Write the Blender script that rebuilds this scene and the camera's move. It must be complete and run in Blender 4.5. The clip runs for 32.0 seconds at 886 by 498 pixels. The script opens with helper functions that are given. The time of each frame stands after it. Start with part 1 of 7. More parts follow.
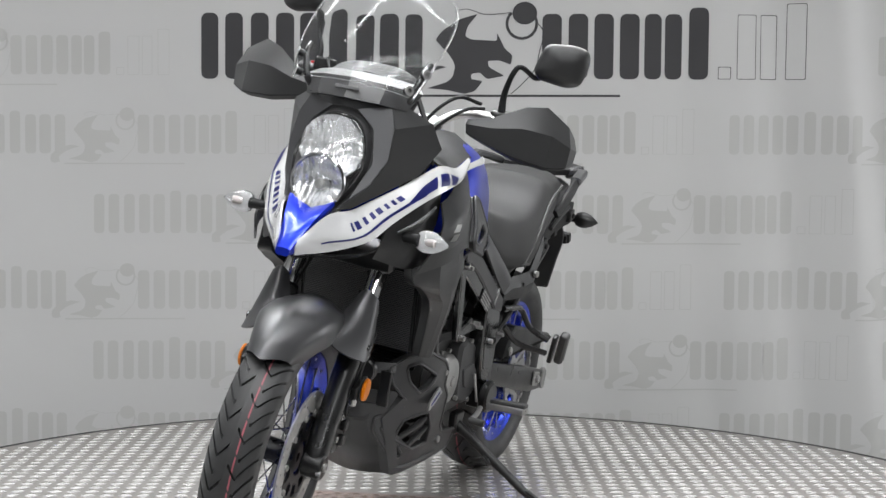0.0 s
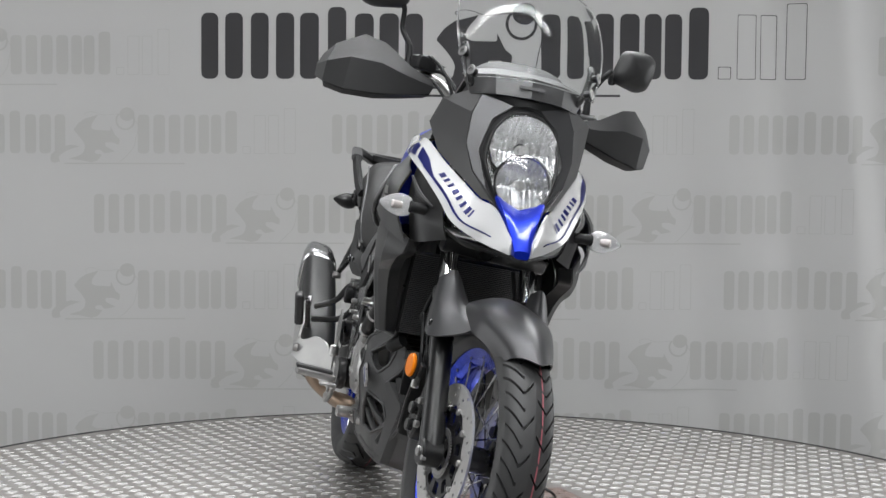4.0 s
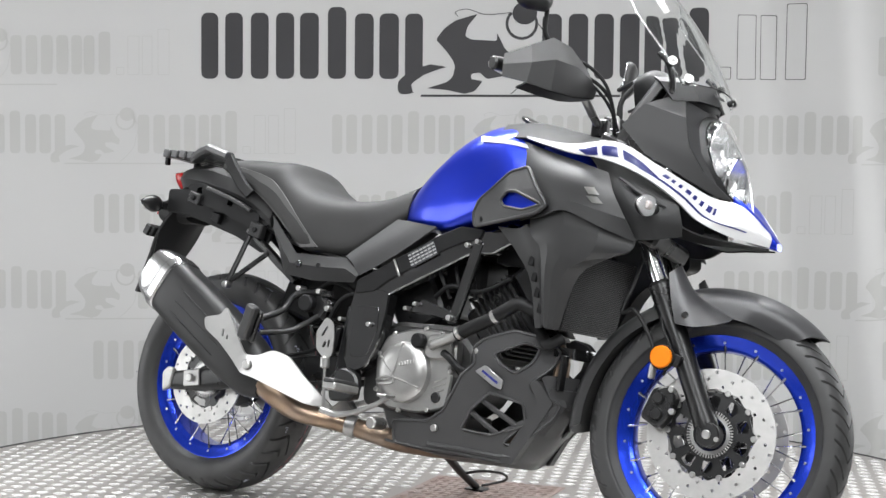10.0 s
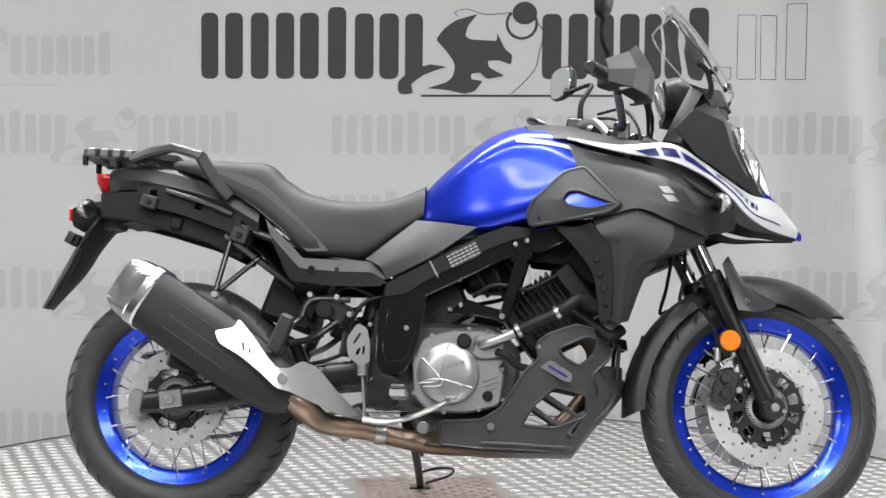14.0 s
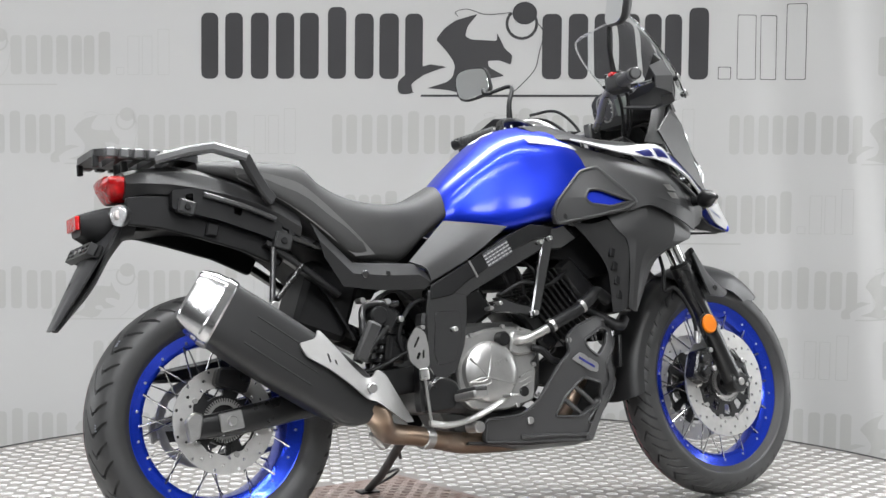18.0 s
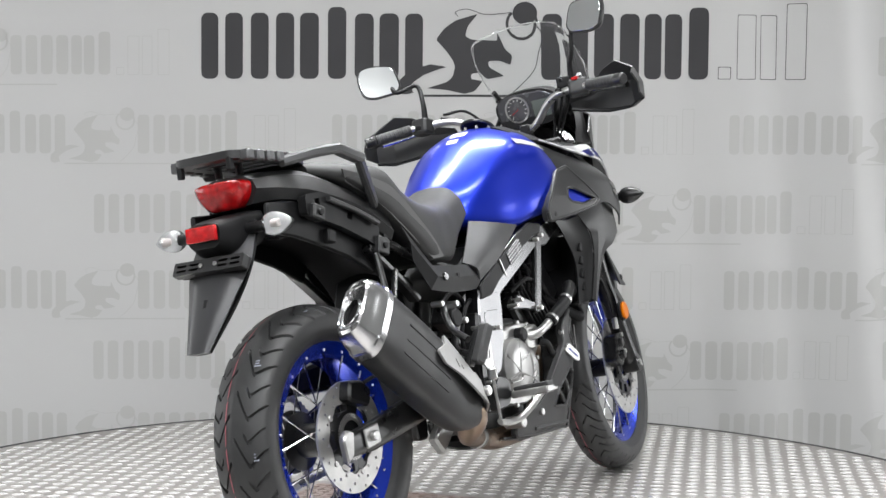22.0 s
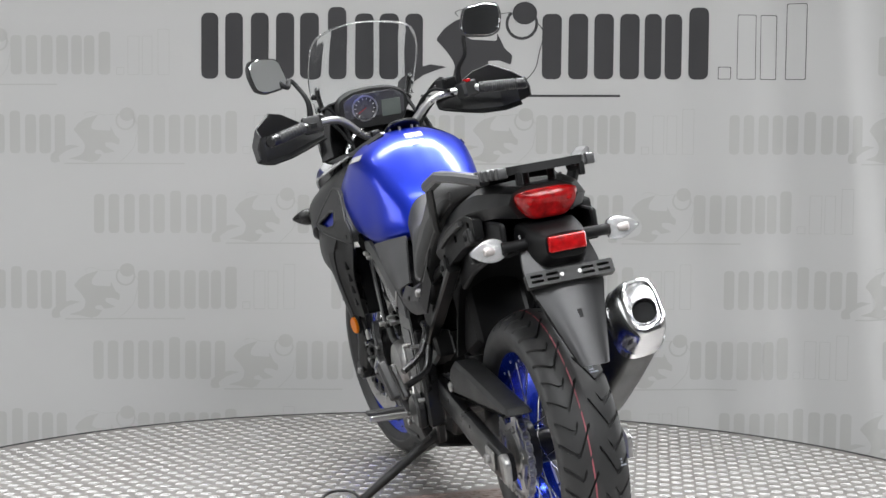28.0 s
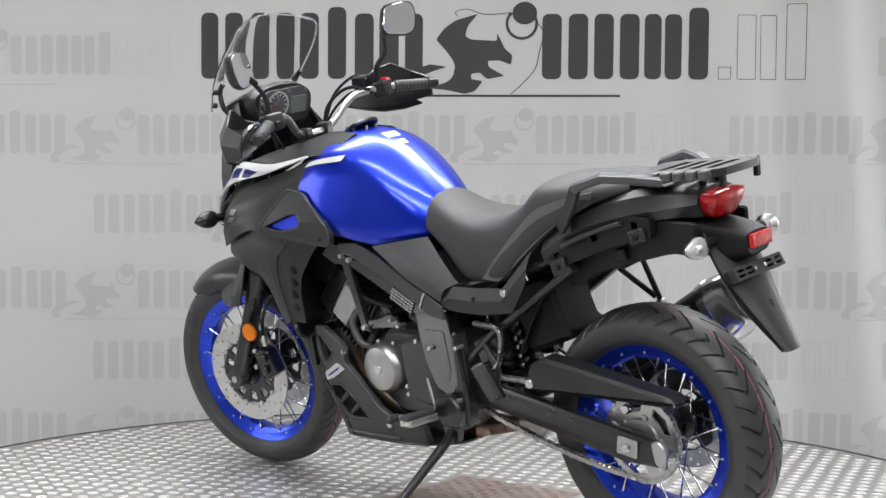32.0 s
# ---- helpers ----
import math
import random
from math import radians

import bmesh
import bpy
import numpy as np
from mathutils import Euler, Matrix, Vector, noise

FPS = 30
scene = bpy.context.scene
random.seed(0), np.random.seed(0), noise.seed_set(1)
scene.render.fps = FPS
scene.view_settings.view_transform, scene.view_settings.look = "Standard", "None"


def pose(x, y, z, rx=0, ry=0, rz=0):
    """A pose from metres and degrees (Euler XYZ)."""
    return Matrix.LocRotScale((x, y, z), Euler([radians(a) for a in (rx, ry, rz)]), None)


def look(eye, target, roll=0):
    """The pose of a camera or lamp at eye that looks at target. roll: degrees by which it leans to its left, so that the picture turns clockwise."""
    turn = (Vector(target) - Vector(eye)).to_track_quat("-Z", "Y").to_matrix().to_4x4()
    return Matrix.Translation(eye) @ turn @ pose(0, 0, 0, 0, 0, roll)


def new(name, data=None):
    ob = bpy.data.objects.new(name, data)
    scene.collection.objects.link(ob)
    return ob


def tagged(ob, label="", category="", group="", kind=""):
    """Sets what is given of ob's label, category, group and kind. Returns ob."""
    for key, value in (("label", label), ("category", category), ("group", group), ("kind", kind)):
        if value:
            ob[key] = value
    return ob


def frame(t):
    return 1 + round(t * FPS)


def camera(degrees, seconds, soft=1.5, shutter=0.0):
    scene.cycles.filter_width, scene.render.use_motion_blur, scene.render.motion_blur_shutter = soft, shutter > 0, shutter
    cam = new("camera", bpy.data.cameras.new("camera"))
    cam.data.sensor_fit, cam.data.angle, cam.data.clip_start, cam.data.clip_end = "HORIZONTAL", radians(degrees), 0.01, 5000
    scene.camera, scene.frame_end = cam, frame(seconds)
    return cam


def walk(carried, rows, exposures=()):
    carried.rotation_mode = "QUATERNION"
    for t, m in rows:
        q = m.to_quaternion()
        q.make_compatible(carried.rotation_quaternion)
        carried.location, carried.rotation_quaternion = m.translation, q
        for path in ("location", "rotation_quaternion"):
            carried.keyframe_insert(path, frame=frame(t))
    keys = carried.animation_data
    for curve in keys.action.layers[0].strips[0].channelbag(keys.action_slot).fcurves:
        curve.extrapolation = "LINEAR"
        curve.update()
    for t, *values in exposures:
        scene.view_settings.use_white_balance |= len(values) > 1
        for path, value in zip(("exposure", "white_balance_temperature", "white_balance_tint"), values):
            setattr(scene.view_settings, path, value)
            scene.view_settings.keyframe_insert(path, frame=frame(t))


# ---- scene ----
SECONDS = 32.0
cam = camera(31.66, SECONDS)
EYE = pose(0, -4.258, 0.9755, 90 - 3.325, 0, -0.062) @ pose(0, 0, 0, 0, 0, 0.70)
walk(cam, [(0.0, EYE), (SECONDS, EYE)], exposures=[(0.0, -0.31), (3.0, -0.49), (6.0, -0.37), (9.0, 0.07), (11.0, 0.06), (14.0, -0.01), (19.0, 0.09), (21.0, 0.01), (23.0, -0.10), (25.0, -0.25), (29.0, -0.18), (SECONDS, -0.10)])

# ---- light: a closed photo booth with ceiling tubes and soft panels ----
world = bpy.data.worlds.new("booth_air")
scene.world = world
world.use_nodes = True
world.node_tree.nodes["Background"].inputs[0].default_value = (0.9, 0.95, 1.0, 1)
world.node_tree.nodes["Background"].inputs[1].default_value = 0.05


def area_lamp(name, eye, target, sx, sy, watts, tone=(0.97, 0.985, 1.0)):
    d = bpy.data.lights.new(name, "AREA")
    d.shape, d.size, d.size_y, d.energy, d.color = "RECTANGLE", sx, sy, watts, tone
    ob = new(name, d)
    ob.matrix_world = look(eye, target)
    return ob


for sx, y, wide, watts, front in ((-1, 0.25, 2.4, 53, 55), (1, 1.30, 2.1, 72, 70)):
    area_lamp("front_soft_light", (sx * 2.0, -4.7, 2.95), (sx * 0.3, 0, 0.45), 1.6, 0.75, front)
    area_lamp("side_soft_light", (sx * 4.25, y, 1.10), (0, 0.3, 0.6), wide, 1.7, watts)
area_lamp("ceiling_tube_light", (0.0, -2.9, 3.25), (0, -1.6, 0.0), 3.4, 0.14, 60).data.spread = radians(125)
area_lamp("ceiling_tube_light", (0.0, -1.0, 3.28), (0, -1.2, 0), 3.4, 0.14, 55).data.spread = radians(115)
area_lamp("ceiling_wash_light", (0.0, -2.4, 3.25), (0, 2.4, 0.2), 3.8, 0.2, 13).data.spread = radians(85)
rear = area_lamp("ceiling_panel_light", (0.0, 0.9, 3.30), (0, -1.0, 0), 4.2, 0.6, 140)
rear.data.spread = radians(90)


# ---- materials ----
def material(name, color, rough=0.5, metal=0.0, vary=0.12, scale=9.0, bump=0.0, bump_scale=120.0, coat=0.0, coat_rough=0.04, rough_vary=0.12,
             second=None, spec=0.5):
    m = bpy.data.materials.new(name)
    m.use_nodes = True
    nt = m.node_tree
    b = nt.nodes["Principled BSDF"]
    b.inputs["Metallic"].default_value = metal
    b.inputs["Specular IOR Level"].default_value = spec
    b.inputs["Coat Weight"].default_value = coat
    b.inputs["Coat Roughness"].default_value = coat_rough
    co = nt.nodes.new("ShaderNodeTexCoord")
    n1 = nt.nodes.new("ShaderNodeTexNoise")
    n1.inputs["Scale"].default_value, n1.inputs["Detail"].default_value = scale, 5
    nt.links.new(co.outputs["Object"], n1.inputs["Vector"])
    n2 = nt.nodes.new("ShaderNodeTexNoise")
    n2.inputs["Scale"].default_value, n2.inputs["Detail"].default_value = bump_scale, 3
    nt.links.new(co.outputs["Object"], n2.inputs["Vector"])
    mix = nt.nodes.new("ShaderNodeMix")
    mix.data_type = "RGBA"
    c = Vector(color)
    d = Vector(second) if second else c * (1 - vary * 2)
    mix.inputs["A"].default_value = (*(c * (1 + vary * 0.6)), 1)
    mix.inputs["B"].default_value = (*d, 1)
    nt.links.new(n1.outputs["Fac"], mix.inputs["Factor"])
    nt.links.new(mix.outputs["Result"], b.inputs["Base Color"])
    mr = nt.nodes.new("ShaderNodeMapRange")
    mr.inputs["To Min"].default_value, mr.inputs["To Max"].default_value = max(rough - rough_vary, 0.02), min(rough + rough_vary, 1)
    nt.links.new(n1.outputs["Fac"], mr.inputs["Value"])
    nt.links.new(mr.outputs["Result"], b.inputs["Roughness"])
    if bump:
        bp = nt.nodes.new("ShaderNodeBump")
        bp.inputs["Strength"].default_value, bp.inputs["Distance"].default_value = bump, 0.25 / bump_scale
        nt.links.new(n2.outputs["Fac"], bp.inputs["Height"])
        nt.links.new(bp.outputs["Normal"], b.inputs["Normal"])
    return m


def glass(name, color, rough=0.02, ior=1.45):
    m = bpy.data.materials.new(name)
    m.use_nodes = True
    b = m.node_tree.nodes["Principled BSDF"]
    b.inputs["Base Color"].default_value = (*color, 1)
    b.inputs["Roughness"].default_value = rough
    b.inputs["IOR"].default_value = ior
    b.inputs["Transmission Weight"].default_value = 1.0
    return m


BLUE = material("metallic_blue_paint", (0.003, 0.024, 0.46), 0.31, 0.75, 0.10, 3, coat=0.45, coat_rough=0.12, rough_vary=0.03)
BLUE_RIM = material("blue_anodised_alloy", (0.010, 0.045, 0.56), 0.22, 0.75, 0.06, 14, coat=0.3, rough_vary=0.05)
WHITE = material("white_pearl_paint", (0.46, 0.46, 0.462), 0.25, 0.0, 0.02, 3, coat=0.8, rough_vary=0.03)
NAVY = material("navy_graphic_film", (0.015, 0.02, 0.16), 0.3, 0.0, 0.05, 6)
MATT = material("matt_charcoal_paint", (0.017, 0.017, 0.0175), 0.46, 0.06, 0.10, 5, 0.10, 420)
PLASTIC = material("textured_black_plastic", (0.0115, 0.0115, 0.012), 0.47, 0.0, 0.16, 12, 0.15, 380, spec=0.4)
BLACK = material("satin_black_metal", (0.008, 0.008, 0.0085), 0.30, 0.1, 0.15, 15, 0.05, 260)
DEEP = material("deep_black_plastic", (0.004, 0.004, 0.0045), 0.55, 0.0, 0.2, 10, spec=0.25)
FRAME = material("dark_grey_cast_alloy", (0.115, 0.115, 0.118), 0.11, 0.95, 0.12, 10, 0.03, 300, rough_vary=0.04)
VINYL = material("charcoal_seat_vinyl", (0.019, 0.0187, 0.0187), 0.62, 0.0, 0.10, 7, 0.5, 520, spec=0.38)
# grained vinyl; its grey includes the light that the outward facet catches
VINYL_SIDE = material("lit_grained_side_vinyl", (0.068, 0.0672, 0.067), 0.60, 0.0, 0.10, 9, 0.5, 700)
RUBBER = material("black_tyre_rubber", (0.025, 0.025, 0.0255), 0.52, 0.0, 0.25, 16, 0.18, 300)
STEEL = material("brushed_steel", (0.42, 0.416, 0.41), 0.30, 0.9, 0.10, 20, 0.06, 400)
CHROME = material("polished_chrome", (0.56, 0.56, 0.565), 0.12, 1.0, 0.04, 10, rough_vary=0.04)
DISC = material("ground_brake_disc_steel", (0.50, 0.494, 0.483), 0.40, 0.8, 0.14, 30, 0.10, 500)
ALLOY = material("bare_cast_aluminium", (0.36, 0.357, 0.35), 0.34, 0.8, 0.16, 22, 0.14, 360)
GREYPAINT = material("grey_engine_paint", (0.072, 0.072, 0.072), 0.42, 0.5, 0.12, 14, 0.10, 300)
HEATED = material("heat_tinted_steel", (0.24, 0.155, 0.09), 0.36, 0.9, 0.2, 12, 0.08, 250, second=(0.22, 0.19, 0.17))
ORANGE = material("amber_reflector_plastic", (0.58, 0.150, 0.001), 0.34, 0.0, 0.06, 60, 0.3, 500, spec=0.2)
RED = material("red_lens_plastic", (0.52, 0.004, 0.006), 0.20, 0.0, 0.55, 60, 0.8, 90, coat=0.3)
PINK = material("pink_tyre_marking", (0.34, 0.09, 0.11), 0.7, 0.0, 0.2, 40)
CHALK = material("pale_tyre_marking", (0.34, 0.36, 0.42), 0.8, 0.0, 0.35, 60)
PALE = material("pale_bulb_glass", (0.34, 0.31, 0.30), 0.4)
LENS = glass("clear_lens_plastic", (0.97, 0.98, 0.98), 0.10)
ACRYLIC = glass("clear_acrylic_screen", (0.945, 0.958, 0.958), 0.015, 1.20)
EDGE = glass("polished_acrylic_edge", (0.98, 0.99, 0.99), 0.10, 1.45)
MIRROR = material("mirror_glass", (0.82, 0.84, 0.85), 0.02, 1.0, 0.01, 4, rough_vary=0.01)
STICKER = material("white_sticker", (0.75, 0.74, 0.72), 0.6, 0.0, 0.08, 30)
GRAB = material("silver_grey_cast_rail", (0.075, 0.075, 0.077), 0.36, 0.35, 0.08, 9, 0.08, 320)
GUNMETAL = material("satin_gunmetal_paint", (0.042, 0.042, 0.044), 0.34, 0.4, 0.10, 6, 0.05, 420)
GREYPL = material("mid_grey_moulded_plastic", (0.043, 0.043, 0.044), 0.44, 0.0, 0.12, 8, 0.10, 380, spec=0.28)
MILKY = material("milky_lens_interior", (0.27, 0.27, 0.275), 0.45, 0.25, 0.10, 60, 0.3, 200)
LABEL = material("grey_warning_label", (0.30, 0.30, 0.30), 0.5, 0.0, 0.3, 200)
DIAL = material("dark_dial_face", (0.05, 0.05, 0.055), 0.25, 0.0, 0.1, 30)
LCD = material("grey_lcd_glass", (0.10, 0.115, 0.105), 0.12, 0.0, 0.08, 10, coat=1)
TREAD = material("worn_aluminium_plate", (0.33, 0.322, 0.312), 0.40, 0.65, 0.16, 2.3, 0.10, 160, rough_vary=0.12, second=(0.22, 0.195, 0.18))
LOZENGE = material("polished_plate_bar", (0.93, 0.92, 0.90), 0.24, 0.65, 0.12, 8, rough_vary=0.10)
RIM_EDGE = material("dark_rubber_edging", (0.05, 0.05, 0.05), 0.7, 0.0, 0.2, 8)
CLOTH = material("pale_grey_banner_cloth", (0.56, 0.557, 0.550), 0.82, 0.0, 0.02, 0.9)
INK = material("dark_grey_print", (0.050, 0.049, 0.052), 0.8, 0.0, 0.05, 3)
FAINT = material("faint_grey_print", (0.495, 0.493, 0.479), 0.82, 0.0, 0.05, 2)
WALLS = material("off_white_wall_paint", (0.60, 0.60, 0.59), 0.8, 0.0, 0.05, 1.5, 0.1, 200)
# dark tone of the unseen south wall, for the unlit open hall there
HALL_DARK = material("dark_open_hall_stand_in", (0.07, 0.07, 0.072), 0.8, 0.0, 0.08, 1.5, 0.1, 200)
SHIELD = material("brushed_pale_aluminium", (0.41, 0.407, 0.40), 0.40, 0.75, 0.08, 20, 0.10, 400)
CAP = material("satin_polished_steel", (0.50, 0.50, 0.505), 0.20, 0.97, 0.05, 14, 0.03, 300, rough_vary=0.05)
BOWL = material("bright_reflector_plating", (0.86, 0.86, 0.87), 0.24, 1.0, 0.03, 10, rough_vary=0.05)
RUST = material("rust_stained_plate", (0.27, 0.245, 0.23), 0.46, 0.45, 0.16, 6, 0.12, 160, second=(0.20, 0.115, 0.095))
FLOOR = material("grey_concrete_floor", (0.30, 0.30, 0.295), 0.6, 0.0, 0.15, 1.2, 0.15, 60)


# ---- mesh tools ----
def part(name, bm, mat, parent, label="", angle=35):
    """Links a bmesh as one mesh object under a thing or a part."""
    me = bpy.data.meshes.new(name)
    bmesh.ops.recalc_face_normals(bm, faces=bm.faces)
    bm.to_mesh(me)
    bm.free()
    me.materials.append(mat)
    me.shade_smooth()
    me.set_sharp_from_angle(angle=radians(angle))
    ob = new(name, me)
    ob.parent = parent
    if label:
        ob["label"] = label
    return ob


def mesh_part(name, verts, faces, mat, parent, label="", angle=35):
    me = bpy.data.meshes.new(name)
    me.from_pydata(verts, [], faces)
    me.materials.append(mat)
    me.shade_smooth()
    me.set_sharp_from_angle(angle=radians(angle))
    ob = new(name, me)
    ob.parent = parent
    if label:
        ob["label"] = label
    return ob


def spline(pts, k):
    """Catmull-Rom through the points, k steps a span."""
    P = [Vector(p) for p in pts]
    if k <= 1 or len(P) < 3:
        if k > 1 and len(P) == 2:
            return [P[0].lerp(P[1], i / k) for i in range(k + 1)]
        return P
    out = []
    for i in range(len(P) - 1):
        a = P[i - 1] if i else P[0] * 2 - P[1]
        b, c = P[i], P[i + 1]
        d = P[i + 2] if i + 2 < len(P) else P[-1] * 2 - P[-2]
        for j in range(k):
            t = j / k
            out.append(0.5 * ((2 * b) + (c - a) * t + (2 * a - 5 * b + 4 * c - d) * t * t + (3 * b - a - 3 * c + d) * t ** 3))
    return out + [P[-1]]


def loft(rings, caps=True, closed=True, bm=None):
    bm = bm or bmesh.new()
    vs = [[bm.verts.new(p) for p in r] for r in rings]
    n = len(vs[0])
    for a, b in zip(vs, vs[1:]):
        for i in range(n if closed else n - 1):
            j = (i + 1) % n
            bm.faces.new((a[i], a[j], b[j], b[i]))
    if caps:
        bm.faces.new(vs[0][::-1])
        bm.faces.new(vs[-1])
    return bm


def tube(pts, r, k=6, n=10, bm=None, flat=1.0):
    """A round rod through the points; r one radius or one a point."""
    P = spline(pts, k)
    R = [r] * len(P) if isinstance(r, (int, float)) else [v.x for v in spline([(x, 0, 0) for x in r], k)]
    rings, side = [], None
    for i, p in enumerate(P):
        d = (P[min(i + 1, len(P) - 1)] - P[max(i - 1, 0)]).normalized()
        if side is None:
            side = d.orthogonal().normalized()
        side = (side - d * side.dot(d)).normalized()
        up = d.cross(side)
        rings.append([p + (side * math.cos(a) + up * math.sin(a) * flat) * R[i] for a in (2 * math.pi * j / n for j in range(n))])
    return loft(rings, bm=bm)


def cyl(p0, p1, r, n=24, bevel=0.0, bm=None):
    p0, p1 = Vector(p0), Vector(p1)
    d = (p1 - p0).normalized()
    u = d.orthogonal().normalized()
    w = d.cross(u)
    st = [(0, r)] if not bevel else [(0, r - bevel), (bevel, r)]
    L = (p1 - p0).length
    st += [(L, r)] if not bevel else [(L - bevel, r), (L, r - bevel)]
    return loft([[p0 + d * h + (u * math.cos(a) + w * math.sin(a)) * q for a in (2 * math.pi * j / n for j in range(n))] for h, q in st], bm=bm)


def lathe(profile, centre, n=64, bm=None, caps=False, flip=1):
    """Turns a profile of (radius, y) about the y axis through centre; a closed profile."""
    c = Vector(centre)
    rings = []
    for i in range(n + 1):
        a = 2 * math.pi * i / n
        rings.append([c + Vector((q * math.cos(a), y * flip, q * math.sin(a))) for q, y in profile])
    bm = bm or bmesh.new()
    vs = [[bm.verts.new(p) for p in r] for r in rings[:-1]]
    m = len(profile)
    for i in range(n):
        a, b = vs[i], vs[(i + 1) % n]
        for j in range(m):
            bm.faces.new((a[j], a[(j + 1) % m], b[(j + 1) % m], b[j]))
    return bm


def rounded(poly, r, k=3):
    """Rounds the corners of a 2D polygon."""
    out = []
    P = [Vector(p) for p in poly]
    for i, p in enumerate(P):
        a, b = P[i - 1] - p, P[(i + 1) % len(P)] - p
        q = min(r, a.length * 0.45, b.length * 0.45)
        s, e = p + a.normalized() * q, p + b.normalized() * q
        for j in range(k + 1):
            t = j / k
            out.append(s * (1 - t) ** 2 + p * 2 * t * (1 - t) + e * t * t)
    return out


def plate(poly, y0, y1, r=0.006, bevel=0.002, bm=None, place=None):
    """A plate of a 2D outline (x, z) between y0 and y1 with rounded corners and edges."""
    bm = bm or bmesh.new()
    P = rounded(poly, r) if r else [Vector(p) for p in poly]
    area = sum(P[i - 1].x * P[i].y - P[i].x * P[i - 1].y for i in range(len(P)))
    if area < 0:
        P = P[::-1]
    lo, hi = min(y0, y1), max(y0, y1)
    bevel = min(bevel, (hi - lo) * 0.4)
    n = len(P)
    inn = []
    for i, p in enumerate(P):
        t = (P[(i + 1) % n] - P[i - 1])
        t = t.normalized() if t.length > 1e-9 else Vector((1, 0))
        inn.append(p + Vector((-t.y, t.x)) * bevel)
    rows = [(inn, lo), (P, lo + bevel), (P, hi - bevel), (inn, hi)]
    rings = [[Vector((p.x, y, p.y)) for p in Q] for Q, y in rows]
    if place:
        rings = [[place @ v for v in ring] for ring in rings]
    return loft(rings, bm=bm)


def box(c, s, bevel=0.004, turn=(0, 0, 0), bm=None):
    m = pose(*c, *turn)
    x, y, z = (v / 2 for v in s)
    return plate([(-x, -z), (x, -z), (x, z), (-x, z)], -y, y, bevel, bevel * 0.7, bm, m)


def patch(rails, k=5, m=5, th=0.004, s=1, bm=None):
    """A smooth skin through rails of points, th thick; s mirrors it to the other side."""
    rows = [spline([(p[0], p[1] * s, p[2]) for p in r], m) for r in rails]
    cols = [spline([r[i] for r in rows], k) for i in range(len(rows[0]))]
    U, V = len(cols), len(cols[0])
    def at(i, j):
        return cols[min(max(i, 0), U - 1)][min(max(j, 0), V - 1)]
    top, low = [], []
    for i in range(U):
        for j in range(V):
            n = (at(i + 1, j) - at(i - 1, j)).cross(at(i, j + 1) - at(i, j - 1))
            n = n.normalized() if n.length > 1e-12 else Vector((0, -1, 0))
            top.append(at(i, j) + n * th / 2)
            low.append(at(i, j) - n * th / 2)
    bm = bm or bmesh.new()
    T, L = [bm.verts.new(p) for p in top], [bm.verts.new(p) for p in low]
    def quad(A, i, j):
        return (A[i * V + j], A[(i + 1) * V + j], A[(i + 1) * V + j + 1], A[i * V + j + 1])
    for i in range(U - 1):
        for j in range(V - 1):
            bm.faces.new(quad(T, i, j))
            bm.faces.new(quad(L, i, j)[::-1])
    for i in range(U - 1):
        for j in (0, V - 1):
            bm.faces.new((T[i * V + j], T[(i + 1) * V + j], L[(i + 1) * V + j], L[i * V + j]))
    for j in range(V - 1):
        for i in (0, U - 1):
            bm.faces.new((T[i * V + j], T[i * V + j + 1], L[i * V + j + 1], L[i * V + j]))
    return bm


def body(stations, k=4, m=4, bm=None):
    """A solid symmetric to y = 0, from half sections (x, [(y, z), ...]) that run from the top middle to the bottom middle."""
    halves = [spline([(x, y, z) for y, z in sec], m) for x, sec in stations]
    cols = [spline([h[i] for h in halves], k) for i in range(len(halves[0]))]
    rings = []
    for j in range(len(cols[0])):
        half = [c[j] for c in cols]
        rings.append(half + [Vector((p.x, -p.y, p.z)) for p in half[-2:0:-1]])
    return loft(rings, bm=bm)


def skin_at(rails, u, v, s):
    """A point of the skin that patch() draws, u along the rails and v across them, both 0 to 1."""
    def run(P, t):
        P = [Vector(p) for p in P]
        x = t * (len(P) - 1)
        i = min(int(x), len(P) - 2)
        t = x - i
        a = P[i - 1] if i else P[0] * 2 - P[1]
        b, c = P[i], P[i + 1]
        d = P[i + 2] if i + 2 < len(P) else P[-1] * 2 - P[-2]
        if len(P) == 2:
            return b.lerp(c, t)
        return 0.5 * ((2 * b) + (c - a) * t + (2 * a - 5 * b + 4 * c - d) * t * t + (3 * b - a - 3 * c + d) * t ** 3)
    p = run([run(r, u) for r in rails], v)
    return Vector((p.x, p.y * s, p.z))


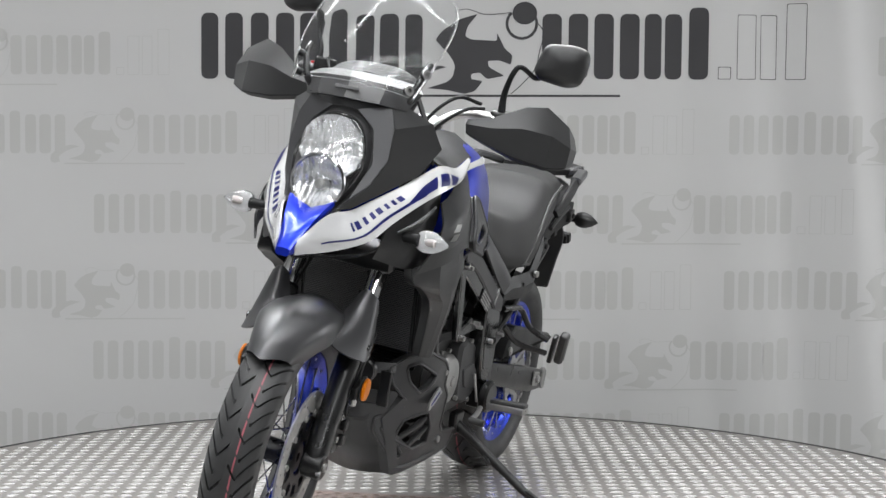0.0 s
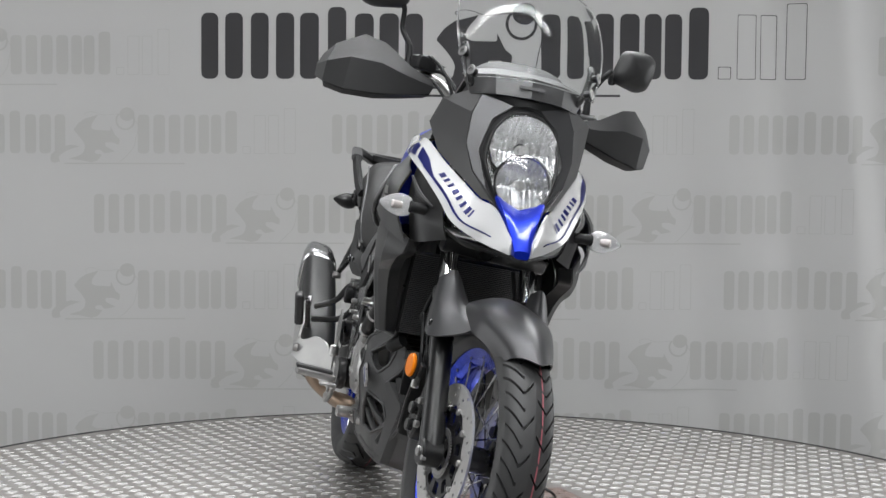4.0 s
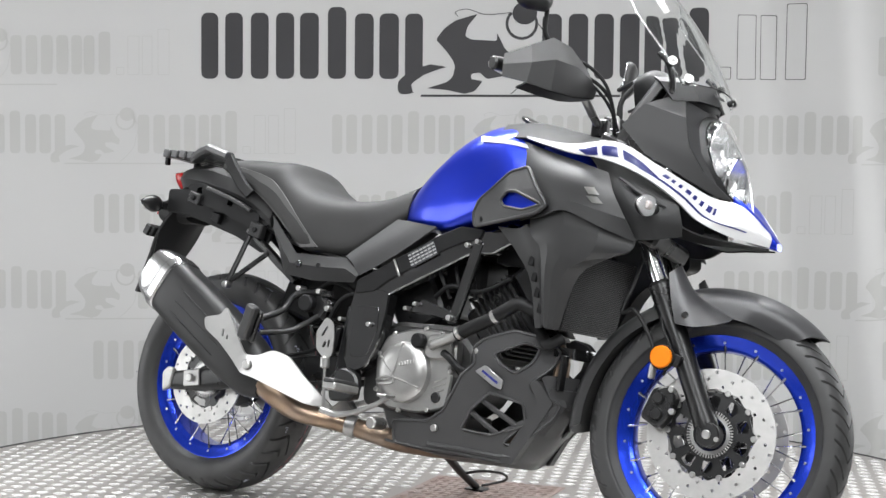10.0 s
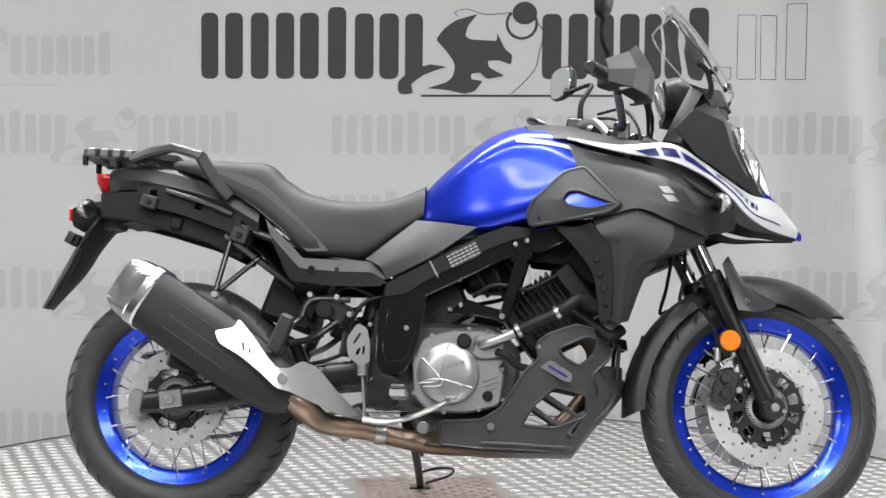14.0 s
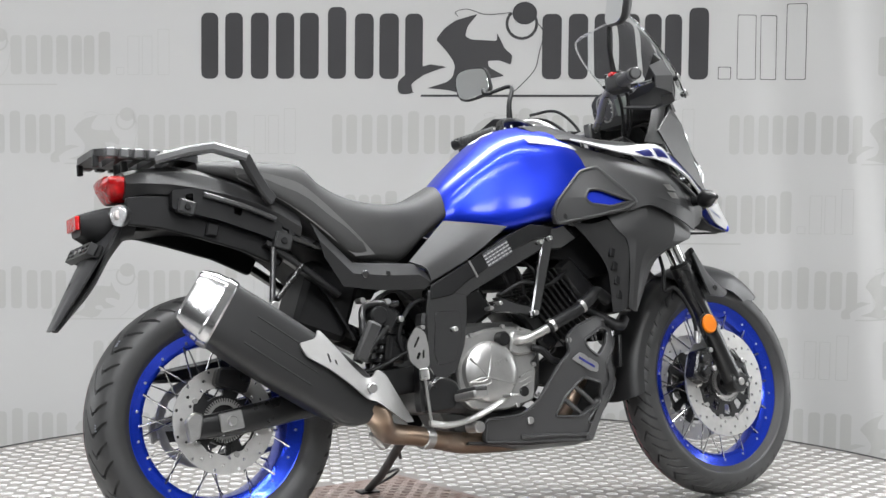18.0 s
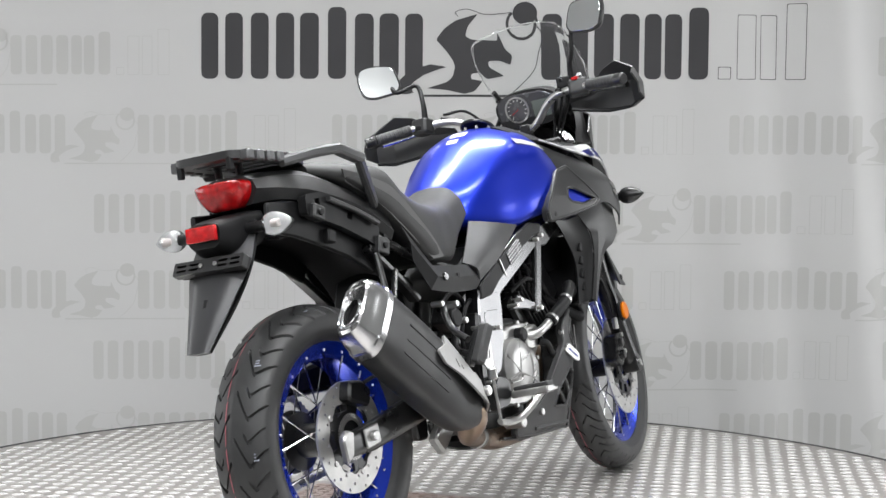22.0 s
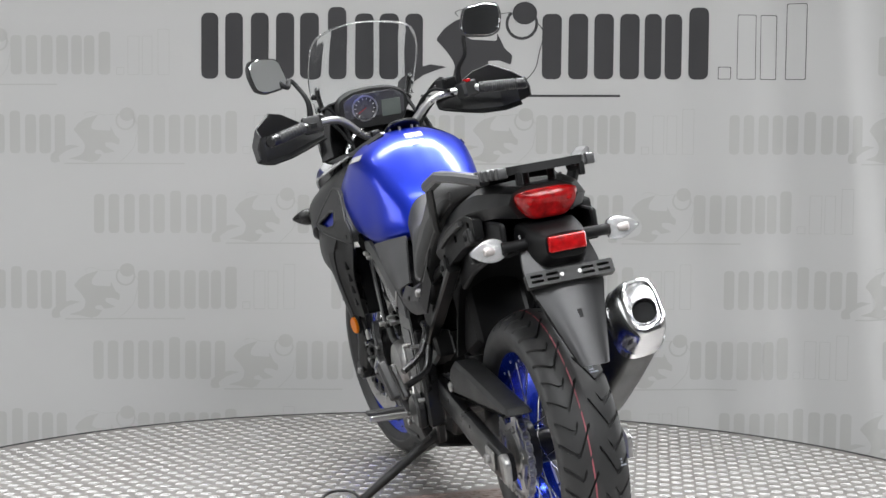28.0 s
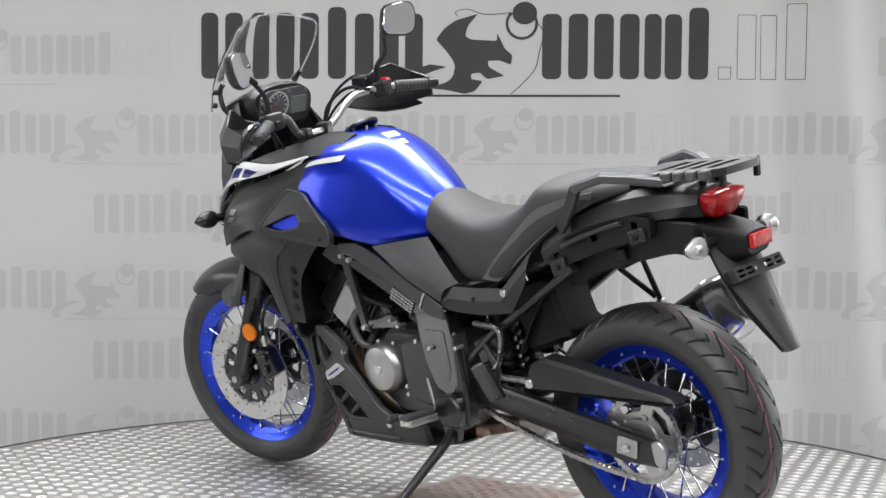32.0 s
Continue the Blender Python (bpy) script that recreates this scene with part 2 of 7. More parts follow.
def decal(rails, quad, s, lift=0.0034, nu=14, nv=4, th=0.001):
    """A thin film on the skin of rails: quad holds (u, v) at its four corners."""
    (u0, v0), (u1, v1), (u2, v2), (u3, v3) = quad
    grid = []
    for i in range(nu + 1):
        row = []
        for j in range(nv + 1):
            a, b = i / nu, j / nv
            u = (u0 * (1 - a) + u1 * a) * (1 - b) + (u3 * (1 - a) + u2 * a) * b
            v = (v0 * (1 - a) + v1 * a) * (1 - b) + (v3 * (1 - a) + v2 * a) * b
            p, e = skin_at(rails, u, v, s), 0.004
            n = (skin_at(rails, min(u + e, 1), v, s) - skin_at(rails, max(u - e, 0), v, s)).cross(skin_at(rails, u, min(v + e, 1), s) - skin_at(rails, u, max(v - e, 0), s)).normalized()
            if n.y * s < 0:
                n = -n
            row.append(p + n * lift)
        grid.append(row)
    bm = bmesh.new()
    loft(grid, caps=False, closed=False, bm=bm)
    bmesh.ops.solidify(bm, geom=bm.faces[:], thickness=th)
    return bm


def ribbon(pts, w, h, k=5, up=(0, 0, 1), bm=None, bevel=0.25):
    """A flat bar of width w and height h swept through the points."""
    P = spline(pts, k)
    rings = []
    for i, p in enumerate(P):
        d = (P[min(i + 1, len(P) - 1)] - P[max(i - 1, 0)]).normalized()
        a = d.cross(Vector(up)).normalized()
        b = a.cross(d)
        c = min(w, h) * bevel
        rings.append([p + a * x + b * z for x, z in ((-w / 2 + c, -h / 2), (w / 2 - c, -h / 2), (w / 2, -h / 2 + c), (w / 2, h / 2 - c), (w / 2 - c, h / 2), (-w / 2 + c, h / 2), (-w / 2, h / 2 - c), (-w / 2, -h / 2 + c))])
    return loft(rings, bm=bm)


def moved(bm, m):
    bmesh.ops.transform(bm, matrix=m, verts=bm.verts)
    return bm


def screw(c, r, out, bm=None, depth=0.008):
    """A socket screw head that points along out."""
    c, o = Vector(c), Vector(out).normalized()
    bm = cyl(c - o * depth, c + o * r * 0.5, r, 12, r * 0.2, bm)
    return cyl(c + o * r * 0.5, c + o * r * 0.55, r * 0.45, 6, 0, bm)


def plate_holes(outer, holes, y0, y1, r=0.004, bend=None, place=None):
    """A plate of an outline (x, z) with holes right through it; bend moves each vertex."""
    bm = bmesh.new()
    loops = [rounded(outer, r)] + [rounded(h, min(r, 0.004), 2) for h in holes]
    tops, lows = [], []
    for P in loops:
        tops.append([bm.verts.new((p.x, y0, p.y)) for p in P])
        lows.append([bm.verts.new((p.x, y1, p.y)) for p in P])
    for group in (tops, lows):
        edges = []
        for L in group:
            edges += [bm.edges.new((L[i - 1], L[i])) for i in range(len(L))]
        bmesh.ops.triangle_fill(bm, edges=edges, use_beauty=True)
    for A, B in zip(tops, lows):
        for i in range(len(A)):
            bm.faces.new((A[i - 1], A[i], B[i], B[i - 1]))
    if bend:
        for v in bm.verts:
            v.co = bend(v.co)
    if place:
        moved(bm, place)
    return bm


def bolts(places, r, s, mat, parent, name="bolt", turn=None):
    for x, y, z in places:
        bm = screw((x, y, z), r, (0, s, 0))
        if turn is not None:
            moved(bm, turn)
        part(name, bm, mat, parent)


def thing(name, label, category, group="", kind=""):
    return tagged(new(name), label, category, group, kind)


# ---- booth ----
WALL_Y = 2.40
FLOOR_Z = -0.42
CEIL_Z = 3.35


def slab(name, c, s, mat, label, category):
    bm = box(c, s, 0.01)
    ob = part(name, bm, mat, None)
    return tagged(ob, label, category, kind="structure")


slab("floor", (0, -1.8, FLOOR_Z - 0.05), (9.0, 9.4, 0.10), FLOOR, "plain grey concrete floor under the turntable", "floor")
slab("wall_north", (0, WALL_Y + 0.14, 1.6), (9.0, 0.1, 3.7), WALLS, "off-white painted wall behind the printed banner", "wall")
# added out of view: kept dark to cut the bounce and deepen the blacks
slab("wall_south", (0, -6.4, 1.6), (9.0, 0.1, 3.7), HALL_DARK, "unseen dark wall added behind the camera for the dark open hall", "wall")
slab("wall_west", (-4.45, -1.9, 1.6), (0.1, 8.4, 3.7), WALLS, "off-white painted side wall of the booth", "wall")
slab("wall_east", (4.45, -1.9, 1.6), (0.1, 8.4, 3.7), WALLS, "off-white painted side wall of the booth", "wall")
slab("ceiling", (0, -1.8, CEIL_Z + 0.06), (9.0, 9.4, 0.1), WALLS, "off-white painted ceiling of the booth", "ceiling")


# ---- printed banner ----
BANNER = thing("printed_banner", "pale grey cloth banner with dark and faint printed bars", "banner")
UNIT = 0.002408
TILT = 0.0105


def drape(x, z):
    """Soft folds of the hung cloth; deeper towards its free side."""
    side = 1 / (1 + math.exp(-(x - 1.35) * 4))
    left = 1 / (1 + math.exp((x + 1.6) * 5))
    lean = x + 0.10 * (z - 0.8)
    return (0.0035 * math.sin(lean * 5.1 + 0.6) + side * 0.038 * math.sin(lean * 13.5 + 0.4) + side * 0.007 * math.sin(lean * 31)
            + left * 0.020 * math.sin(lean * 9) + 0.0040 * math.sin(lean * 24 + z) * (0.4 + 0.6 * math.sin(lean * 2.3 + 1)))


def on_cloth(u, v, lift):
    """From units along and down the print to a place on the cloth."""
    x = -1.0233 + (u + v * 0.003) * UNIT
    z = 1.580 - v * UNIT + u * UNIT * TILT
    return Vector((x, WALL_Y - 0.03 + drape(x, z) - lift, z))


def cloth():
    nx, nz = 800, 14
    vs, fs = [], []
    for i in range(nx + 1):
        x = -4.2 + 8.4 * i / nx
        for j in range(nz + 1):
            z = FLOOR_Z + 0.02 + (3.2 - FLOOR_Z) * j / nz
            vs.append((x, WALL_Y - 0.03 + drape(x, z), z))
    w = nz + 1
    fs = [(i * w + j, (i + 1) * w + j, (i + 1) * w + j + 1, i * w + j + 1) for i in range(nx) for j in range(nz)]
    return mesh_part("cloth", vs, fs, CLOTH, BANNER, "pale grey woven banner cloth", 80)


cloth()


def print_bar(u0, v0, u1, v1, r, mat, hollow=0.0):
    """A printed rounded bar, or its outline alone."""
    P = rounded([(u0, v0), (u1, v0), (u1, v1), (u0, v1)], r, 4)
    vs, fs = [], []
    if hollow:
        c = Vector(((u0 + u1) / 2, (v0 + v1) / 2))
        h = Vector(((u1 - u0) / 2, (v1 - v0) / 2))
        Q = [Vector((c.x + (p.x - c.x) * (1 - hollow / h.x), c.y + (p.y - c.y) * (1 - hollow / h.y))) for p in P]
        vs = [on_cloth(p.x, p.y, 0.002) for p in P + Q]
        n = len(P)
        fs = [(n + i, n + (i + 1) % n, (i + 1) % n, i) for i in range(n)]
    else:
        # rows follow the rounded ends, so that the sides stay straight
        arc = [r * (1 - math.cos(math.pi / 2 * i / 5)) for i in range(6)]
        levels = [v0 + q for q in arc] + [v0 + r + (v1 - v0 - 2 * r) * i / 5 for i in range(1, 5)] + [v1 - q for q in arc[::-1]]
        cols = max(3, int((u1 - u0) / 8))
        for v in levels:
            e = max(0.0, r - min(v - v0, v1 - v))
            cut = r - math.sqrt(max(r * r - e * e, 0.0))
            for i in range(cols + 1):
                vs.append(on_cloth(u0 + cut + (u1 - u0 - 2 * cut) * i / cols, v, 0.002))
        w = cols + 1
        fs = [((j + 1) * w + i, (j + 1) * w + i + 1, j * w + i + 1, j * w + i) for j in range(len(levels) - 1) for i in range(cols)]
    return mesh_part("printed_bar", vs, fs, mat, BANNER)


def print_shape(outline, mat, soft=4):
    """A printed free shape, filled."""
    bm = bmesh.new()
    f = bm.faces.new([bm.verts.new((u, v, 0)) for u, v in rounded(outline, soft, 3)])
    bmesh.ops.triangulate(bm, faces=[f])
    for _ in range(2):
        bmesh.ops.subdivide_edges(bm, edges=[e for e in bm.edges if e.calc_length() > 14], cuts=1)
        bmesh.ops.triangulate(bm, faces=bm.faces[:])
    for w in bm.verts:
        w.co = on_cloth(w.co.x, w.co.y, 0.003)
    return part("printed_shape", bm, mat, BANNER)


def print_line(pts, w, mat):
    """A thin printed line through the points."""
    P = spline([(u, v, 0) for u, v in pts], 5)
    vs = []
    for i, p in enumerate(P):
        d = (P[min(i + 1, len(P) - 1)] - P[max(i - 1, 0)]).normalized()
        for q in (-w / 2, w / 2):
            vs.append(on_cloth(p.x - d.y * q, p.y + d.x * q, 0.003))
    fs = [(2 * i, 2 * i + 1, 2 * i + 3, 2 * i + 2) for i in range(len(P) - 1)]
    return mesh_part("printed_line", vs, fs, mat, BANNER)


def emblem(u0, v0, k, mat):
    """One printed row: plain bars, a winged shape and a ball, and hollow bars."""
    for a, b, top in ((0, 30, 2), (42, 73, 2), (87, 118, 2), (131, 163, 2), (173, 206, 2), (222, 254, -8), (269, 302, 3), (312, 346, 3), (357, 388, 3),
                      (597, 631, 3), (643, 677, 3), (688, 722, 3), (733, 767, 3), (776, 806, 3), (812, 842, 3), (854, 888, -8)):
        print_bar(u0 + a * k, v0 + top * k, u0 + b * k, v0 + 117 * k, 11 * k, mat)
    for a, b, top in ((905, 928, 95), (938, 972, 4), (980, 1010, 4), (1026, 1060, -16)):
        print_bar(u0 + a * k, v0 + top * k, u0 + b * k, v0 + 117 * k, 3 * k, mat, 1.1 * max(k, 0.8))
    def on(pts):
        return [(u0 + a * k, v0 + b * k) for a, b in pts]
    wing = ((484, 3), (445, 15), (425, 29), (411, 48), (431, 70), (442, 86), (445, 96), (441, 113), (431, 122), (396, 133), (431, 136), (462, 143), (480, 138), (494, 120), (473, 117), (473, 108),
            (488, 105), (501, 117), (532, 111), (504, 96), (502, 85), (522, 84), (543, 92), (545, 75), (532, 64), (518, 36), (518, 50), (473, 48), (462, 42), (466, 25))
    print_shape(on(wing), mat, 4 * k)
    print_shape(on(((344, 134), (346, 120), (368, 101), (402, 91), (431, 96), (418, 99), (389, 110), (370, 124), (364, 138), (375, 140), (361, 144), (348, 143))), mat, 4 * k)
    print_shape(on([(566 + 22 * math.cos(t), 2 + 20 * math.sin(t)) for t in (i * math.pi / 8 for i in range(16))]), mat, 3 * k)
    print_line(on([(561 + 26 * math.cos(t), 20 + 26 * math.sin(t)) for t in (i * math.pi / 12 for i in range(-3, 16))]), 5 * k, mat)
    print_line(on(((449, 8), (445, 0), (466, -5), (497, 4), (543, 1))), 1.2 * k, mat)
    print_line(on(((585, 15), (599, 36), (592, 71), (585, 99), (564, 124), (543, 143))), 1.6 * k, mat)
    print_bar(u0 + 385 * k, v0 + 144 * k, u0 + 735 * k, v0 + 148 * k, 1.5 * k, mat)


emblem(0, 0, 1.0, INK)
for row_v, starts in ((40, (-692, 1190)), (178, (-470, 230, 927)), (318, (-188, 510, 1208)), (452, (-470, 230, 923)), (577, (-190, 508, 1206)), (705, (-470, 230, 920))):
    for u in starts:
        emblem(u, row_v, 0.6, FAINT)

# ---- turntable ----
TABLE = thing("turntable", "round aluminium tread-plate turntable with dark rubber edging", "turntable")
TABLE_R = 1.688
bm = lathe([(0.0005, 0.0), (TABLE_R, 0.0), (TABLE_R, -0.012), (0.0005, -0.012)], (0, 0, 0), 160)
moved(bm, pose(0, 0, 0, 90, 0, 0))
part("top_plate", bm, TREAD, TABLE, "dull grey aluminium tread plate")
bm = lathe([(TABLE_R - 0.03, -0.0125), (TABLE_R + 0.006, -0.0125), (TABLE_R + 0.008, 0.002), (TABLE_R + 0.014, 0.002), (TABLE_R + 0.014, -0.10), (TABLE_R - 0.03, -0.10)], (0, 0, 0), 160)
moved(bm, pose(0, 0, 0, 90, 0, 0))
part("edging", bm, RIM_EDGE, TABLE, "dark rubber edging strip")
bm = lathe([(0.3, -0.0125), (TABLE_R - 0.2, -0.0125), (TABLE_R - 0.2, -0.419), (0.3, -0.419)], (0, 0, 0), 48)
moved(bm, pose(0, 0, 0, 90, 0, 0))
part("base_drum", bm, BLACK, TABLE, "dark steel drum under the plate")


HATCH = (0.01, 0.005, 0.205, 0.455)


def tread_bars():
    """Raised polished pads of the tread plate in staggered rows."""
    vs, fs = [], []
    a, b = 0.073, 0.038
    turn = Matrix.Rotation(radians(-123.2), 2)
    L, W, h = 0.0150, 0.0170, 0.0022
    for j in range(-46, 47):
        for i in range(-24, 25):
            p = turn @ Vector(((i + 0.5 * (j % 2)) * a, j * b))
            if p.length > TABLE_R - 0.03 or (abs(p.x - HATCH[0]) < HATCH[2] + 0.02 and abs(p.y - HATCH[1]) < HATCH[3] + 0.02):
                continue
            n = len(vs)
            for k, z in ((1.0, 0.0002), (0.80, h * 0.72), (0.45, h)):
                for x, y in ((-L, -W * 0.75), (-L * 0.7, -W), (L * 0.7, -W), (L, -W * 0.75), (L, W * 0.75), (L * 0.7, W), (-L * 0.7, W), (-L, W * 0.75)):
                    g = p + turn @ Vector((x * k, y * k))
                    vs.append((g.x, g.y, z))
            fs += [(n + q + t, n + q + (t + 1) % 8, n + q + 8 + (t + 1) % 8, n + q + 8 + t) for q in (0, 8) for t in range(8)]
            fs.append(tuple(n + 16 + t for t in range(8)))
    ob = mesh_part("tread_relief", vs, fs, LOZENGE, TABLE, "staggered rows of small polished raised pads", 60)
    tagged(ob, kind="stuff")


tread_bars()
part("hatch_plate", box((HATCH[0], HATCH[1], 0.0012), (HATCH[2] * 2, HATCH[3] * 2, 0.0024), 0.0006), RUST, TABLE, "rust-stained fine tread plate let into the table")


def hatch_bars():
    """Short raised bars in threes, turned by quarter from cell to cell."""
    vs, fs = [], []
    cell = 0.0275
    nx, ny = int(HATCH[2] * 2 / cell), int(HATCH[3] * 2 / cell)
    for j in range(ny):
        for i in range(nx):
            c = Vector((HATCH[0] + (i + 0.5 - nx / 2) * cell, HATCH[1] + (j + 0.5 - ny / 2) * cell))
            a = 0.785 if (i + j) % 2 else -0.785
            d, e = Vector((math.cos(a), math.sin(a))), Vector((-math.sin(a), math.cos(a)))
            for q in (-0.0075, 0, 0.0075):
                n = len(vs)
                for k, z in ((1.0, 0.0023), (0.7, 0.0036)):
                    for x, y in ((-1, -1), (1, -1), (1, 1), (-1, 1)):
                        g = c + e * (q + 0.0019 * y * k) + d * 0.0105 * x * (k * 0.3 + 0.7)
                        vs.append((g.x, g.y, z))
                fs += [(n + t, n + (t + 1) % 4, n + 4 + (t + 1) % 4, n + 4 + t) for t in range(4)] + [(n + 4, n + 5, n + 6, n + 7)]
    ob = mesh_part("hatch_relief", vs, fs, RUST, TABLE, "fine raised bars in threes", 60)
    tagged(ob, kind="stuff")


hatch_bars()

# ---- motorcycle: x forwards, y to its left, z up; upright, its wheels on z = 0 ----
BIKE = thing("motorcycle", "blue and charcoal adventure motorcycle leaning on its side stand", "motorcycle")
F_AXLE, R_AXLE = Vector((0.784, 0, 0.322)), Vector((-0.762, 0, 0.320))
PIVOT = Vector((0.545, 0, 0.80))
STEER = Matrix.Translation(PIVOT) @ Matrix.Rotation(radians(8.5), 4, Vector((-0.40, 0, 0.916))) @ Matrix.Translation(-PIVOT)
RIGHT, LEFT = -1, 1


def steered(bm):
    return moved(bm, STEER)


def tyre(centre, R, W, rim_r, parent, steer, count, bend, mark):
    """A tyre whose grooves run along the mesh, each bent like a hook; bend holds (share of the half width, share of the pitch)."""
    half = [(rim_r - 0.004, 0.70 * W), (rim_r + 0.012, 0.90 * W), (R - 0.055, 1.0 * W), (R - 0.030, 0.95 * W), (R - 0.0135, 0.72 * W), (R - 0.004, 0.38 * W), (R, 0)]
    sp = spline([(r, y, 0) for r, y in half], 6)
    prof = [(p.x, p.y) for p in sp] + [(p.x, -p.y) for p in sp[-2::-1]]
    cuts = (0.0, 0.014, 0.098, 0.112, 0.19, 0.27, 0.36, 0.44)
    cuts = cuts + tuple(c + 0.5 for c in cuts)
    def run(v):
        for (v0, u0), (v1, u1) in zip(bend, bend[1:]):
            if v <= v1:
                return u0 + (u1 - u0) * (v - v0) / (v1 - v0)
        return bend[-1][1]
    def depth(k, y):
        v = abs(y) / W
        k = k if y < 0 else (k + 8) % 16
        if k in (1, 2) and 0.10 < v < 0.965:
            return 0.0075
        if k in (9, 10) and 0.42 < v < 0.93:
            return 0.0060
        return 0.0
    n, m = count * 16, len(prof)
    vs, fs = [], []
    for i in range(n):
        u = i // 16 + cuts[i % 16]
        for r, y in prof:
            a = 2 * math.pi * (u + run(abs(y) / W)) / count
            q = r - (depth(i % 16, y) if r > R - 0.052 else 0)
            vs.append(tuple(centre + Vector((q * math.cos(a), y, q * math.sin(a)))))
    for i in range(n):
        for j in range(m):
            fs.append((i * m + j, i * m + (j + 1) % m, ((i + 1) % n) * m + (j + 1) % m, ((i + 1) % n) * m + j))
    if steer:
        vs = [tuple(STEER @ Vector(v)) for v in vs]
    ob = mesh_part("tyre", vs, fs, RUBBER, parent, "black rubber tyre with hooked tread grooves", 28)
    # raised rings on the side wall
    for s in (-1, 1):
        bm = bmesh.new()
        for q, y in ((rim_r + 0.014, 0.905), (rim_r + 0.024, 0.955)):
            lathe([(q, s * y * W), (q + 0.0015, s * (y * W + 0.0016)), (q + 0.003, s * (y + 0.01) * W)], centre, 90, bm)
        part("sidewall_ring", steered(bm) if steer else bm, RUBBER, parent)
    # a thin coloured marking runs round the tread, broken by the grooves
    ms, mf = [], []
    for i in range(n):
        if i % 16 in (1, 9):
            continue
        j = (i + 1) % n
        k = len(ms)
        for e in (i, j):
            for y in (mark - 0.0017, mark + 0.0017):
                a = 2 * math.pi * (e // 16 + cuts[e % 16] + run(abs(y) / W)) / count
                r = R - 0.004 * (y / (0.38 * W)) ** 2 + 0.0007
                ms.append(tuple(centre + Vector((r * math.cos(a), y, r * math.sin(a)))))
        mf.append((k, k + 1, k + 3, k + 2))
    if steer:
        ms = [tuple(STEER @ Vector(v)) for v in ms]
    mesh_part("tyre_marking", ms, mf, PINK, parent, "thin pink marking line")
    # pale smudged shipping marks on the tread
    if not steer:
        for k in range(9):
            a0 = 0.35 + 0.69 * k
            y0 = (-0.45 if k % 2 else -0.58) * W
            for q in range(3):
                c = a0 + 0.022 * q
                r = R - 0.0055 - 0.006 * (k % 2 == 0)
                x, z = r * math.cos(c), r * math.sin(c)
                bm = box((centre.x + x, y0 - 0.004 * q, centre.z + z), (0.0012, 0.020 if q != 1 else 0.012, 0.0035), 0.0005, (0, -math.degrees(c), 0))
                part("shipping_mark", bm, CHALK, parent, "pale smudged marking bar")
    return ob


def rim(centre, ro, w, parent, steer):
    p = [(ro, -w), (ro + 0.004, -w + 0.003), (ro - 0.004, -w + 0.009), (ro - 0.018, -w * 0.4), (ro - 0.018, w * 0.4), (ro - 0.004, w - 0.009), (ro + 0.004, w - 0.003), (ro, w),
         (ro - 0.006, w - 0.001), (ro - 0.012, w - 0.006), (ro - 0.026, w - 0.008), (ro - 0.040, w - 0.018), (ro - 0.044, 0), (ro - 0.040, -w + 0.018), (ro - 0.026, -w + 0.008),
         (ro - 0.012, -w + 0.006), (ro - 0.006, -w + 0.001)]
    bm = lathe(p, centre, 96)
    if steer:
        steered(bm)
    part("rim", bm, BLUE_RIM, parent, "glossy blue anodised rim", 40)
    for i in range(18):
        a = 2 * math.pi * (i + 0.5) / 18
        for s in (-1, 1):
            c = centre + Vector(((ro - 0.022) * math.cos(a), s * (w - 0.007), (ro - 0.022) * math.sin(a)))
            bm = screw(c, 0.0034, (0, s, 0), None, 0.004)
            part("spoke_nut", steered(bm) if steer else bm, STEEL, parent)


def spokes(centre, ro, w, hub_r, hub_w, parent, steer, n=32):
    shift = STEER if steer else Matrix()
    for i in range(n):
        s = 1 if i % 2 else -1
        cross = 1 if (i // 2) % 2 else -1
        a = 2 * math.pi * i / n
        b = a + cross * 0.62
        p0 = centre + Vector((hub_r * math.cos(b), s * hub_w, hub_r * math.sin(b)))
        p1 = centre + Vector(((ro - 0.028) * math.cos(a), s * (w - 0.012), (ro - 0.028) * math.sin(a)))
        bm = cyl(p0, p1, 0.0019, 6)
        d = (p1 - p0).normalized()
        cyl(p1 - d * 0.018, p1, 0.0034, 6, 0, bm)
        moved(bm, shift)
        part("spoke", bm, CHROME, parent)


